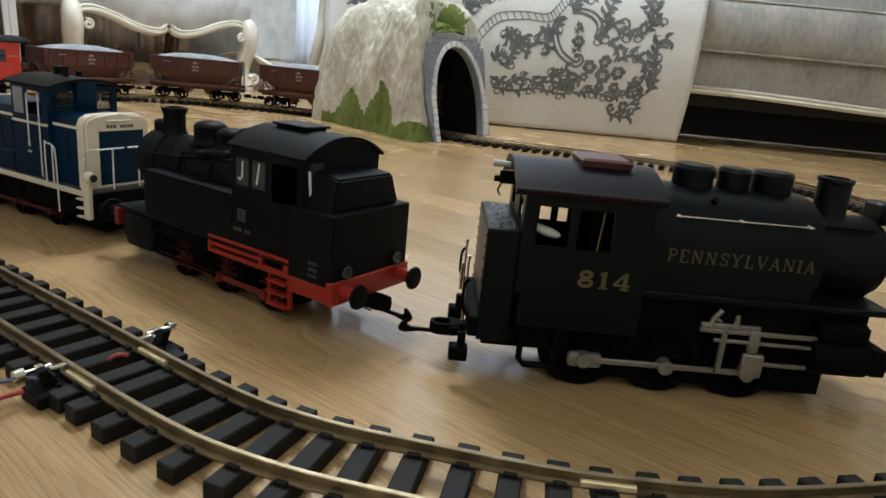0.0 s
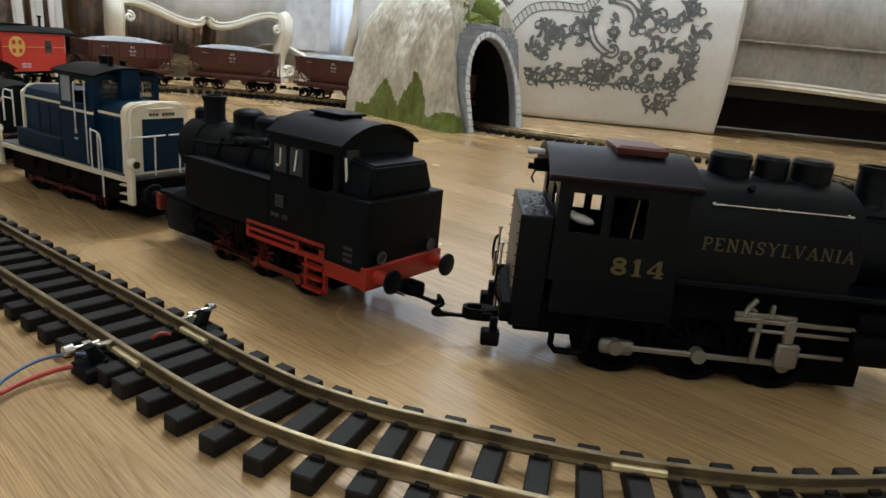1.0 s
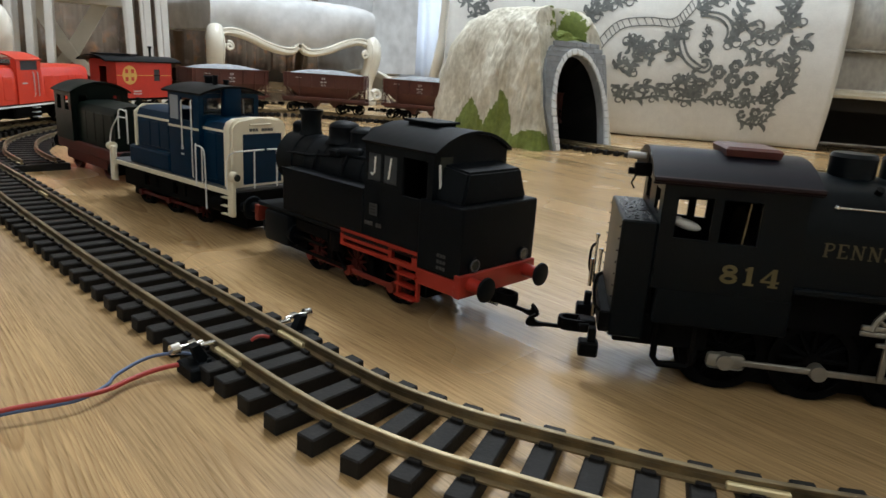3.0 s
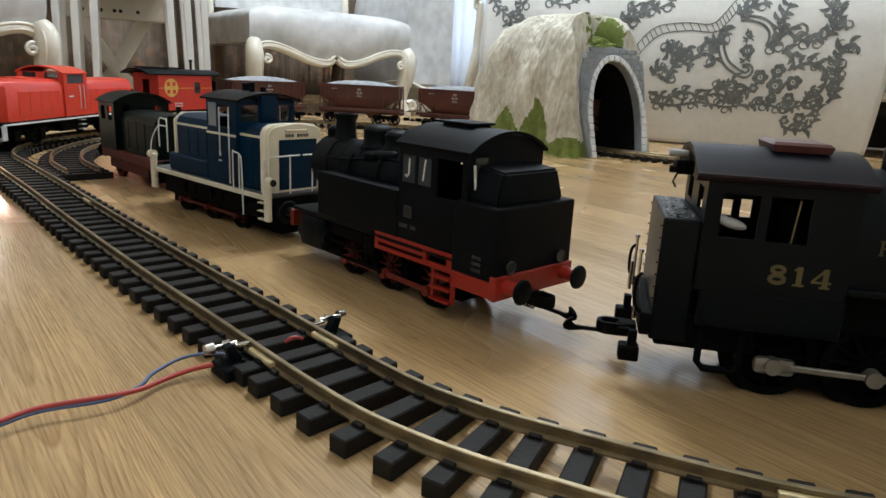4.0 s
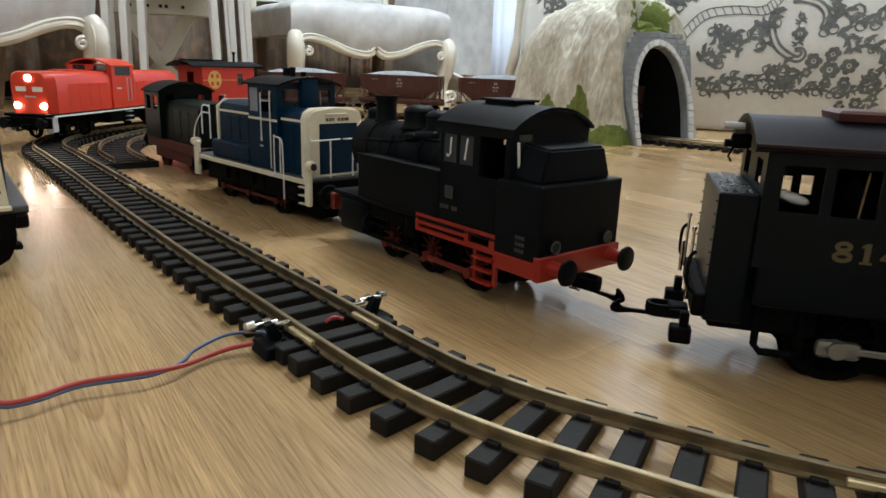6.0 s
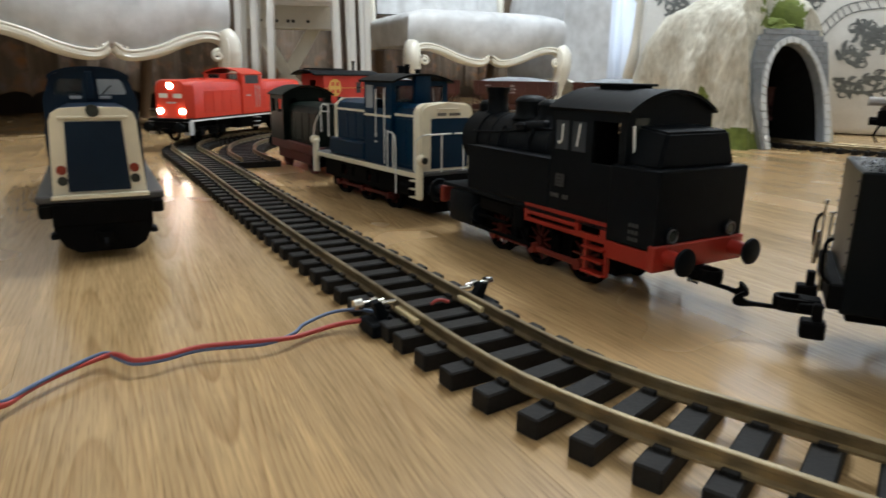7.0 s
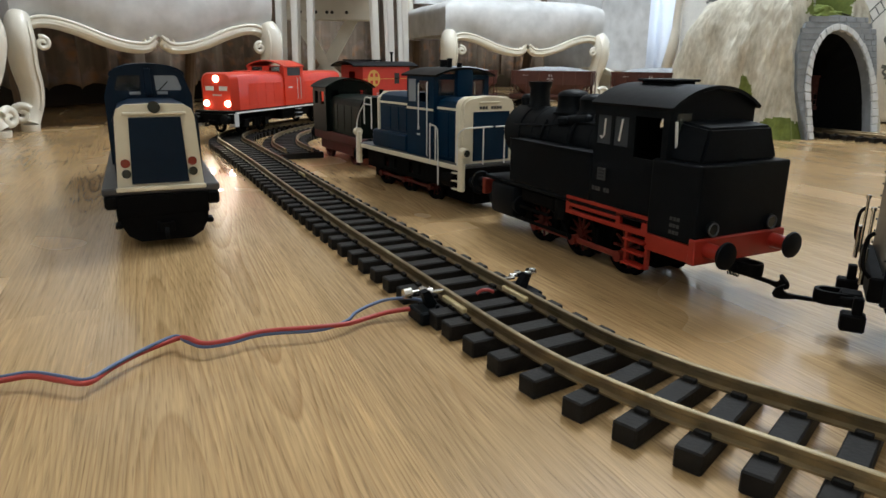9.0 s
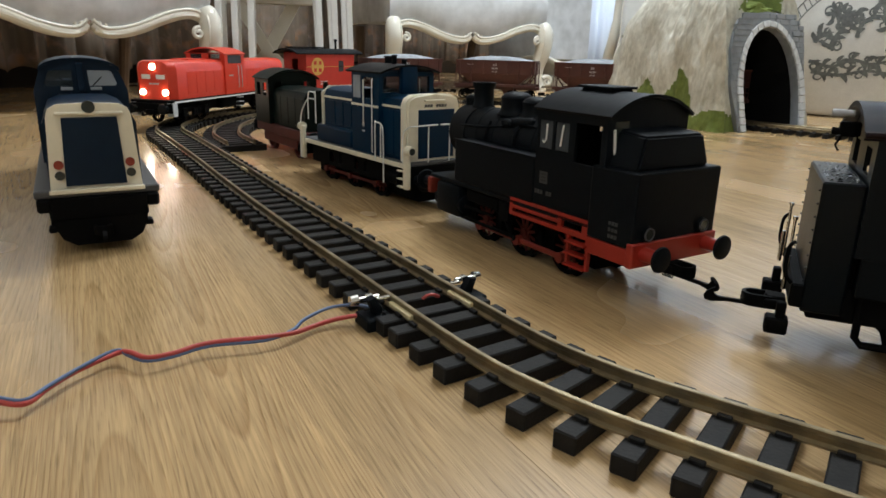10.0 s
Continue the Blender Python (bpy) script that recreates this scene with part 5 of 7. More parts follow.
        part("outside_frame", bm, M_DARK, lo, "black outside frame plate")
        bm = bmesh.new()
        rod(bm, (-.028, s * .034, .030), (-.008, s * .034, .030), .0075, None, 14)
        part("air_tank", bm, M_DARK, lo, "", 30)
    return lo


def clear_glass():
    m = bpy.data.materials.new("clear_window_plastic")
    m.use_nodes = True
    b = m.node_tree.nodes["Principled BSDF"]
    b.inputs["Base Color"].default_value = (0.55, 0.60, 0.64, 1)
    b.inputs["Roughness"].default_value = 0.06
    b.inputs["Transmission Weight"].default_value = 0.96
    b.inputs["IOR"].default_value = 1.1
    return m


M_GLASSCLEAR = clear_glass()
build_blue()


def build_green():
    lo = thing("green_small_locomotive", pose(-0.598, 0.953, 0, 0, 0, -29.3), "small dark green model diesel with red frame on the floor", "model locomotive")
    part("frame", cube(-0.196, 0.004, -.038, .038, 0.030, 0.0440, .001), M_WHEEL, lo, "dark red frame")
    C = .0405
    bm = bmesh.new()
    for s in (-1, 1):
        ya, yb = sorted((s * C, s * (C - .002)))
        panel(bm, -0.190, -0.128, 0.044, 0.1130, ya, yb, [(-0.180, -0.164, 0.086, 0.106), (-0.152, -0.137, 0.086, 0.106)])
    panel(bm, -C + .002, C - .002, 0.044, 0.1130, -0.130, -0.128, [(-0.030, -0.018, 0.090, 0.108), (0.018, 0.030, 0.090, 0.108)], "yz")
    panel(bm, -C + .002, C - .002, 0.044, 0.1130, -0.190, -0.188, [(-0.028, -0.010, 0.088, 0.107), (0.010, 0.028, 0.088, 0.107)], "yz")
    for x in (-.190, -.130):
        prism(bm, [(-C + .002, .1130), (C - .002, .1130), (C * .6, .1215), (0, .1245), (-C * .6, .1215)], x, x + .002)
    part("cab", bm, M_GREEN, lo, "dark green cab with open windows")
    part("roof", arc_roof(bmesh.new(), -0.194, -0.122, 0.0435, 0.1130, 0.1275, .002), M_GREEN, lo, "arched dark roof", 30)
    prof = [(-.033, .044), (-.033, .092), (-.028, .099), (-.014, .1025), (.014, .1025), (.028, .099), (.033, .092), (.033, .044)]
    bn = part("bonnet", prism(bmesh.new(), prof, -.128, -.004), M_GREEN, lo, "dark green bonnet", 40)
    for s in (-1, 1):
        for k in range(4):
            part("bonnet_door", cube(-.122 + k * .029, -.0965 + k * .029, *sorted((s * .0325, s * .0336)), .050, .090, .0004), M_GREEN, bn)
        for x in (-.160, -.050):
            wheel(lo, x, s * .0235, 0.0180, M_WHEEL, M_WHEEL, 10, s)
        part("frame_skirt", cube(-.176, -.034, *sorted((s * .030, s * .0335)), .0145, .030, .001), M_WHEEL, lo, "dark red frame plate")
    buffers(lo, 0.004, 0.036, 0.029, 1)
    buffers(lo, -0.196, 0.036, 0.029, -1)
    hook_coupler(lo, 0.004, 0.019, 1, 0.036)
    hook_coupler(lo, -0.196, 0.019, -1, 0.036)
    bm = bmesh.new()
    rod(bm, (-.03, .012, .102), (-.03, .012, .113), .0035, None, 10)
    part("exhaust_pipe", bm, M_GREEN, bn, "", 30)
    return lo


build_green()


def lamp_glow(name, colour, strength):
    m = bpy.data.materials.new(name)
    m.use_nodes = True
    b = m.node_tree.nodes["Principled BSDF"]
    b.inputs["Base Color"].default_value = (*colour, 1)
    b.inputs["Emission Color"].default_value = (*colour, 1)
    b.inputs["Emission Strength"].default_value = strength
    return m


M_GLOW = lamp_glow("lit_headlamp", (1.0, 0.90, 0.70), 70.0)


def build_centre_cab(name, m, label, red):
    """A road diesel with a cab between two bonnets; x=0 is its leading end, the body runs back along minus x."""
    lo = thing(name, m, label, "model locomotive")
    if red:
        L, W, z0, zh, zc = 0.468, 0.0415, 0.045, 0.1150, 0.1385
        cx0, cx1, paint, face, K = -0.268, -0.188, M_SIGNAL, M_SIGNAL, 0.0
    else:
        L, W, z0, zh, zc = 0.440, 0.0335, 0.0520, 0.1165, 0.1490
        cx0, cx1, paint, face, K = -0.235, -0.140, M_NAVY, M_BEIGE, 0.0
    def hood(x0, x1, w, z1, cut=0.0):
        prof = [(-w, z0), (-w, z1 - .014), (-w + .004, z1 - .005), (-w + .014, z1 - .0005), (0, z1), (w - .014, z1 - .0005), (w - .004, z1 - .005), (w, z1 - .014), (w, z0)]
        if not cut:
            return prism(bmesh.new(), prof, x0, x1)
        # leading end drawn in at the corners
        bm = bmesh.new()
        a = [(x0, y, z) for y, z in prof]
        b = [(x1 - cut, y, z) for y, z in prof]
        c = [(x1, y * .72, z if z > z0 else z0) for y, z in prof]
        c = [(x, y, z - (.002 if z > z1 - .006 else 0)) for x, y, z in c]
        return loft(bm, [a, b, c])
    if red:
        f = part("front_bonnet", hood(cx1 - .001, -0.012, W, zh, .012), paint, lo, "bright red front bonnet", 40)
        r = part("rear_bonnet", hood(-L + .012, cx0 + .001, W, zh), paint, lo, "bright red rear bonnet", 40)
    else:
        f = part("front_bonnet", hood(cx1 - .001, -0.004, W, zh), paint, lo, "blue front bonnet", 40)
        r = part("rear_bonnet", hood(-L + .012, cx0 + .001, W, zh), paint, lo, "blue rear bonnet", 40)
        w = .0302
        ns = part("nose", prism(bmesh.new(), [(-.0334, z0), (-w, .1085), (-w + .002, .1145), (-w + .008, .1180), (0, .1190), (w - .008, .1180), (w - .002, .1145), (w, .1085), (.0334, z0)], -.004, 0.0005), M_BEIGE, lo, "ivory nose surround")
        part("grille", prism(bmesh.new(), [(-.0222, .0545), (.0218, .0545), (.0194, .1080), (-.0198, .1080)], 0.0005, 0.0020), M_NAVY, ns, "dark navy radiator grille")
        part("nose_lip", cube(0.0003, 0.0030, -.0240, .0240, 0.1100, 0.1122, .0005), M_BEIGE, ns)
        bm = bmesh.new()
        rod(bm, (-.001, 0, .1160), (.0035, 0, .1160), .0048, None, 16)
        part("top_lamp", bm, M_LAMP_DARK, ns, "unlit dark top lamp", 40)
        for s in (-1, 1):
            for z, mt, lb in ((.0715, M_LAMP_RED, "red tail lamp"), (.0630, M_LAMP_DARK, "dark lower lamp")):
                bm = bmesh.new()
                rod(bm, (.0002, s * .0256, z), (.0016, s * .0256, z), .0036, None, 16)
                part("tail_lamp", bm, mt, ns, lb, 40)
    # cab
    C = W + (.003 if red else .0065)
    zs = zc - .012
    bm = bmesh.new()
    if red:
        for s in (-1, 1):
            ya, yb = sorted((s * C, s * (C - .002)))
            panel(bm, cx0, cx1, z0, zs, ya, yb, [(cx0 + .012, cx1 - .012, zs - .020, zs - .003)])
        for x in (cx0, cx1 - .002):
            panel(bm, -C + .002, C - .002, z0, zs, x, x + .002, [(-.034, -.008, zs - .012, zs - .001), (.008, .034, zs - .012, zs - .001)], "yz")
    else:
        # walls lean in above the bonnet and the roof is rounded at the shoulders
        for s in (-1, 1):
            prism(bm, [(s * y, z) for y, z in ((C, z0), (C, .1190), (.0326, .1400), (.0306, .1400), (C - .002, .1190), (C - .002, z0))], cx0 + .002, cx1 - .002)
        for x in (cx0, cx1 - .002):
            prism(bm, [(-C, z0), (C, z0), (C, .1190), (.0384, .1235), (-.0384, .1235), (-C, .1190)], x, x + .002)
            for s in (-1, 1):
                prism(bm, [(s * y, z) for y, z in ((.0384, .1235), (.0326, .1400), (.0250, .1378), (.0272, .1362), (.0308, .1258), (.0300, .1235))], x, x + .002)
            prism(bm, [(-.0070, .1235), (.0070, .1235), (.0062, .1378), (-.0062, .1378)], x, x + .002)
            prism(bm, [(-.0326, .1400), (-.0250, .1378), (.0250, .1378), (.0326, .1400), (.0200, .1462), (0, .1480), (-.0200, .1462)], x, x + .002)
    cab = part("cab", bm, paint, lo, "cab with window openings")
    if red:
        rf = part("roof", arc_roof(bmesh.new(), cx0 - .004, cx1 + .004, C + .0015, zs - .0005, zc, .0022), paint, lo, "curved cab roof", 30)
    else:
        over = [(.0345, .1385), (.0335, .1415), (.0285, .1448), (.0200, .1476), (.0100, .1490), (0, .1494)]
        over = over + [(-y, z) for y, z in over[-2::-1]]
        under = [(y * .955, z - .0018) for y, z in over[::-1]]
        rf = part("roof", prism(bmesh.new(), over + under, cx0 - .003, cx1 + .003), paint, lo, "rounded cab roof", 40)
    for s in (-1, 1):
        if red:
            y = s * (C - .001)
            part("window", cube(cx0 + .012, cx1 - .012, y - .0003, y + .0003, zs - .020, zs - .003), M_GLASS, cab, "dark side window")
        else:
            for x0, x1 in ((cx0 + .012, cx0 + .040), (cx1 - .040, cx1 - .012)):
                part("window", prism(bmesh.new(), [(s * y, z) for y, z in ((.0391, .1225), (.0338, .1375), (.0326, .1375), (.0379, .1225))], x0, x1), M_GLASS, cab, "dark side window")
    for x in (cx0 + .001, cx1 - .001):
        for q in (-1, 1):
            # one front pane is coloured pale for a reflection, the others are clear
            pane, low, high, wide = (M_GLASSCLEAR, zs - .012, zs - .001, .033) if red else (M_PANE if q > 0 and x > cx0 + .002 else M_GLASSCLEAR, .1232, .1380, .0309)
            part("window", cube(x - .0003, x + .0003, *sorted((q * .0060, q * wide)), low, high), pane, cab, "cab end window")
    if not red:
        part("centre_pillar", cube(cx1 + .0002, cx1 + .0035, -.0035, .0035, .1185, zc - .004, .001), M_NAVY, cab)
    # deck, beams, bogies
    part("deck", cube(-L, 0.004 if not red else 0.0, -(W + (.012 if not red else .002)), W + (.012 if not red else .002), z0 - .006, z0, .001), M_GREYPAINT if not red else M_DARK, lo, "narrow side walkway")
    if red:
        for s in (-1, 1):
            part("white_stripe", cube(-L + .004, -.006, *sorted((s * (W + .002), s * (W + .0030))), z0 - .0055, z0 - .0025), M_WHITE, lo, "white sill stripe")
    part("front_beam", cube(-.006, 0.002 if red else 0.006, -(W + .002), W + .002, z0 - .024, z0 - .006, .001), M_DARK, lo)
    part("rear_beam", cube(-L - .002, -L + .006, -(W + .002), W + .002, z0 - .024, z0 - .006, .001), M_DARK, lo)
    if red:
        buffers(lo, 0.002, z0 - .015, .033, 1, r=.0095)
    buffers(lo, -L - .002, z0 - .015, .033, -1, r=.0095)
    hook_coupler(lo, -.004, .024 if red else .019, 1, .034)
    hook_coupler(lo, -L, .024 if red else .019, -1, .034)
    part("fuel_tank", cube(-L * .60, -L * .40, -.034, .034, .016, z0 - .006, .003), M_DARK, lo)
    part("centre_frame", cube(-L + .02, -.02, -.020, .020, .018, z0 - .006), M_DARK, lo)
    for xc in (-.085, -L + .085):
        for s in (-1, 1):
            for dx in (-.036, .036):
                wheel(lo, xc + dx, s * .0235, .0165, M_DARK, M_DARK, 8, s)
            bm = bmesh.new()
            box(bm, xc - .060, xc + .060, *sorted((s * .030, s * .0345)), .019, .028, .001)
            for dx in (-.036, .036):
                box(bm, xc + dx - .008, xc + dx + .008, *sorted((s * .030, s * .038)), .0115, .0265, .001)
            for k in range(3):
                rod(bm, (xc - .009 + k * .009, s * .036, .012), (xc - .009 + k * .009, s * .036, .026), .0036, None, 8)
            part("bogie_side", bm, M_DARK, lo, "black bogie side frame")
    if red:
        for s in (-1, 1):
            for x in (-.004, -L - .002 + .006):
                part("end_step", cube(x - .010, x + .004, *sorted((s * (W - .010), s * (W + .003))), z0 - .030, z0 - .005, .0008), M_GREY, lo, "pale grey corner step")
            for q, (z, sp) in enumerate(((z0 + .0125, .0235),)):
                bm = bmesh.new()
                rod(bm, (-.0135, s * sp, z), (-.0095, s * sp, z), .0055, .0050, 16)
                part("headlamp", bm, M_GLOW, f, "lit round headlamp", 40)
            y = s * (C + .0002)
            handrail("door_rail", [[(cx0 + .016, y, z0 + .012), (cx0 + .016, y + s * .002, z0 + .014), (cx0 + .016, y + s * .002, zs - .026), (cx0 + .016, y, zs - .024)],
                                   [(cx0 + .030, y, z0 + .012), (cx0 + .030, y + s * .002, z0 + .014), (cx0 + .030, y + s * .002, zs - .026), (cx0 + .030, y, zs - .024)]], .0009, M_GREY, cab, "pale door rails")
            bars("data_lettering", [(cx1 - .030, cx1 - .014, *sorted((y, y + s * .0005)), z0 + .036, z0 + .039)], M_GREY, cab)
            for k, z in enumerate((z0 - .028, z0 - .019, z0 - .010)):
                part("cab_step", cube(cx0 + .012, cx0 + .028, *sorted((s * .036, s * (W + .003))), z, z + .0015), M_GREY, lo, "pale step rung")
            for k in range(5):
                part("bonnet_door", cube(cx1 + .012 + k * .031, cx1 + .040 + k * .031, *sorted((s * (W - .001), s * (W + .0005))), z0 + .008, zh - .020, .0005), paint, f) if cx1 + .040 + k * .031 < -.03 else None
                part("bonnet_door", cube(cx0 - .040 - k * .031, cx0 - .012 - k * .031, *sorted((s * (W - .001), s * (W + .0005))), z0 + .008, zh - .020, .0005), paint, r)
        bm = bmesh.new()
        rod(bm, (-.0150, 0, zh - .0115), (-.0105, 0, zh - .0115), .0060, .0055, 16)
        part("headlamp", bm, M_GLOW, f, "lit round top headlamp", 40)
        bars("end_plate", [(-.0125, -.0114, -.024, -.006, zh - .0335, zh - .0255), (-.0125, -.0114, .006, .024, zh - .0335, zh - .0255)], M_WHITE, f, "white end panels")
        bars("end_number", [(-.0125, -.0114, -.009 + k * .0042, -.006 + k * .0042, z0 + .0265, z0 + .0295) for k in range(5)], M_GREY, f, "small pale running number")
        for s in (-1, 1):
            part("roof_hatch", cube(cx1 + .03, cx1 + .09, s * .012 - .008, s * .012 + .008, zh - .001, zh + .002, .0006), paint, f)
    else:
        for s in (-1, 1):
            part("walkway_skirt", cube(-L, .003, *sorted((s * (W + .002), s * (W + .0105))), z0 - .015, z0 - .006, .002), M_DARK, lo)
        bm = prism(bmesh.new(), [(-.0345, z0 - .024), (.0345, z0 - .024), (.0335, .0210), (.0290, .0120), (.0200, .0065), (-.0200, .0065), (-.0290, .0120), (-.0335, .0210)], -.020, .005)
        part("skirt_plate", bm, M_DARK, lo)
        part("front_lip", cube(.0032, .0068, -.0345, .0345, z0 - .0030, z0 + .0006, .0006), M_BEIGE, lo, "thin ivory lip along the deck")
        for s in (-1, 1):
            part("corner_step", cube(-.012, .007, *sorted((s * .0345, s * .0445)), z0 - .017, z0 - .006, .0018), M_DARK, lo, "black corner step")
            part("lower_step", cube(-.010, .004, *sorted((s * .0325, s * .0385)), z0 - .034, z0 - .030, .0010), M_DARK, lo)
            part("marker_plate", cube(cx1 + .0003, cx1 + .0016, *sorted((s * .0075, s * .0175)), .1195, .1225, .0004), M_PANE, cab, "small pale blue plate")
            tubes = [(cx1 + .002, s * .010, .1238), (cx1 + .0028, s * .018, .1320)]
            part("wiper", tube(bmesh.new(), tubes, .0005, 5, (1, 0, 0)), M_DARK, cab)
    return lo


build_centre_cab("blue_road_locomotive", pose(-0.4933, 0.5001, 0, 0, 0, -34.4), "blue and ivory model diesel with a tall cab on the floor", False)


# ---- the train on the track ----
ACC = [0.0]
for a_, b_ in zip(LOOP_LINE, LOOP_LINE[1:] + LOOP_LINE[:1]):
    ACC.append(ACC[-1] + (b_ - a_).length)
LAP = ACC[-1]


def along(s):
    s %= LAP
    lo_, hi_ = 0, len(LOOP_LINE)
    while hi_ - lo_ > 1:
        mid_ = (lo_ + hi_) // 2
        if ACC[mid_] <= s:
            lo_ = mid_
        else:
            hi_ = mid_
    f = (s - ACC[lo_]) / (ACC[lo_ + 1] - ACC[lo_])
    return LOOP_LINE[lo_].lerp(LOOP_LINE[(lo_ + 1) % len(LOOP_LINE)], f)


def on_rails(s_lead, length, inset):
    """The pose of a vehicle whose leading end is s_lead along the track, its bogies inset from its ends."""
    a, b = along(s_lead - inset), along(s_lead - length + inset)
    d = (a - b).normalized()
    o = a + d * inset
    return Matrix.Translation((o.x, o.y, RAIL_Z - 0.0015)) @ Matrix.Rotation(math.atan2(d.y, d.x), 4, "Z")


LEAD = (-1.022, 1.044)
k_ = min(range(len(LOOP_LINE)), key=lambda i: (LOOP_LINE[i].x - LEAD[0]) ** 2 + (LOOP_LINE[i].y - LEAD[1]) ** 2)
S_LEAD = ACC[k_]
build_centre_cab("red_road_locomotive", on_rails(S_LEAD, 0.468, 0.085), "bright red model diesel with lit headlamps on the track", True)
M_LOAD = mat("pale_grey_gravel_load", (0.29, 0.31, 0.34), 0.9, 0, 0.35, 240, 1.0)
M_CREAMTXT = mat("ochre_printed_emblem", (0.55, 0.36, 0.09), 0.5)


def bogie(parent, xc, r=0.0140, wb=0.026):
    for s in (-1, 1):
        for dx in (-wb, wb):
            wheel(parent, xc + dx, s * .0235, r, M_DARK, M_DARK, 8, s)
        bm = bmesh.new()
        box(bm, xc - wb - .008, xc + wb + .008, *sorted((s * .029, s * .0330)), .018, .0245, .001)
        for dx in (-wb, wb):
            box(bm, xc + dx - .006, xc + dx + .006, *sorted((s * .029, s * .0350)), .010, .021, .001)
        rod(bm, (xc, s * .032, .010), (xc, s * .032, .020), .004, None, 8)
        part("bogie_side", bm, M_DARK, parent, "black bogie side frame")


def build_caboose(m):
    lo = thing("red_caboose_wagon", m, "red model caboose with black roof and ochre emblem on the track", "model wagon")
    L, W = 0.245, 0.040
    x1, x0 = -0.032, -L + .032
    part("floor_frame", cube(-L + .004, -.004, -W, W, .034, .040, .001), M_DARK, lo)
    bm = bmesh.new()
    for s in (-1, 1):
        ya, yb = sorted((s * W, s * (W - .002)))
        panel(bm, x0, x1, .040, .128, ya, yb, [(x0 + .042, x0 + .062, .080, .108)])
    panel(bm, -W + .002, W - .002, .040, .128, x0, x0 + .002, [(-.011, .011, .042, .112)], "yz")
    panel(bm, -W + .002, W - .002, .040, .128, x1 - .002, x1, [(-.011, .011, .042, .112)], "yz")
    bd = part("body", bm, M_CABOOSE, lo, "red boarded caboose body")
    for s in (-1, 1):
        y = s * (W + .0002)
        part("window", cube(x0 + .042, x0 + .062, *sorted((s * (W - .0015), s * (W - .0008))), .080, .108), M_GLASS, bd, "dark side window")
        bm = bmesh.new()
        box(bm, x0 + .041, x0 + .063, *sorted((y - s * .001, y + s * .0010)), .0930, .0945)
        part("window_bar_or_glint", bm, M_DARK, bd)
        bm = bmesh.new()
        rod(bm, (x1 - .040, y - s * .0005, .094), (x1 - .040, y + s * .0004, .094), .0220, None, 32)
        e = part("round_emblem", bm, M_CREAMTXT, bd, "ochre disc with a red cross")
        bars("emblem_quarter", [(x1 - .040 + a, x1 - .040 + a + .009, *sorted((y, y + s * .0008)), .094 + b, .094 + b + .009) for a in (-.0135, .0045) for b in (-.0135, .0045)], M_CABOOSE, e)
        for xa, xb in ((x0 + .002, x0 + .041), (x0 + .063, x1 - .062), (x1 - .018, x1)):
            bars("side_stripe", [(xa, xb, *sorted((y, y + s * .0004)), .0925, .0940)], M_CREAMTXT, bd, "thin ochre stripe")
        bars("data_lettering", [(x1 - .075 + k * .0045, x1 - .072 + k * .0045, *sorted((y, y + s * .0004)), zz, zz + .0035) for k in range(6) for zz in (.0545, .0485)], M_GREY, bd, "small pale lettering")
        for k in range(2):
            xe = -.004 if k else -L + .004
            d = -1 if k else 1
            handrail("end_railing", [[(xe, s * .036, .040), (xe, s * .036, .078), (xe, s * .016, .078), (xe, s * .016, .040)], [(xe + d * .026, s * .039, .060), (xe, s * .036, .060)]], .0009, M_DARK, lo, "thin black end railing")
            part("end_step", cube(min(xe, xe + d * .018), max(xe, xe + d * .018), *sorted((s * .030, s * .040)), .016, .0180), M_DARK, lo)
    rf = part("roof", arc_roof(bmesh.new(), -L - .002, .002, .0435, .1265, .1380, .0030), M_BLACK, lo, "black curved caboose roof", 30)
    part("roof_walk", cube(x1 - .100, x1 + .020, -.013, .013, .1385, .1420, .0006), M_BLACK, rf, "raised roof walk")
    bm = bmesh.new()
    rod(bm, (x0 + .040, .010, .134), (x0 + .040, .010, .158), .0030, None, 12)
    rod(bm, (x0 + .040, .010, .158), (x0 + .040, .010, .1625), .0052, .0046, 12)
    part("stove_pipe", bm, M_BLACK, rf, "thin black stove pipe", 40)
    bogie(lo, -.055)
    bogie(lo, -L + .055)
    hook_coupler(lo, -.003, .021, 1, .030)
    hook_coupler(lo, -L + .003, .021, -1, .030)
    return lo


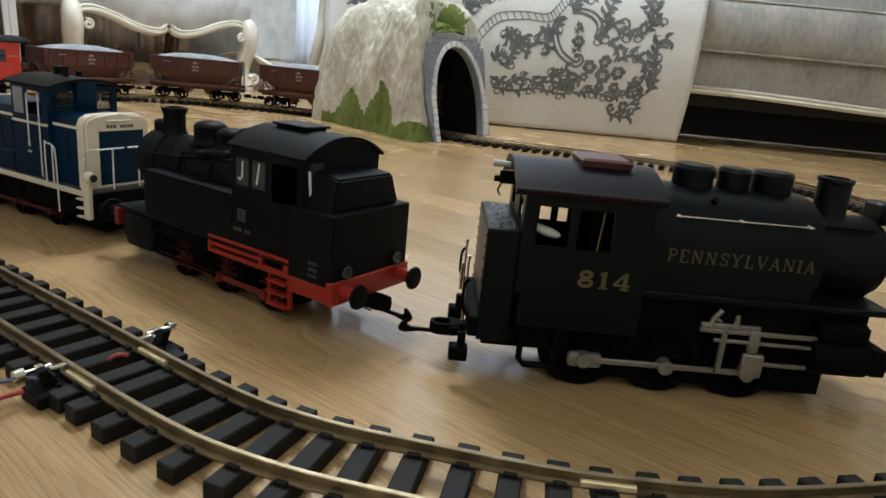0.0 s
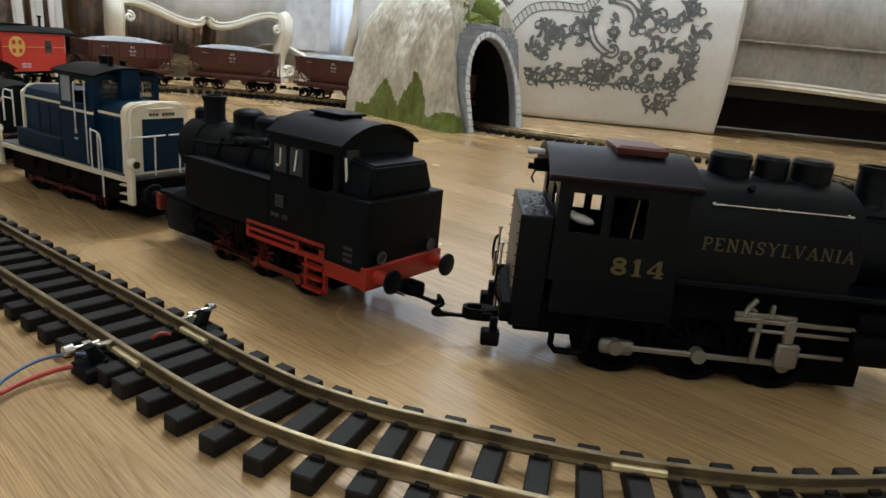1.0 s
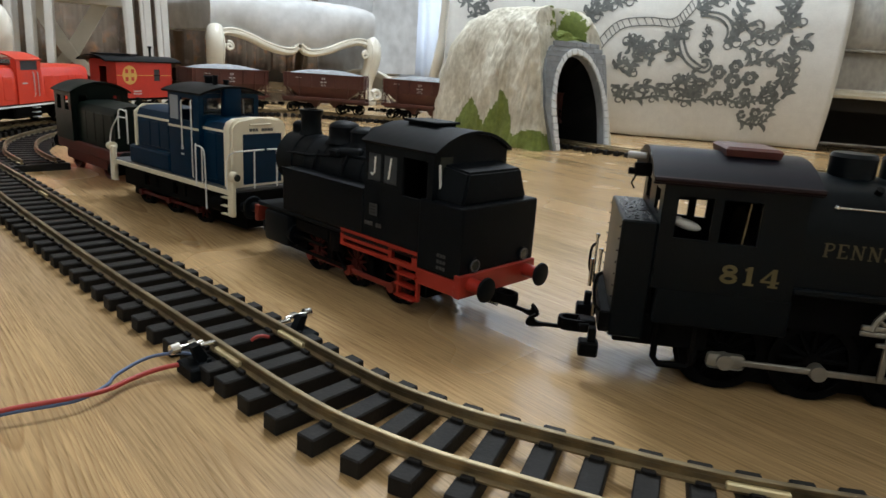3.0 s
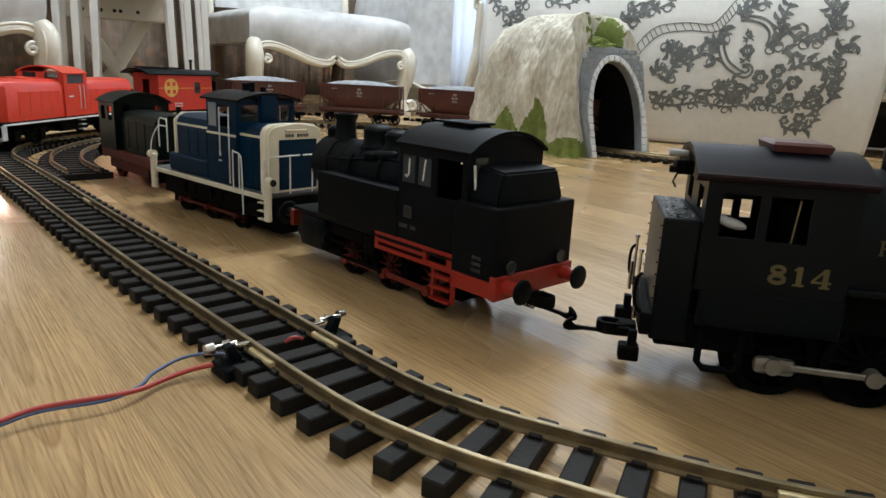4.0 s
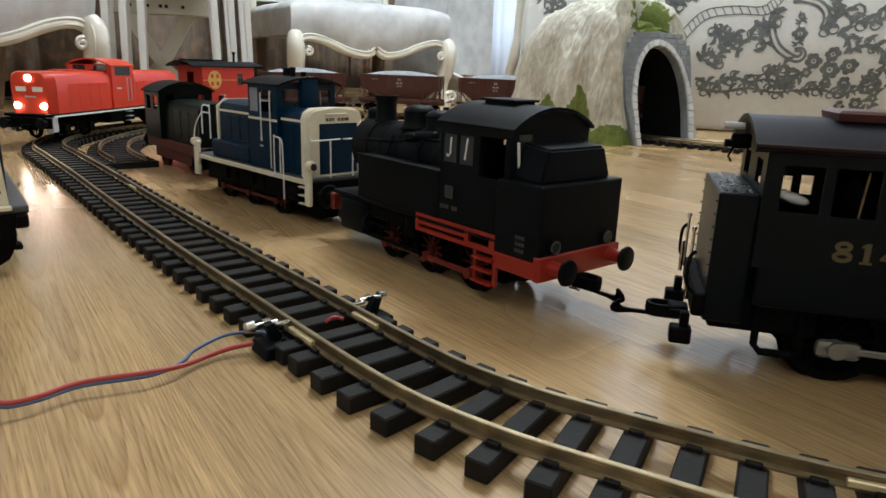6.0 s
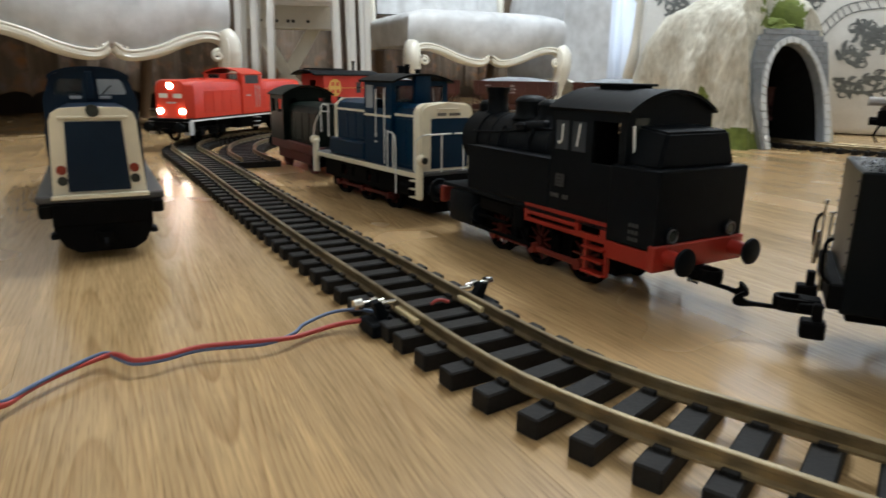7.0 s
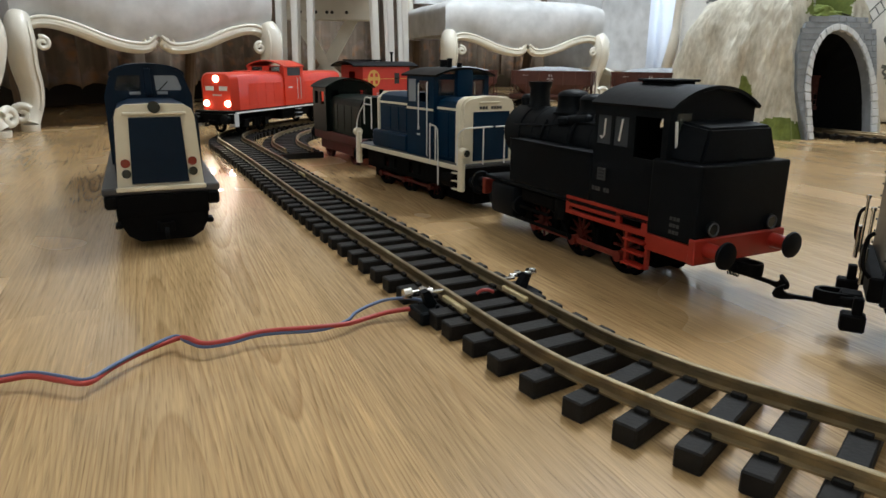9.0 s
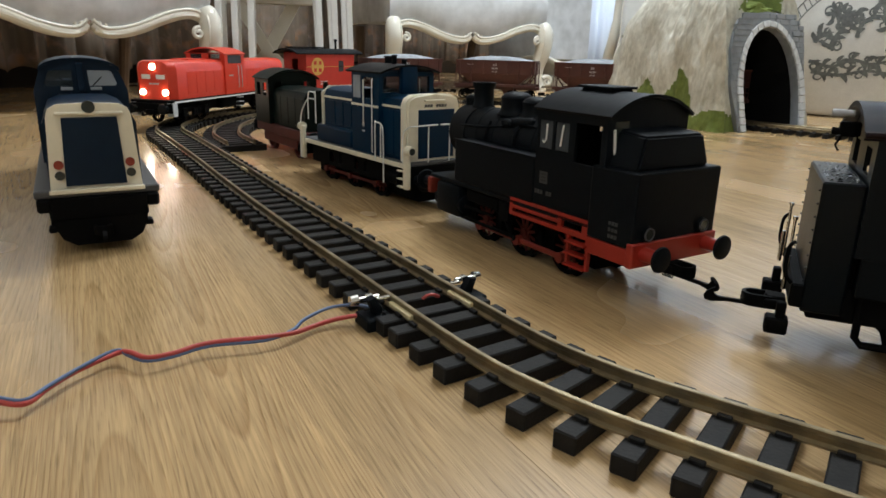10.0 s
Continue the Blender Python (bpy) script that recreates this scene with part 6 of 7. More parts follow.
def build_hopper(m):
    lo = thing("ore_hopper_wagon", m, "oxide brown model hopper wagon heaped with pale gravel on track", "model wagon", "hopper wagons of the train")
    L, W = 0.272, 0.0430
    x1, x0 = -.018, -L + .018
    bm = bmesh.new()
    # flared body: upright upper band, sloping lower sides and ends
    def ring(a, b, w, z):
        return [(a, -w, z), (b, -w, z), (b, w, z), (a, w, z)]
    loft(bm, [ring(x0 + .060, x1 - .060, .026, .036), ring(x0 + .012, x1 - .012, W - .002, .074), ring(x0, x1, W - .001, .076), ring(x0, x1, W, .1130), ring(x0 + .003, x1 - .003, W - .003, .1130), ring(x0 + .004, x1 - .004, W - .003, .1040)], True, True)
    bd = part("body", bm, M_HOPPER, lo, "oxide brown hopper body")
    part("top_rim", panel_rim(x0 - .002, x1 + .002, W + .0018, .1105, .1150, .005), M_HOPPER, bd, "brown top rim")
    # load
    bm = bmesh.new()
    n, k = 30, 12
    rows = [[bm.verts.new((x0 + .004 + (x1 - x0 - .008) * i / n, -W + .003 + (2 * W - .006) * j / k,
                           .1100 + .0170 * (math.sin(math.pi * i / n) ** .55) * (math.sin(math.pi * j / k) ** .6) + .0018 * noise.noise(Vector((i * .9, j * .9, L))))) for j in range(k + 1)] for i in range(n + 1)]
    for i in range(n):
        for j in range(k):
            bm.faces.new((rows[i][j], rows[i + 1][j], rows[i + 1][j + 1], rows[i][j + 1]))
    part("gravel_load", bm, M_LOAD, lo, "heaped pale grey gravel")
    part("centre_sill", cube(-L + .006, -.006, -.010, .010, .030, .040, .001), M_HOPPER, lo)
    for s in (-1, 1):
        y = s * (W - .0005)
        part("side_sill", cube(-L + .012, -.012, *sorted((s * (W - .006), s * W)), .038, .0465, .0008), M_HOPPER, lo)
        for q in range(7):
            x = x0 + .010 + q * (x1 - x0 - .020) / 6
            part("side_post", cube(x - .0016, x + .0016, *sorted((s * (W - .001), s * (W + .0016))), .0465 if q in (0, 1, 5, 6) else .074, .112, .0004), M_HOPPER, bd)
        bars("side_lettering", [(-L / 2 - .004, -L / 2 + .005, *sorted((y + s * .0008, y + s * .0014)), .0985, .1050), (-L / 2 - .009, -L / 2 + .010, *sorted((y + s * .0008, y + s * .0014)), .0905, .0935),
                                (-L / 2 - .003, -L / 2 + .004, *sorted((y + s * .0008, y + s * .0014)), .0860, .0880), (-L / 2 - .007, -L / 2 + .008, *sorted((y + s * .0008, y + s * .0014)), .0810, .0830)], M_GREY, bd, "small white lettering")
        bars("data_mark", [(x1 - .052, x1 - .034, *sorted((y + s * .0008, y + s * .0014)), .1010, .1025)], M_GREY, bd)
        for xe in (x0, x1):
            d = 1 if xe == x0 else -1
            handrail("end_ladder", [[(xe - d * .004, s * .038, .040), (xe - d * .004, s * .038, .110)], [(xe - d * .004, s * .026, .040), (xe - d * .004, s * .026, .110)]] +
                     [[(xe - d * .004, s * .026, z), (xe - d * .004, s * .038, z)] for z in (.050, .062, .074, .086, .098)], .0008, M_HOPPER, lo, "brown end ladder")
            bm = bmesh.new()
            tube(bm, [(xe + d * .002, s * .030, .076), (xe + d * .030, s * .030, .040)], .0022, 6, (0, 1, 0))
            part("end_strut", bm, M_HOPPER, lo)
        bm = bmesh.new()
        for xx in (-L / 2 - .035, -L / 2 + .035):
            loft(bm, [[(xx - .024, s * .004, .040), (xx + .024, s * .004, .040), (xx + .024, s * .026, .040), (xx - .024, s * .026, .040)],
                      [(xx - .010, s * .006, .018), (xx + .010, s * .006, .018), (xx + .010, s * .018, .018), (xx - .010, s * .018, .018)]])
        part("discharge_chute", bm, M_HOPPER, lo, "brown discharge chute")
        part("brake_plate", cube(-L / 2 - .012, -L / 2 + .004, *sorted((s * .030, s * .034)), .028, .031), M_GREY, lo, "pale small plate")
    bogie(lo, -.062)
    bogie(lo, -L + .062)
    hook_coupler(lo, -.008, .021, 1, .034)
    hook_coupler(lo, -L + .008, .021, -1, .034)
    return lo


def panel_rim(x0, x1, w, z0, z1, t):
    bm = bmesh.new()
    box(bm, x0, x1, -w, -w + t, z0, z1)
    box(bm, x0, x1, w - t, w, z0, z1)
    box(bm, x0, x0 + t, -w + t, w - t, z0, z1)
    box(bm, x1 - t, x1, -w + t, w - t, z0, z1)
    return bm


S_CAB = S_LEAD - 0.468 - 0.042
build_caboose(on_rails(S_CAB, 0.245, 0.055))
S_HOP = S_CAB - 0.245 - 0.034
first_hopper = build_hopper(on_rails(S_HOP, 0.272, 0.062))
for k in (1, 2, 3):
    copy_thing(first_hopper, on_rails(S_HOP - k * 0.312, 0.272, 0.062))

# ---- terminals, joiners and wires ----
for x, y, side, inner in ((-0.190, 0.492, -1, -1), (-0.190, 0.492, 1, -1), (0.083, 0.418, 1, -1), (-0.62, 0.77, -1, 1), (-0.62, 0.77, 1, -1)):
    rail_joiner(x, y, side, inner)


def terminal(x, y, side):
    """A black clip with a nickel screw, clamped on the outside of one rail."""
    p, a = near_line(x, y)
    t = thing("track_terminal", Matrix.Translation(p) @ Matrix.Rotation(a + (0 if side > 0 else math.pi), 4, "Z"), "black plastic rail terminal with a shiny nickel screw", "terminal", "rail terminals")
    y0, q = GAUGE + .004, side
    bm = bmesh.new()
    box(bm, *sorted((-.007 * q, .0125 * q)), y0 + .0005, y0 + .0195, 0.0005, .0085, .001)
    prism(bm, [(y0 + .0035, .0080), (y0 + .0110, .0080), (y0 + .0150, .0185), (y0 + .0105, .0195)], *sorted((-.0010 * q, .0048 * q)))
    rod(bm, (.0085 * q, y0 + .0065, .0080), (.0085 * q, y0 + .0065, .0112), .0016, .0012, 8)
    part("clip", bm, M_BLACK, t, "black plastic clip")
    bm = bmesh.new()
    rod(bm, (-.0045 * q, y0 + .004, .0165), (-.0045 * q, y0 + .0190, .0165), .0014, None, 10)
    rod(bm, (-.0045 * q, y0 + .0185, .0165), (-.0045 * q, y0 + .0235, .0165), .0036, .0030, 14)
    part("screw", bm, M_STEEL, t, "knurled nickel screw", 40)
    bm = bmesh.new()
    box(bm, *sorted((-.0065 * q, -.0025 * q)), y0 + .008, y0 + .0125, .0150, .0190, .0006)
    box(bm, *sorted((-.0035 * q, -.0005 * q)), y0 - .004, y0 + .006, .0150, .0168, .0004)
    part("spring_plate", bm, M_STEEL, t, "thin metal plate")
    return t


terminal(-0.1982, 0.504, -1)
terminal(-0.2010, 0.5055, 1)
bm = bmesh.new()
tube(bm, smooth_line([(-.1995, .5110, .0090), (-.1970, .5130, .0112), (-.1945, .5155, .0115), (-.1915, .5190, .0095)], 6), .0011, 8)
tagged(part("link_wire", bm, M_WIRE_RED, None, "", 40), "short red wire arched over a sleeper between the rails", "wire")


def floor_wire(name, pts, material, label, r):
    bm = bmesh.new()
    tube(bm, smooth_line(pts, 8), r, 8)
    tagged(part(name, bm, material, None, "", 50), label, "wire", "feeder wires")


floor_wire("feeder_wire", [(-0.2165, 0.4805, 0.0095), (-0.2290, 0.4762, 0.0108), (-0.2405, 0.4650, 0.0105), (-0.2445, 0.4450, 0.0090), (-0.2437, 0.4342, 0.0070), (-0.2486, 0.4167, 0.0061), (-0.2706, 0.3947, 0.0061), (-0.2776, 0.3758, 0.0061), (-0.2858, 0.3656, 0.0061), (-0.2989, 0.3655, 0.0061), (-0.3075, 0.3641, 0.0075), (-0.3055, 0.3411, 0.0075), (-0.3015, 0.3231, 0.0075), (-0.2984, 0.3092, 0.0075), (-0.3111, 0.3045, 0.0075), (-0.3273, 0.2994, 0.0075), (-0.3354, 0.2883, 0.0075), (-0.3654, 0.2503, 0.0042), (-0.4104, 0.1703, 0.0042), (-0.5004, 0.0203, 0.0042)],
           M_WIRE_BLUE, "thin blue wire running from the rail terminal over the floor", .00105)
floor_wire("feeder_wire", [(-0.2140, 0.4745, 0.0070), (-0.2245, 0.4715, 0.0062), (-0.2345, 0.4620, 0.0050), (-0.2410, 0.4490, 0.0040), (-0.2423, 0.4338, 0.0055), (-0.2494, 0.4173, 0.0075), (-0.2714, 0.3953, 0.0075), (-0.2784, 0.3762, 0.0075), (-0.2862, 0.3664, 0.0075), (-0.2991, 0.3665, 0.0075), (-0.3065, 0.3639, 0.0061), (-0.3065, 0.3409, 0.0061), (-0.3025, 0.3229, 0.0061), (-0.2976, 0.3088, 0.0061), (-0.3109, 0.3035, 0.0061), (-0.3267, 0.2986, 0.0061), (-0.3346, 0.2877, 0.0061), (-0.3646, 0.2497, 0.0028), (-0.4096, 0.1697, 0.0028), (-0.4996, 0.0197, 0.0028)],
           M_WIRE_RED, "thin red wire running from the rail terminal over the floor", .0015)


# ---- furniture and curtains round the track ----
M_LEG = mat("brown_wooden_leg", (0.13, 0.08, 0.045), 0.5, 0, 0.2, 40)
M_TRESTLE = mat("beige_trestle_board", (0.60, 0.56, 0.47), 0.6, 0, 0.12, 20)
# flat black for shade under the sofa and in holes, and for bench feet
M_SHADOWGAP = mat("black_shade_and_feet", (0.02, 0.018, 0.016), 0.95)


def spiral(cx, cz, r, a0, turns, y=0.0, n=22, shrink=0.22, flip=1):
    out = []
    for i in range(n + 1):
        f = i / n
        q = r * (1 - f * (1 - shrink))
        a = a0 + flip * f * turns * 2 * math.pi
        out.append((cx + q * math.cos(a), y, cz + q * math.sin(a)))
    return out


def build_chair(m, scale, label):
    """A baroque armchair: cabriole legs with scrolled feet, a carved apron, a padded seat and a channelled back."""
    ch = thing("baroque_armchair", m @ Matrix.Scale(scale, 4), label, "chair", "baroque armchairs")
    rail = smooth_line([(-.285, 0, .226), (-.262, 0, .238), (-.225, 0, .238), (-.175, 0, .224), (-.12, 0, .202), (-.07, 0, .189), (-.03, 0, .188), (-.006, 0, .205)], 7)
    for s in (-1, 1):
        # apron half with its bead and scroll
        line = [Vector((-s * p.x, p.y, p.z)) for p in rail]
        n = len(line)
        ap = part("apron", tube(bmesh.new(), line, [.0135 + .004 * math.sin(math.pi * i / (n - 1)) for i in range(n)], 10, (0, 1, 0), 0.9), M_CREAM, ch, "carved cream apron", 50)
        bm = tube(bmesh.new(), [Vector((p.x, p.y - .012, p.z + .010)) for p in line], .0045, 8, (0, 1, 0))
        tube(bm, [Vector((p.x, p.y - .013, p.z - .004)) for p in line[:-6]], .0035, 8, (0, 1, 0))
        part("apron_bead", bm, M_CREAM, ap, "", 50)
        sp = [Vector((s * (.020 + x), yy, z)) for x, yy, z in spiral(0, .207, .018, -2.2, 1.4, -.006, flip=1)]
        bm = tube(bmesh.new(), sp, [.0075 - .003 * i / len(sp) for i in range(len(sp))], 8, (0, 1, 0))
        bmesh.ops.create_uvsphere(bm, u_segments=12, v_segments=8, radius=.0070, matrix=Matrix.Translation((s * .020, -.008, .207)))
        part("apron_scroll", bm, M_CREAM, ap, "carved scroll", 50)
        # front leg
        lg = smooth_line([(s * .292, 0, .252), (s * .299, -.012, .226), (s * .298, -.016, .192), (s * .296, -.006, .145), (s * .288, .006, .10), (s * .288, .010, .062), (s * .296, .004, .032), (s * .302, -.004, .0135)], 6)
        rr = [.022, .028, .031, .0315, .031, .0295, .028, .026, .024, .0220, .0205, .0200]
        n = len(lg)
        radii = [rr[min(int(i / (n - 1) * (len(rr) - 1)), len(rr) - 2)] * (1 - (i / (n - 1) * (len(rr) - 1)) % 1) + rr[min(int(i / (n - 1) * (len(rr) - 1)) + 1, len(rr) - 1)] * ((i / (n - 1) * (len(rr) - 1)) % 1) for i in range(n)]
        leg = part("front_leg", tube(bmesh.new(), lg, radii, 14, (0, 1, 0), 0.95), M_CREAM, ch, "cream cabriole leg", 60)
        bm = tube(bmesh.new(), [Vector((s * x, y, z)) for x, y, z in spiral(.258, .192, .015, 1.2, 1.3, -.026)], .0055, 8, (0, 1, 0))
        part("knee_scroll", bm, M_CREAM, leg, "", 50)
        bm = tube(bmesh.new(), [Vector((s * x, y, z)) for x, y, z in spiral(.318, .038, .021, 2.6, -1.3, -.014)], [.0095 - .0035 * i / 22 for i in range(23)], 8, (0, 1, 0))
        part("foot_scroll", bm, M_CREAM, leg, "scrolled cream foot", 50)
        bm = loft(bmesh.new(), [[(s * .302 + q * math.cos(a), -.004 + q * math.sin(a), z) for a in (2 * math.pi * k / 14 for k in range(14))] for z, q in ((0, .019), (.006, .020), (.014, .0205))])
        part("foot_pad", bm, M_CREAM, leg, "", 50)
        bm = tube(bmesh.new(), [Vector((p.x - s * radii[i] * .55, p.y - radii[i] * .82, p.z)) for i, p in enumerate(lg)][4:34], .0035, 6, (0, 1, 0))
        part("leg_bead", bm, M_CREAM, leg, "", 50)
        bm = rod(bmesh.new(), (s * .24, .50, 0), (s * .255, .46, .24), .014, .020, 10)
        part("rear_leg", bm, M_LEG, ch, "plain brown rear leg")
        # back post and arm
        post = smooth_line([(s * .285, .46, .24), (s * .285, .47, .42), (s * .295, .50, .62), (s * .270, .54, .86)], 6)
        part("back_post", tube(bmesh.new(), post, .017, 10, (0, 1, 0)), M_CREAM, ch, "cream back post", 50)
    # seat: padded box whose front hem follows the apron
    def low(x):
        ax = min(abs(x), .285)
        best = min(rail, key=lambda p: abs(-p.x - ax))
        return best.z + .010
    bm = bmesh.new()
    rings = []
    nx = 26
    for k in range(11):
        f = k / 10
        ring = []
        bul = .020 * math.sin(math.pi * min(f * 1.05, 1)) ** .7
        edge = 1 - .22 * max(0, (f - .72) / .28) ** 2
        for i in range(nx + 1):
            x = (-.305 + .61 * i / nx)
            ring.append(Vector((x * edge * (1 + bul * .8), .012 - bul - .020 * (1 - (x / .305) ** 2) + (.030 * max(0, (f - .72) / .28) ** 2), low(x) + (.372 - low(x)) * (1 - (1 - f) ** 1.15) + .0015 * noise.noise(Vector((x * 22, f * 7, scale))))))
        for i in range(1, 12):
            ring.append(Vector((.305 * edge * (1 + bul * .8), .012 + .43 * i / 12, .245 + (.372 - .245) * f)))
        for i in range(nx + 1):
            x = .305 - .61 * i / nx
            ring.append(Vector((x * edge, .445, .245 + (.372 - .245) * f)))
        for i in range(1, 12):
            ring.append(Vector((-.305 * edge * (1 + bul * .8), .445 - .43 * i / 12, .245 + (.372 - .245) * f)))
        rings.append(ring)
    loft(bm, rings)
    part("seat", bm, M_VELVET, ch, "padded pale grey velvet seat", 60)
    bm = bmesh.new()
    rings = []
    nb = 48
    for k in range(9):
        z = .385 + .66 * k / 8
        y = .455 + .09 * k / 8
        rings.append([Vector((-.265 + .53 * i / nb, y - .012 * abs(math.sin(math.pi * 6 * i / nb)) - .004, z)) for i in range(nb + 1)] + [Vector((.265 - .53 * i / nb, y + .03, z)) for i in range(nb + 1)])
    loft(bm, rings)
    part("backrest", bm, M_VELVET, ch, "channelled pale grey backrest", 60)
    return ch


FACE1 = math.degrees(math.atan2(1.498 - 0.947, -1.364 + 1.55))
build_chair(pose(-1.457, 1.222, 0, 0, 0, FACE1), 0.96, "cream baroque armchair with a pale silvery velvet seat")
build_chair(pose(-1.3542, 0.5720, 0, 0, 0, 112.0), 0.96, "cream baroque armchair with a pale grey seat by the curtain")
build_chair(pose(-1.113, 2.575, 0, 0, 0, 52.0) @ Matrix.Diagonal((1.06, 1.06, 1.0, 1)), 1.014, "wider cream baroque armchair with a pale grey seat")


def build_sofa():
    so = thing("sofa", pose(0, 2.45, 0), "pale grey brocade sofa with a carved cream front rail", "sofa")
    X0, X1 = -0.25, 2.30
    # cream rail with a shallow serpentine lower edge
    bm = bmesh.new()
    n = 60
    rings = []
    for i in range(n + 1):
        x = X0 + (X1 - X0) * i / n
        lo_ = .150 + .010 * math.cos((x - .75) * 4.2)
        rings.append([(x, 0.0, lo_ + .026), (x, -.012, lo_ + .026), (x, -.020, lo_ + .020), (x, -.017, lo_ + .014), (x, -.024, lo_ + .008), (x, -.018, lo_), (x, .010, lo_ - .002), (x, .03, lo_ + .02)])
    loft(bm, rings)
    part("front_rail", bm, M_CREAM, so, "moulded cream front rail", 40)
    # lower upholstered band and cushion
    def pad(z0, z1, y, bulge, seed):
        bm = bmesh.new()
        rings = []
        for i in range(91):
            x = X0 + (X1 - X0) * i / 90
            ring = []
            for k in range(13):
                f = k / 12
                ring.append(Vector((x, y - bulge * math.sin(math.pi * f) ** .6 + .0022 * noise.noise(Vector((x * 26, f * 1.2, seed))), z0 + (z1 - z0) * f)))
            ring += [Vector((x, y + .5, z1)), Vector((x, y + .5, z0))]
            rings.append(ring)
        return loft(bm, rings)
    part("seat_base", pad(.168, .292, -.004, .010, 3), M_SILK, so, "grey brocade seat front", 60)
    part("seat_cushion", pad(.294, .452, -.030, .020, 9), M_SILK, so, "grey brocade cushion with pulled threads", 60)
    bm = tube(bmesh.new(), [(X0 + (X1 - X0) * i / 40, -.034, .296) for i in range(41)], .0045, 8)
    part("piping", bm, M_SILK, so, "pale corded piping", 50)
    bm = tube(bmesh.new(), [(X0 + (X1 - X0) * i / 40, -.032, .452) for i in range(41)], .0040, 8)
    part("piping", bm, M_SILK, so, "pale corded piping", 50)
    part("back", cube(X0, X1, .45, .66, .17, .86, .03, 3), M_SILK, so, "upholstered sofa back", 60)
    # the shade under the sofa is put in as two black pieces
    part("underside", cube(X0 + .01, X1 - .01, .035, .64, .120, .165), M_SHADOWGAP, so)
    part("shade_sheet", cube(X0 + .01, X1 - .01, .30, .31, .004, .119), M_SHADOWGAP, so, "black sheet for the shade under the sofa")
    for x in (X0 + .06, X1 - .06):
        for y in (.04, .58):
            bm = loft(bmesh.new(), [[(x + q * math.cos(a), y + q * math.sin(a), z) for a in (2 * math.pi * k / 12 for k in range(12))] for z, q in ((0, .018), (.03, .026), (.09, .020), (.125, .034))])
            part("leg", bm, M_CREAM, so, "turned cream leg", 50)
    return so


build_sofa()

# cloth hanging over the sofa, printed with grey scrollwork
CL_X0, CL_X1, CL_TOP = -0.50, 0.662, 0.76


def cloth_at(u, v, off=0.0):
    """A place on the hanging cloth: u across from its west edge, v up from the floor."""
    x = CL_X0 + u
    a = x + .36
    fold = .010 * math.sin(a * 9 + 1.3 * v * 3) + .006 * math.sin(a * 23 + v * 9)
    y = 2.347 + fold * (1 - .5 * v) + .055 * max(0, (.27 - v) / .27) ** 1.6 + .085 * max(0, (v - .36) / .24) ** 1.5 + .10 * (v - .18)
    if v < .004:
        v = .004
    lean = max(0.0, (x + .36) / 1.035) ** 6 * .05 * (v - .15)
    return Vector((x + lean, y - off, v))


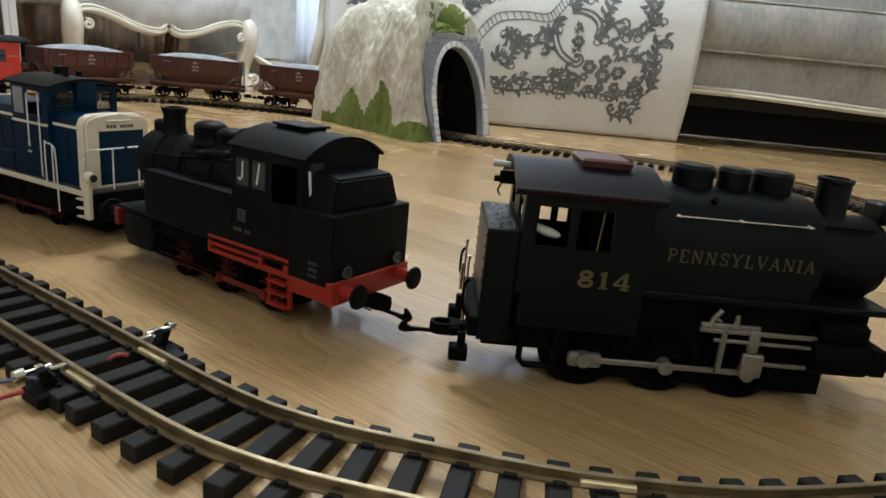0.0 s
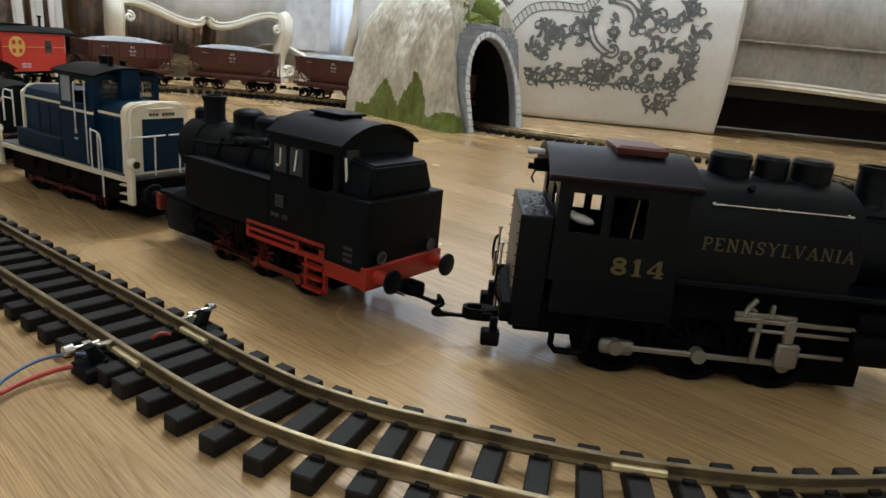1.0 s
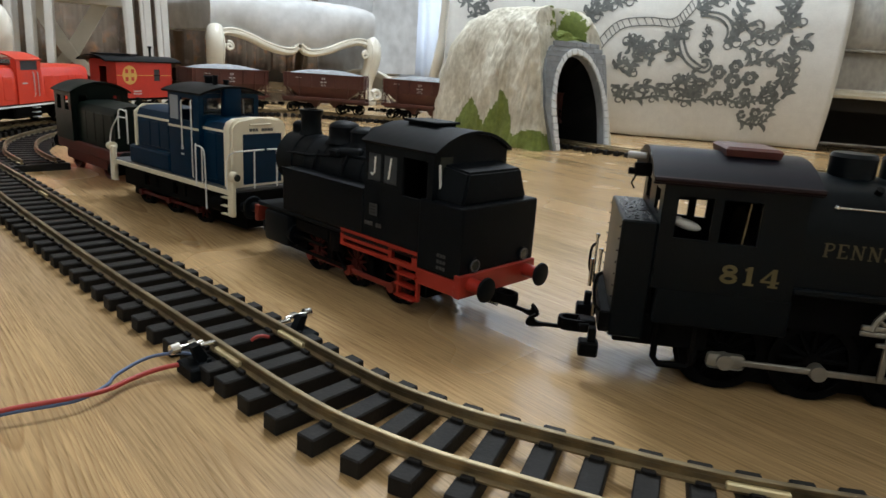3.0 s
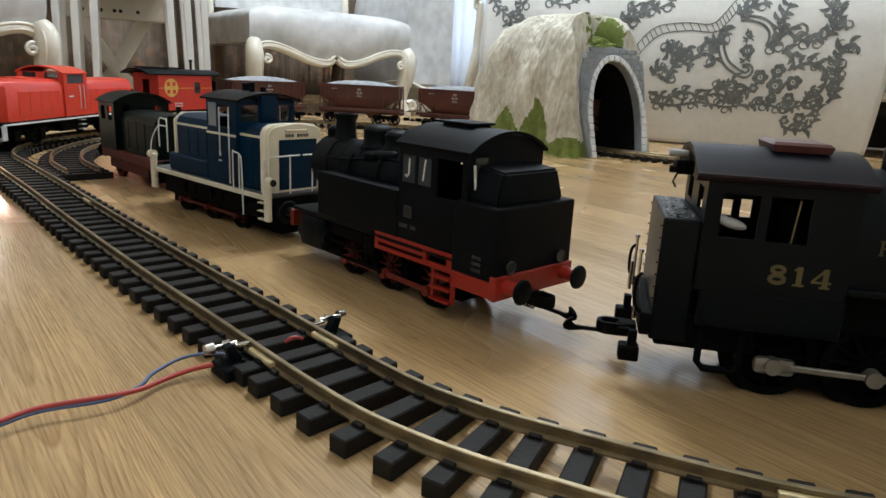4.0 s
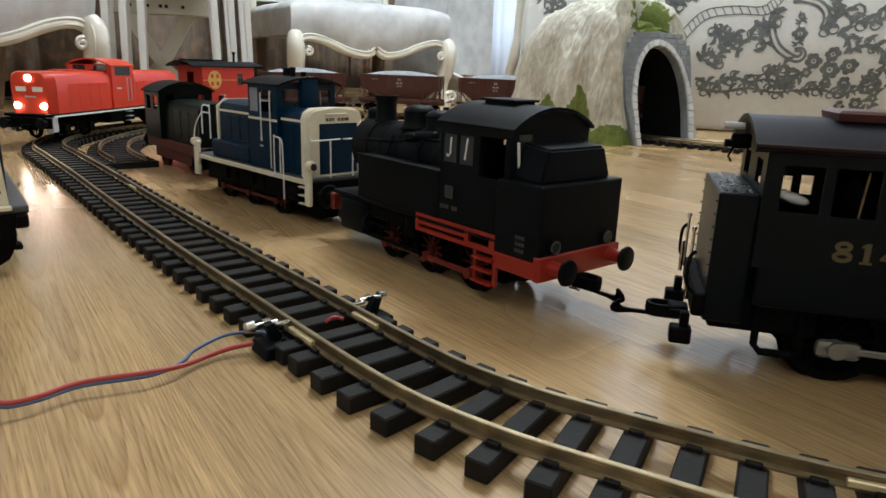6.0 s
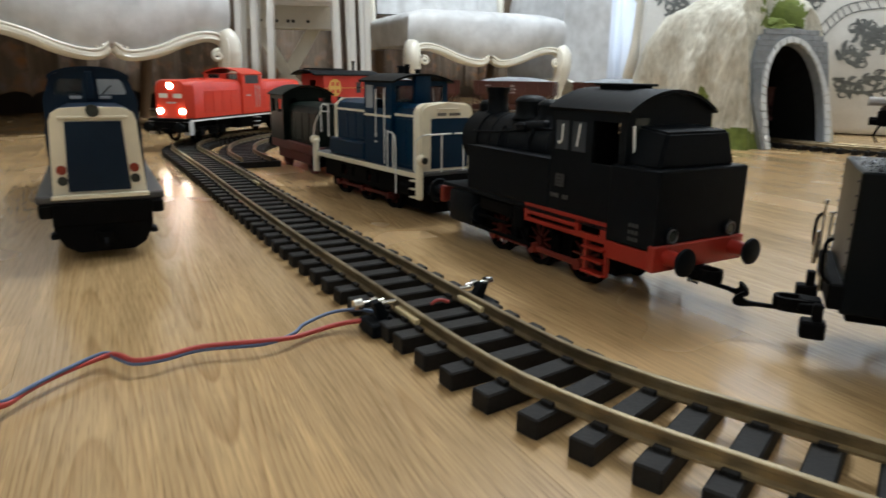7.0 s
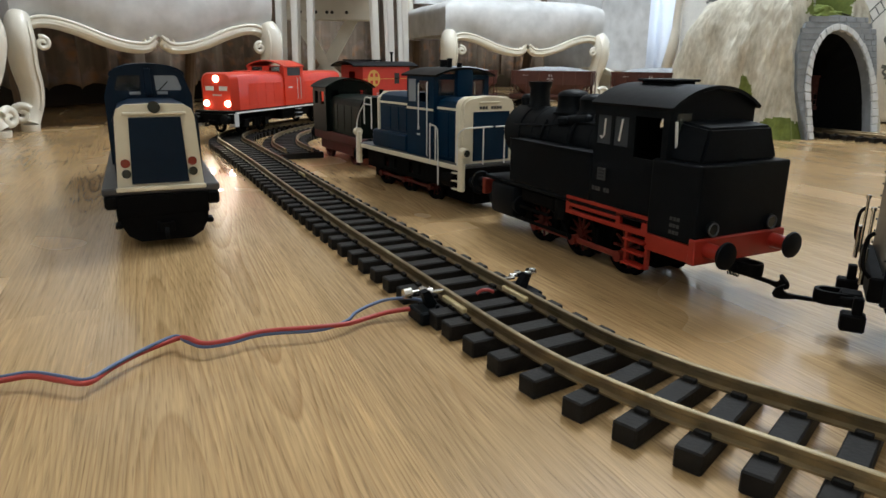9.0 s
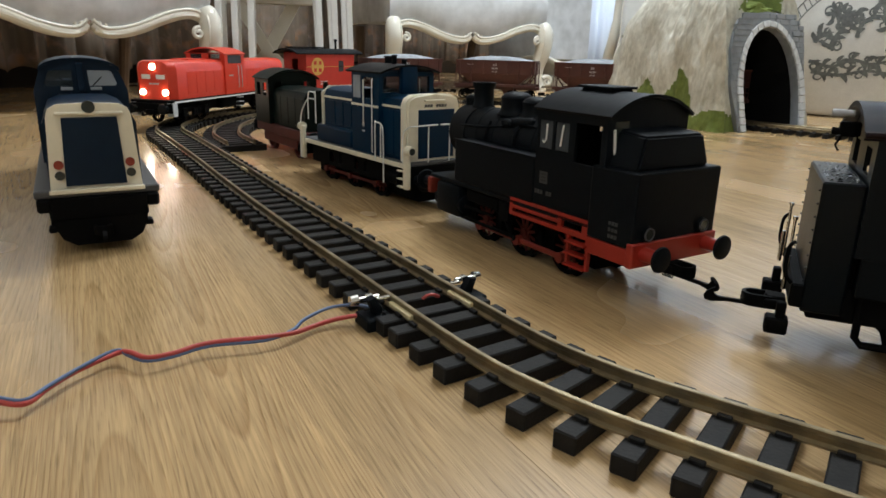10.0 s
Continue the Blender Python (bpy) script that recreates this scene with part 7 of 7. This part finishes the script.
def build_cloth():
    cl = thing("throw_cloth", Matrix(), "white cotton throw with dark grey baroque print over the sofa", "throw")
    bm = bmesh.new()
    nu, nv = 70, 44
    W = CL_X1 - CL_X0
    vs = [[bm.verts.new(cloth_at(W * i / nu, CL_TOP * j / nv)) for j in range(nv + 1)] for i in range(nu + 1)]
    for i in range(nu):
        for j in range(nv):
            bm.faces.new((vs[i][j], vs[i + 1][j], vs[i + 1][j + 1], vs[i][j + 1]))
    ob = part("cloth", bm, M_CLOTH, cl, "white cotton cloth", 80)
    so = ob.modifiers.new("thickness", "SOLIDIFY")
    so.thickness, so.offset = 0.0016, 1.0
    pr = bmesh.new()

    def stroke(pts, widths):
        pts = [Vector((p[0], p[1], 0)) for p in pts]
        n = len(pts)
        a, b = [], []
        for i, p in enumerate(pts):
            d = (pts[min(i + 1, n - 1)] - pts[max(i - 1, 0)]).normalized()
            q = Vector((-d.y, d.x, 0)) * (widths(i / (n - 1)) * .46)
            for lst, w in ((a, p + q), (b, p - q)):
                lst.append(pr.verts.new(cloth_at(w.x - CL_X0, max(.006, w.y), .0012)))
        for i in range(n - 1):
            pr.faces.new((a[i], a[i + 1], b[i + 1], b[i]))

    def curl(x, z, r, a0, turns, w, flip=1):
        pts = [(x + r * (1 - .75 * f) * math.cos(a0 + flip * turns * 2 * math.pi * f), z + r * (1 - .75 * f) * math.sin(a0 + flip * turns * 2 * math.pi * f)) for f in (i / 18 for i in range(19))]
        stroke(pts, lambda f: w * (.45 + .9 * math.sin(math.pi * min(1, f * 1.05))))
        return pts

    def leaf(x, z, ang, ln, w):
        c, s = math.cos(ang), math.sin(ang)
        pts = [(x + c * ln * f - s * ln * .22 * math.sin(math.pi * f), z + s * ln * f + c * ln * .22 * math.sin(math.pi * f)) for f in (i / 7 for i in range(8))]
        stroke(pts, lambda f: max(.0006, w * math.sin(math.pi * (f * .92 + .06)) ** .8))

    def flower(x, z, r, rnd):
        for k in range(6):
            a = k * math.pi / 3 + rnd.uniform(-.25, .25)
            e = r * rnd.uniform(.85, 1.05)
            q = [(x + (r * .28 + (e - r * .28) * f) * math.cos(a + .25 * f), z + (r * .28 + (e - r * .28) * f) * math.sin(a + .25 * f)) for f in (i / 6 for i in range(7))]
            stroke(q, lambda f: r * .95 * max(.12, math.sin(math.pi * (.12 + .80 * f))) ** .8)
        stroke([(x - r * .12, z), (x + r * .12, z + r * .03)], lambda f: r * .28)

    def vine(pts, w, rnd, side=1, step=3, size=.030):
        line = [(p.x, p.y) for p in smooth_line([(a, b, 0) for a, b in pts], 6)]
        stroke(line, lambda f: w * (1 - .45 * f))
        for i in range(2, len(line) - 1, step):
            a = math.atan2(line[i + 1][1] - line[i - 1][1], line[i + 1][0] - line[i - 1][0])
            side = -side
            leaf(*line[i], a + side * rnd.uniform(.6, 1.1), size * rnd.uniform(.7, 1.2), size * .46)
            if rnd.random() < .45:
                curl(line[i][0] + side * size * .3 * math.cos(a + 1.57), line[i][1] + side * size * .3 * math.sin(a + 1.57), size * rnd.uniform(.35, .6), a, .8, .0042, side)
            if rnd.random() < .5:
                leaf(*line[i], a - side * rnd.uniform(.5, .9), size * rnd.uniform(.4, .7), size * .26)
        return line

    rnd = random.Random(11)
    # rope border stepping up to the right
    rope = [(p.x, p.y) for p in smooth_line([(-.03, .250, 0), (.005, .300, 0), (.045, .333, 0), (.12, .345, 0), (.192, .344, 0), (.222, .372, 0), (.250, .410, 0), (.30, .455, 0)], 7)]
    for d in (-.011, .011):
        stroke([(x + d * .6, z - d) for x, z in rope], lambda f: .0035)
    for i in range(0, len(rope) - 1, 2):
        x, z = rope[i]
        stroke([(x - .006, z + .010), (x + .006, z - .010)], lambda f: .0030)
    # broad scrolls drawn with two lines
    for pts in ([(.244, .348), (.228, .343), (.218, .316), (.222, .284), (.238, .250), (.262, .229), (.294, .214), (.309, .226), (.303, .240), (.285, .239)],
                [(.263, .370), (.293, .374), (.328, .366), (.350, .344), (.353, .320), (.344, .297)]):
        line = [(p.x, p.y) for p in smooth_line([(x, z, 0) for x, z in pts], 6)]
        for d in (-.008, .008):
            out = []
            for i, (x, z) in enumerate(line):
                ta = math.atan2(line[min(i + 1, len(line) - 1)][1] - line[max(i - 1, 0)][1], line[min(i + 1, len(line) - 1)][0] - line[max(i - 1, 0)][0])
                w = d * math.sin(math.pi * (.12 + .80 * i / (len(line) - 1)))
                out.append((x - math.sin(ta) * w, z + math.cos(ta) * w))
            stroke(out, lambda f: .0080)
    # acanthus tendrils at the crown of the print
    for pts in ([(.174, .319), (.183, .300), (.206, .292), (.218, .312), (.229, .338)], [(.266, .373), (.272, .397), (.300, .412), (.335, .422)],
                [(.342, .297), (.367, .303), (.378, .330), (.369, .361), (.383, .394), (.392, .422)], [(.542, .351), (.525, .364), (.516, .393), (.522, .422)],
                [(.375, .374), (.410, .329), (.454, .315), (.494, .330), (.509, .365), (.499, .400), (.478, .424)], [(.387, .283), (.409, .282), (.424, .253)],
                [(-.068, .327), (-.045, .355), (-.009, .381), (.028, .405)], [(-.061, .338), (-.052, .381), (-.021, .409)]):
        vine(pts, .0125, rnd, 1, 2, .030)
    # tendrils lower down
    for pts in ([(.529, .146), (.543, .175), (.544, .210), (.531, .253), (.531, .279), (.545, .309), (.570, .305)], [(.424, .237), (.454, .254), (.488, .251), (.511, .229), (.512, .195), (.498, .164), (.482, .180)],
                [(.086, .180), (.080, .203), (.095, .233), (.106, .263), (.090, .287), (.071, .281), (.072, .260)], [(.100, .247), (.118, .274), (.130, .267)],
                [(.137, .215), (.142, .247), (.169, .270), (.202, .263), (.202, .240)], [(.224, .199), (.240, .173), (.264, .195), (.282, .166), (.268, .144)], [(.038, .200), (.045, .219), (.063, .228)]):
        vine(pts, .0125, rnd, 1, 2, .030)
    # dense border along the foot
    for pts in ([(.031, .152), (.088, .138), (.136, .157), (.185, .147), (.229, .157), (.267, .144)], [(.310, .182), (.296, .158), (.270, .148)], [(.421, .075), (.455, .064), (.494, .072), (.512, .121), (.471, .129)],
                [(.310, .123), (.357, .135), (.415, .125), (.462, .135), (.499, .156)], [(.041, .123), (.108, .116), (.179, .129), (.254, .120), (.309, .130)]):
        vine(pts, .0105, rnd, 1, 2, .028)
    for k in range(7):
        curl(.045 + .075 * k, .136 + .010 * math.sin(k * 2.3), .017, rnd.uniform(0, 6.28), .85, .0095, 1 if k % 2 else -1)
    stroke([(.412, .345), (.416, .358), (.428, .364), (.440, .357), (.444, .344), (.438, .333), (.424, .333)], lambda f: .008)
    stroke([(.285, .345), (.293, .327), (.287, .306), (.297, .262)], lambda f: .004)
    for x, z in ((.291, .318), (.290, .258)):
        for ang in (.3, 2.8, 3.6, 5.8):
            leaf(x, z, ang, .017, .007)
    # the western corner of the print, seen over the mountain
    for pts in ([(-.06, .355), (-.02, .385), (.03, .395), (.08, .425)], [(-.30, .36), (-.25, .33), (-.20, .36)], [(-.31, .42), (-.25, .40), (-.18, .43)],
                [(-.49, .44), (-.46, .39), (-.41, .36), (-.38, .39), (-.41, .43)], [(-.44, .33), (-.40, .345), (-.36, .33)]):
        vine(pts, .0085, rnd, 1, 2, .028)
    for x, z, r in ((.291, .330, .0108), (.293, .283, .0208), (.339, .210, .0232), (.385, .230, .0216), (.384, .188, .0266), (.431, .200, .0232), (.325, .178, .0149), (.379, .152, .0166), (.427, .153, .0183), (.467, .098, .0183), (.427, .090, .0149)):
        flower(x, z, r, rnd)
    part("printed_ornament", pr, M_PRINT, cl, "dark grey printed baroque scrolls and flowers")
    return cl


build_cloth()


def build_side_bench():
    """A cream carved seat beyond the armchair: base board, serpentine rail, scrolled arm post and pale cover."""
    m = Matrix.Translation((-1.301, 3.195, 0)) @ Matrix.Rotation(math.atan2(-.567, .824), 4, "Z")
    b = thing("carved_cream_bench", m, "cream carved bench with a serpentine rail and pale grey cover", "bench")
    part("base_board", cube(0, .846, -.010, .014, .020, .062, .003), M_CREAM, b, "pale beige base board")
    part("lower_panel", cube(.02, .83, .004, .018, .062, .118, .002), M_TRESTLE, b, "beige lower panel")
    for x in (.03, .835):
        part("foot", rod(bmesh.new(), (x, .004, 0), (x, .004, .022), .010, .014, 12), M_SHADOWGAP, b, "small black foot")
    line = smooth_line([(.0, -.012, .086), (.06, -.012, .078), (.13, -.012, .074), (.24, -.012, .102), (.323, -.012, .121), (.40, -.012, .127), (.483, -.012, .123), (.597, -.012, .093), (.68, -.012, .073), (.74, -.012, .068), (.813, -.012, .084), (.83, -.012, .115)], 6)
    part("serpentine_rail", tube(bmesh.new(), line, .0125, 10, (0, 1, 0)), M_CREAM, b, "carved cream rail", 50)
    part("rail_bead", tube(bmesh.new(), [p + Vector((0, -.010, .008)) for p in line], .004, 8, (0, 1, 0)), M_CREAM, b, "", 50)
    post = smooth_line([(.822, -.010, .07), (.833, -.010, .141), (.852, -.010, .200), (.861, -.010, .260), (.862, -.010, .306), (.868, -.010, .375), (.872, -.010, .430)], 6)
    bm = tube(bmesh.new(), post, [.013 + .007 * math.sin(math.pi * min(1, i / 20)) for i in range(len(post))], 12, (0, 1, 0))
    ps = part("arm_post", bm, M_CREAM, b, "curved cream arm post", 50)
    sp = [Vector(q) for q in spiral(.866, .425, .022, 1.2, 1.3, -.014)]
    part("post_scroll", tube(bmesh.new(), sp, [.009 - .004 * i / len(sp) for i in range(len(sp))], 8, (0, 1, 0)), M_CREAM, ps, "carved scroll", 50)
    bm = bmesh.new()
    rod(bm, (.745, .12, .11), (.735, .12, .42), .019, .015, 14)
    rod(bm, (.745, .12, .098), (.745, .12, .122), .036, .024, 14)
    part("rear_post", bm, M_CREAM, b, "round cream rear post", 40)
    part("shelf", cube(.60, .83, -.004, .26, .086, .098, .003), M_CREAM, b, "cream shelf")
    bm = bmesh.new()
    rings = []
    for i in range(31):
        x = .005 + .42 * i / 30
        zl = .080 + .045 * min(1, max(0, (x - .13) / .2)) ** 1.3
        rings.append([Vector((x, .012 - .022 * math.sin(math.pi * k / 10) ** .5 + .006 * noise.noise(Vector((x * 16, k * .7, 4))), zl + (.50 - zl) * k / 10)) for k in range(11)] + [Vector((x, .24, .50)), Vector((x, .24, zl))])
    loft(bm, rings)
    part("cover", bm, M_VELVET, b, "pale grey crushed cover", 60)
    return b


build_side_bench()


def build_nest():
    """Three white side tables standing one within another."""
    across = Vector((0.77, 0.64, 0))
    c = Vector((-1.391, 1.832, 0))
    for half, high, deep in ((.185, .56, .19), (.1405, .478, .17), (.095, .398, .15)):
        m = Matrix.Translation(c) @ Matrix.Rotation(math.atan2(across.y, across.x), 4, "Z")
        t = thing("white_side_table", m, "small white wooden side table with slim straight legs", "table", "nest of side tables")
        for x in (-1, 1):
            for y in (0, 1):
                a = .0105
                bm = loft(bmesh.new(), [[(x * (half + .012 * (1 - z / high)) + dx * q, y * deep + dy * q, z) for dx, dy in ((-1, -1), (1, -1), (1, 1), (-1, 1))] for z, q in ((0, a * .72), (high - .03, a), (high, a))])
                bmesh.ops.bevel(bm, geom=bm.edges[:], offset=.002, segments=2, affect="EDGES")
                part("leg", bm, M_WHITEPAINT, t, "slim white leg")
        part("rail", cube(-half, half, -.010, .010, high - .045, high - .004, .002), M_WHITEPAINT, t)
        part("rail", cube(-half, half, deep - .010, deep + .010, high - .045, high - .004, .002), M_WHITEPAINT, t)
        part("top", cube(-half - .02, half + .02, -.022, deep + .022, high, high + .018, .004, 2), M_WHITEPAINT, t, "white table top")
    # trestle with crossed boards behind
    m = Matrix.Translation((-1.71, 2.118, 0)) @ Matrix.Rotation(math.atan2(.60, .80), 4, "Z")
    t = thing("crossed_leg_table", m, "beige table with crossed board legs and a drilled panel", "table")
    for s in (-1, 1):
        y = .010 if s > 0 else -.012
        w = .024
        bm = prism(bmesh.new(), [(-s * .150 - w, 0.0), (-s * .012 - w, .125), (-w, .140), (s * .100 - w, .305), (s * .100 + w, .305), (w, .132), (-s * .150 + w * 1.3, 0.0)], y - .010, y + .010, "y")
        part("crossed_board", bm, M_TRESTLE, t, "beige crossed leg board")
    pl = part("upper_panel", cube(-.165, .165, -.024, .024, .295, .395, .003), M_TRESTLE, t, "drilled beige panel")
    # black discs laid on the panel for the dark inside its drilled holes
    for x in (-.085, -.030, .010, .028, .080):
        bm = rod(bmesh.new(), (x, -.0255, .322), (x, -.0235, .322), .006, None, 12)
        part("hole", bm, M_SHADOWGAP, pl)
    for s in (-1, 1):
        part("upper_leg", cube(s * .10 - .022, s * .10 + .022, -.020, .020, .395, .560, .003), M_TRESTLE, t)
    part("table_top", cube(-.27, .27, -.18, .18, .56, .585, .004), M_TRESTLE, t, "beige table top")


M_WHITEPAINT = mat("white_painted_wood", (0.76, 0.76, 0.74), 0.38, 0, 0.05, 40)
build_nest()


def curtain_material():
    """Brown curtain with a floral border of ochre and grey along its foot."""
    m = bpy.data.materials.new("brown_floral_curtain")
    m.use_nodes = True
    nt = m.node_tree
    L = nt.links.new
    b = nt.nodes["Principled BSDF"]
    co = nt.nodes.new("ShaderNodeTexCoord")
    n1, n2, st = nt.nodes.new("ShaderNodeTexNoise"), nt.nodes.new("ShaderNodeTexVoronoi"), nt.nodes.new("ShaderNodeTexNoise")
    n1.inputs["Scale"].default_value, n1.inputs["Detail"].default_value = 16.0, 4.0
    n2.inputs["Scale"].default_value = 22.0
    st.inputs["Scale"].default_value = 5.0
    for n in (n1, n2):
        L(co.outputs["Object"], n.inputs["Vector"])
    sq = nt.nodes.new("ShaderNodeVectorMath")
    sq.operation = "MULTIPLY"
    sq.inputs[1].default_value = (6.0, 6.0, 0.25)
    L(co.outputs["Object"], sq.inputs[0])
    L(sq.outputs[0], st.inputs["Vector"])
    base = nt.nodes.new("ShaderNodeMix")
    base.data_type = "RGBA"
    base.inputs["A"].default_value, base.inputs["B"].default_value = (0.085, 0.060, 0.045, 1), (0.34, 0.27, 0.20, 1)
    L(st.outputs["Fac"], base.inputs["Factor"])
    ramp = nt.nodes.new("ShaderNodeMapRange")
    ramp.inputs["From Min"].default_value, ramp.inputs["From Max"].default_value = 0.50, 0.62
    L(n1.outputs["Fac"], ramp.inputs["Value"])
    xyz = nt.nodes.new("ShaderNodeSeparateXYZ")
    L(co.outputs["Object"], xyz.inputs[0])
    band = nt.nodes.new("ShaderNodeMapRange")
    band.inputs["From Min"].default_value, band.inputs["From Max"].default_value = 0.32, 0.20
    L(xyz.outputs["Z"], band.inputs["Value"])
    mul = nt.nodes.new("ShaderNodeMath")
    mul.operation = "MULTIPLY"
    L(ramp.outputs[0], mul.inputs[0])
    L(band.outputs[0], mul.inputs[1])
    mix = nt.nodes.new("ShaderNodeMix")
    mix.data_type = "RGBA"
    L(mul.outputs[0], mix.inputs["Factor"])
    L(base.outputs["Result"], mix.inputs["A"])
    flo = nt.nodes.new("ShaderNodeMix")
    flo.data_type = "RGBA"
    flo.inputs["A"].default_value, flo.inputs["B"].default_value = (0.42, 0.19, 0.06, 1), (0.30, 0.28, 0.27, 1)
    L(n2.outputs["Distance"], flo.inputs["Factor"])
    L(flo.outputs["Result"], mix.inputs["B"])
    L(mix.outputs["Result"], b.inputs["Base Color"])
    b.inputs["Roughness"].default_value = 0.85
    return m


def hang(name, pts, material, z0, z1, amp, pitch, label, hem=0.0):
    """A curtain hung in folds along a line."""
    line, ln = even([(x, y, 0) for x, y in pts], 0.012)
    bm = bmesh.new()
    rows = []
    for i, (p, a) in enumerate(line):
        n = Vector((-math.sin(a), math.cos(a), 0))
        s = i * 0.012
        w = amp * (math.sin(2 * math.pi * s / pitch) + .45 * math.sin(2 * math.pi * s / (pitch * .43) + 1) + .4 * noise.noise(Vector((s * 3, 1, 7))))
        h = z0 + hem * abs(math.sin(math.pi * s / (pitch * .9)))
        rows.append([bm.verts.new(p + n * w * (1 - .3 * k / 8) + Vector((0, 0, h + (z1 - h) * (k / 8) ** 1.4))) for k in range(9)])
    for a, b in zip(rows, rows[1:]):
        for k in range(8):
            bm.faces.new((a[k], b[k], b[k + 1], a[k + 1]))
    ob = part(name, bm, material, None, "", 80)
    so = ob.modifiers.new("thickness", "SOLIDIFY")
    so.thickness = 0.0015
    return tagged(ob, label, "curtain")


M_FLORAL = curtain_material()
hang("brown_curtain", [(-2.07, 0.4), (-2.07, 4.12), (-1.15, 4.12)], M_FLORAL, 0.058, 2.40, 0.018, 0.11, "brown curtain with an ochre floral border hanging in folds", 0.022)
hang("white_curtain", [(-1.25, 4.05), (0.9, 4.05)], M_SHEER, 0.02, 2.40, 0.028, 0.17, "white sheer curtain hanging in soft folds")
tagged(part("curtain_rod", rod(bmesh.new(), (-2.3, 4.10, 2.41), (1.4, 4.10, 2.41), .012), M_CREAM), "cream curtain rod fixed under the ceiling", "curtain rod")
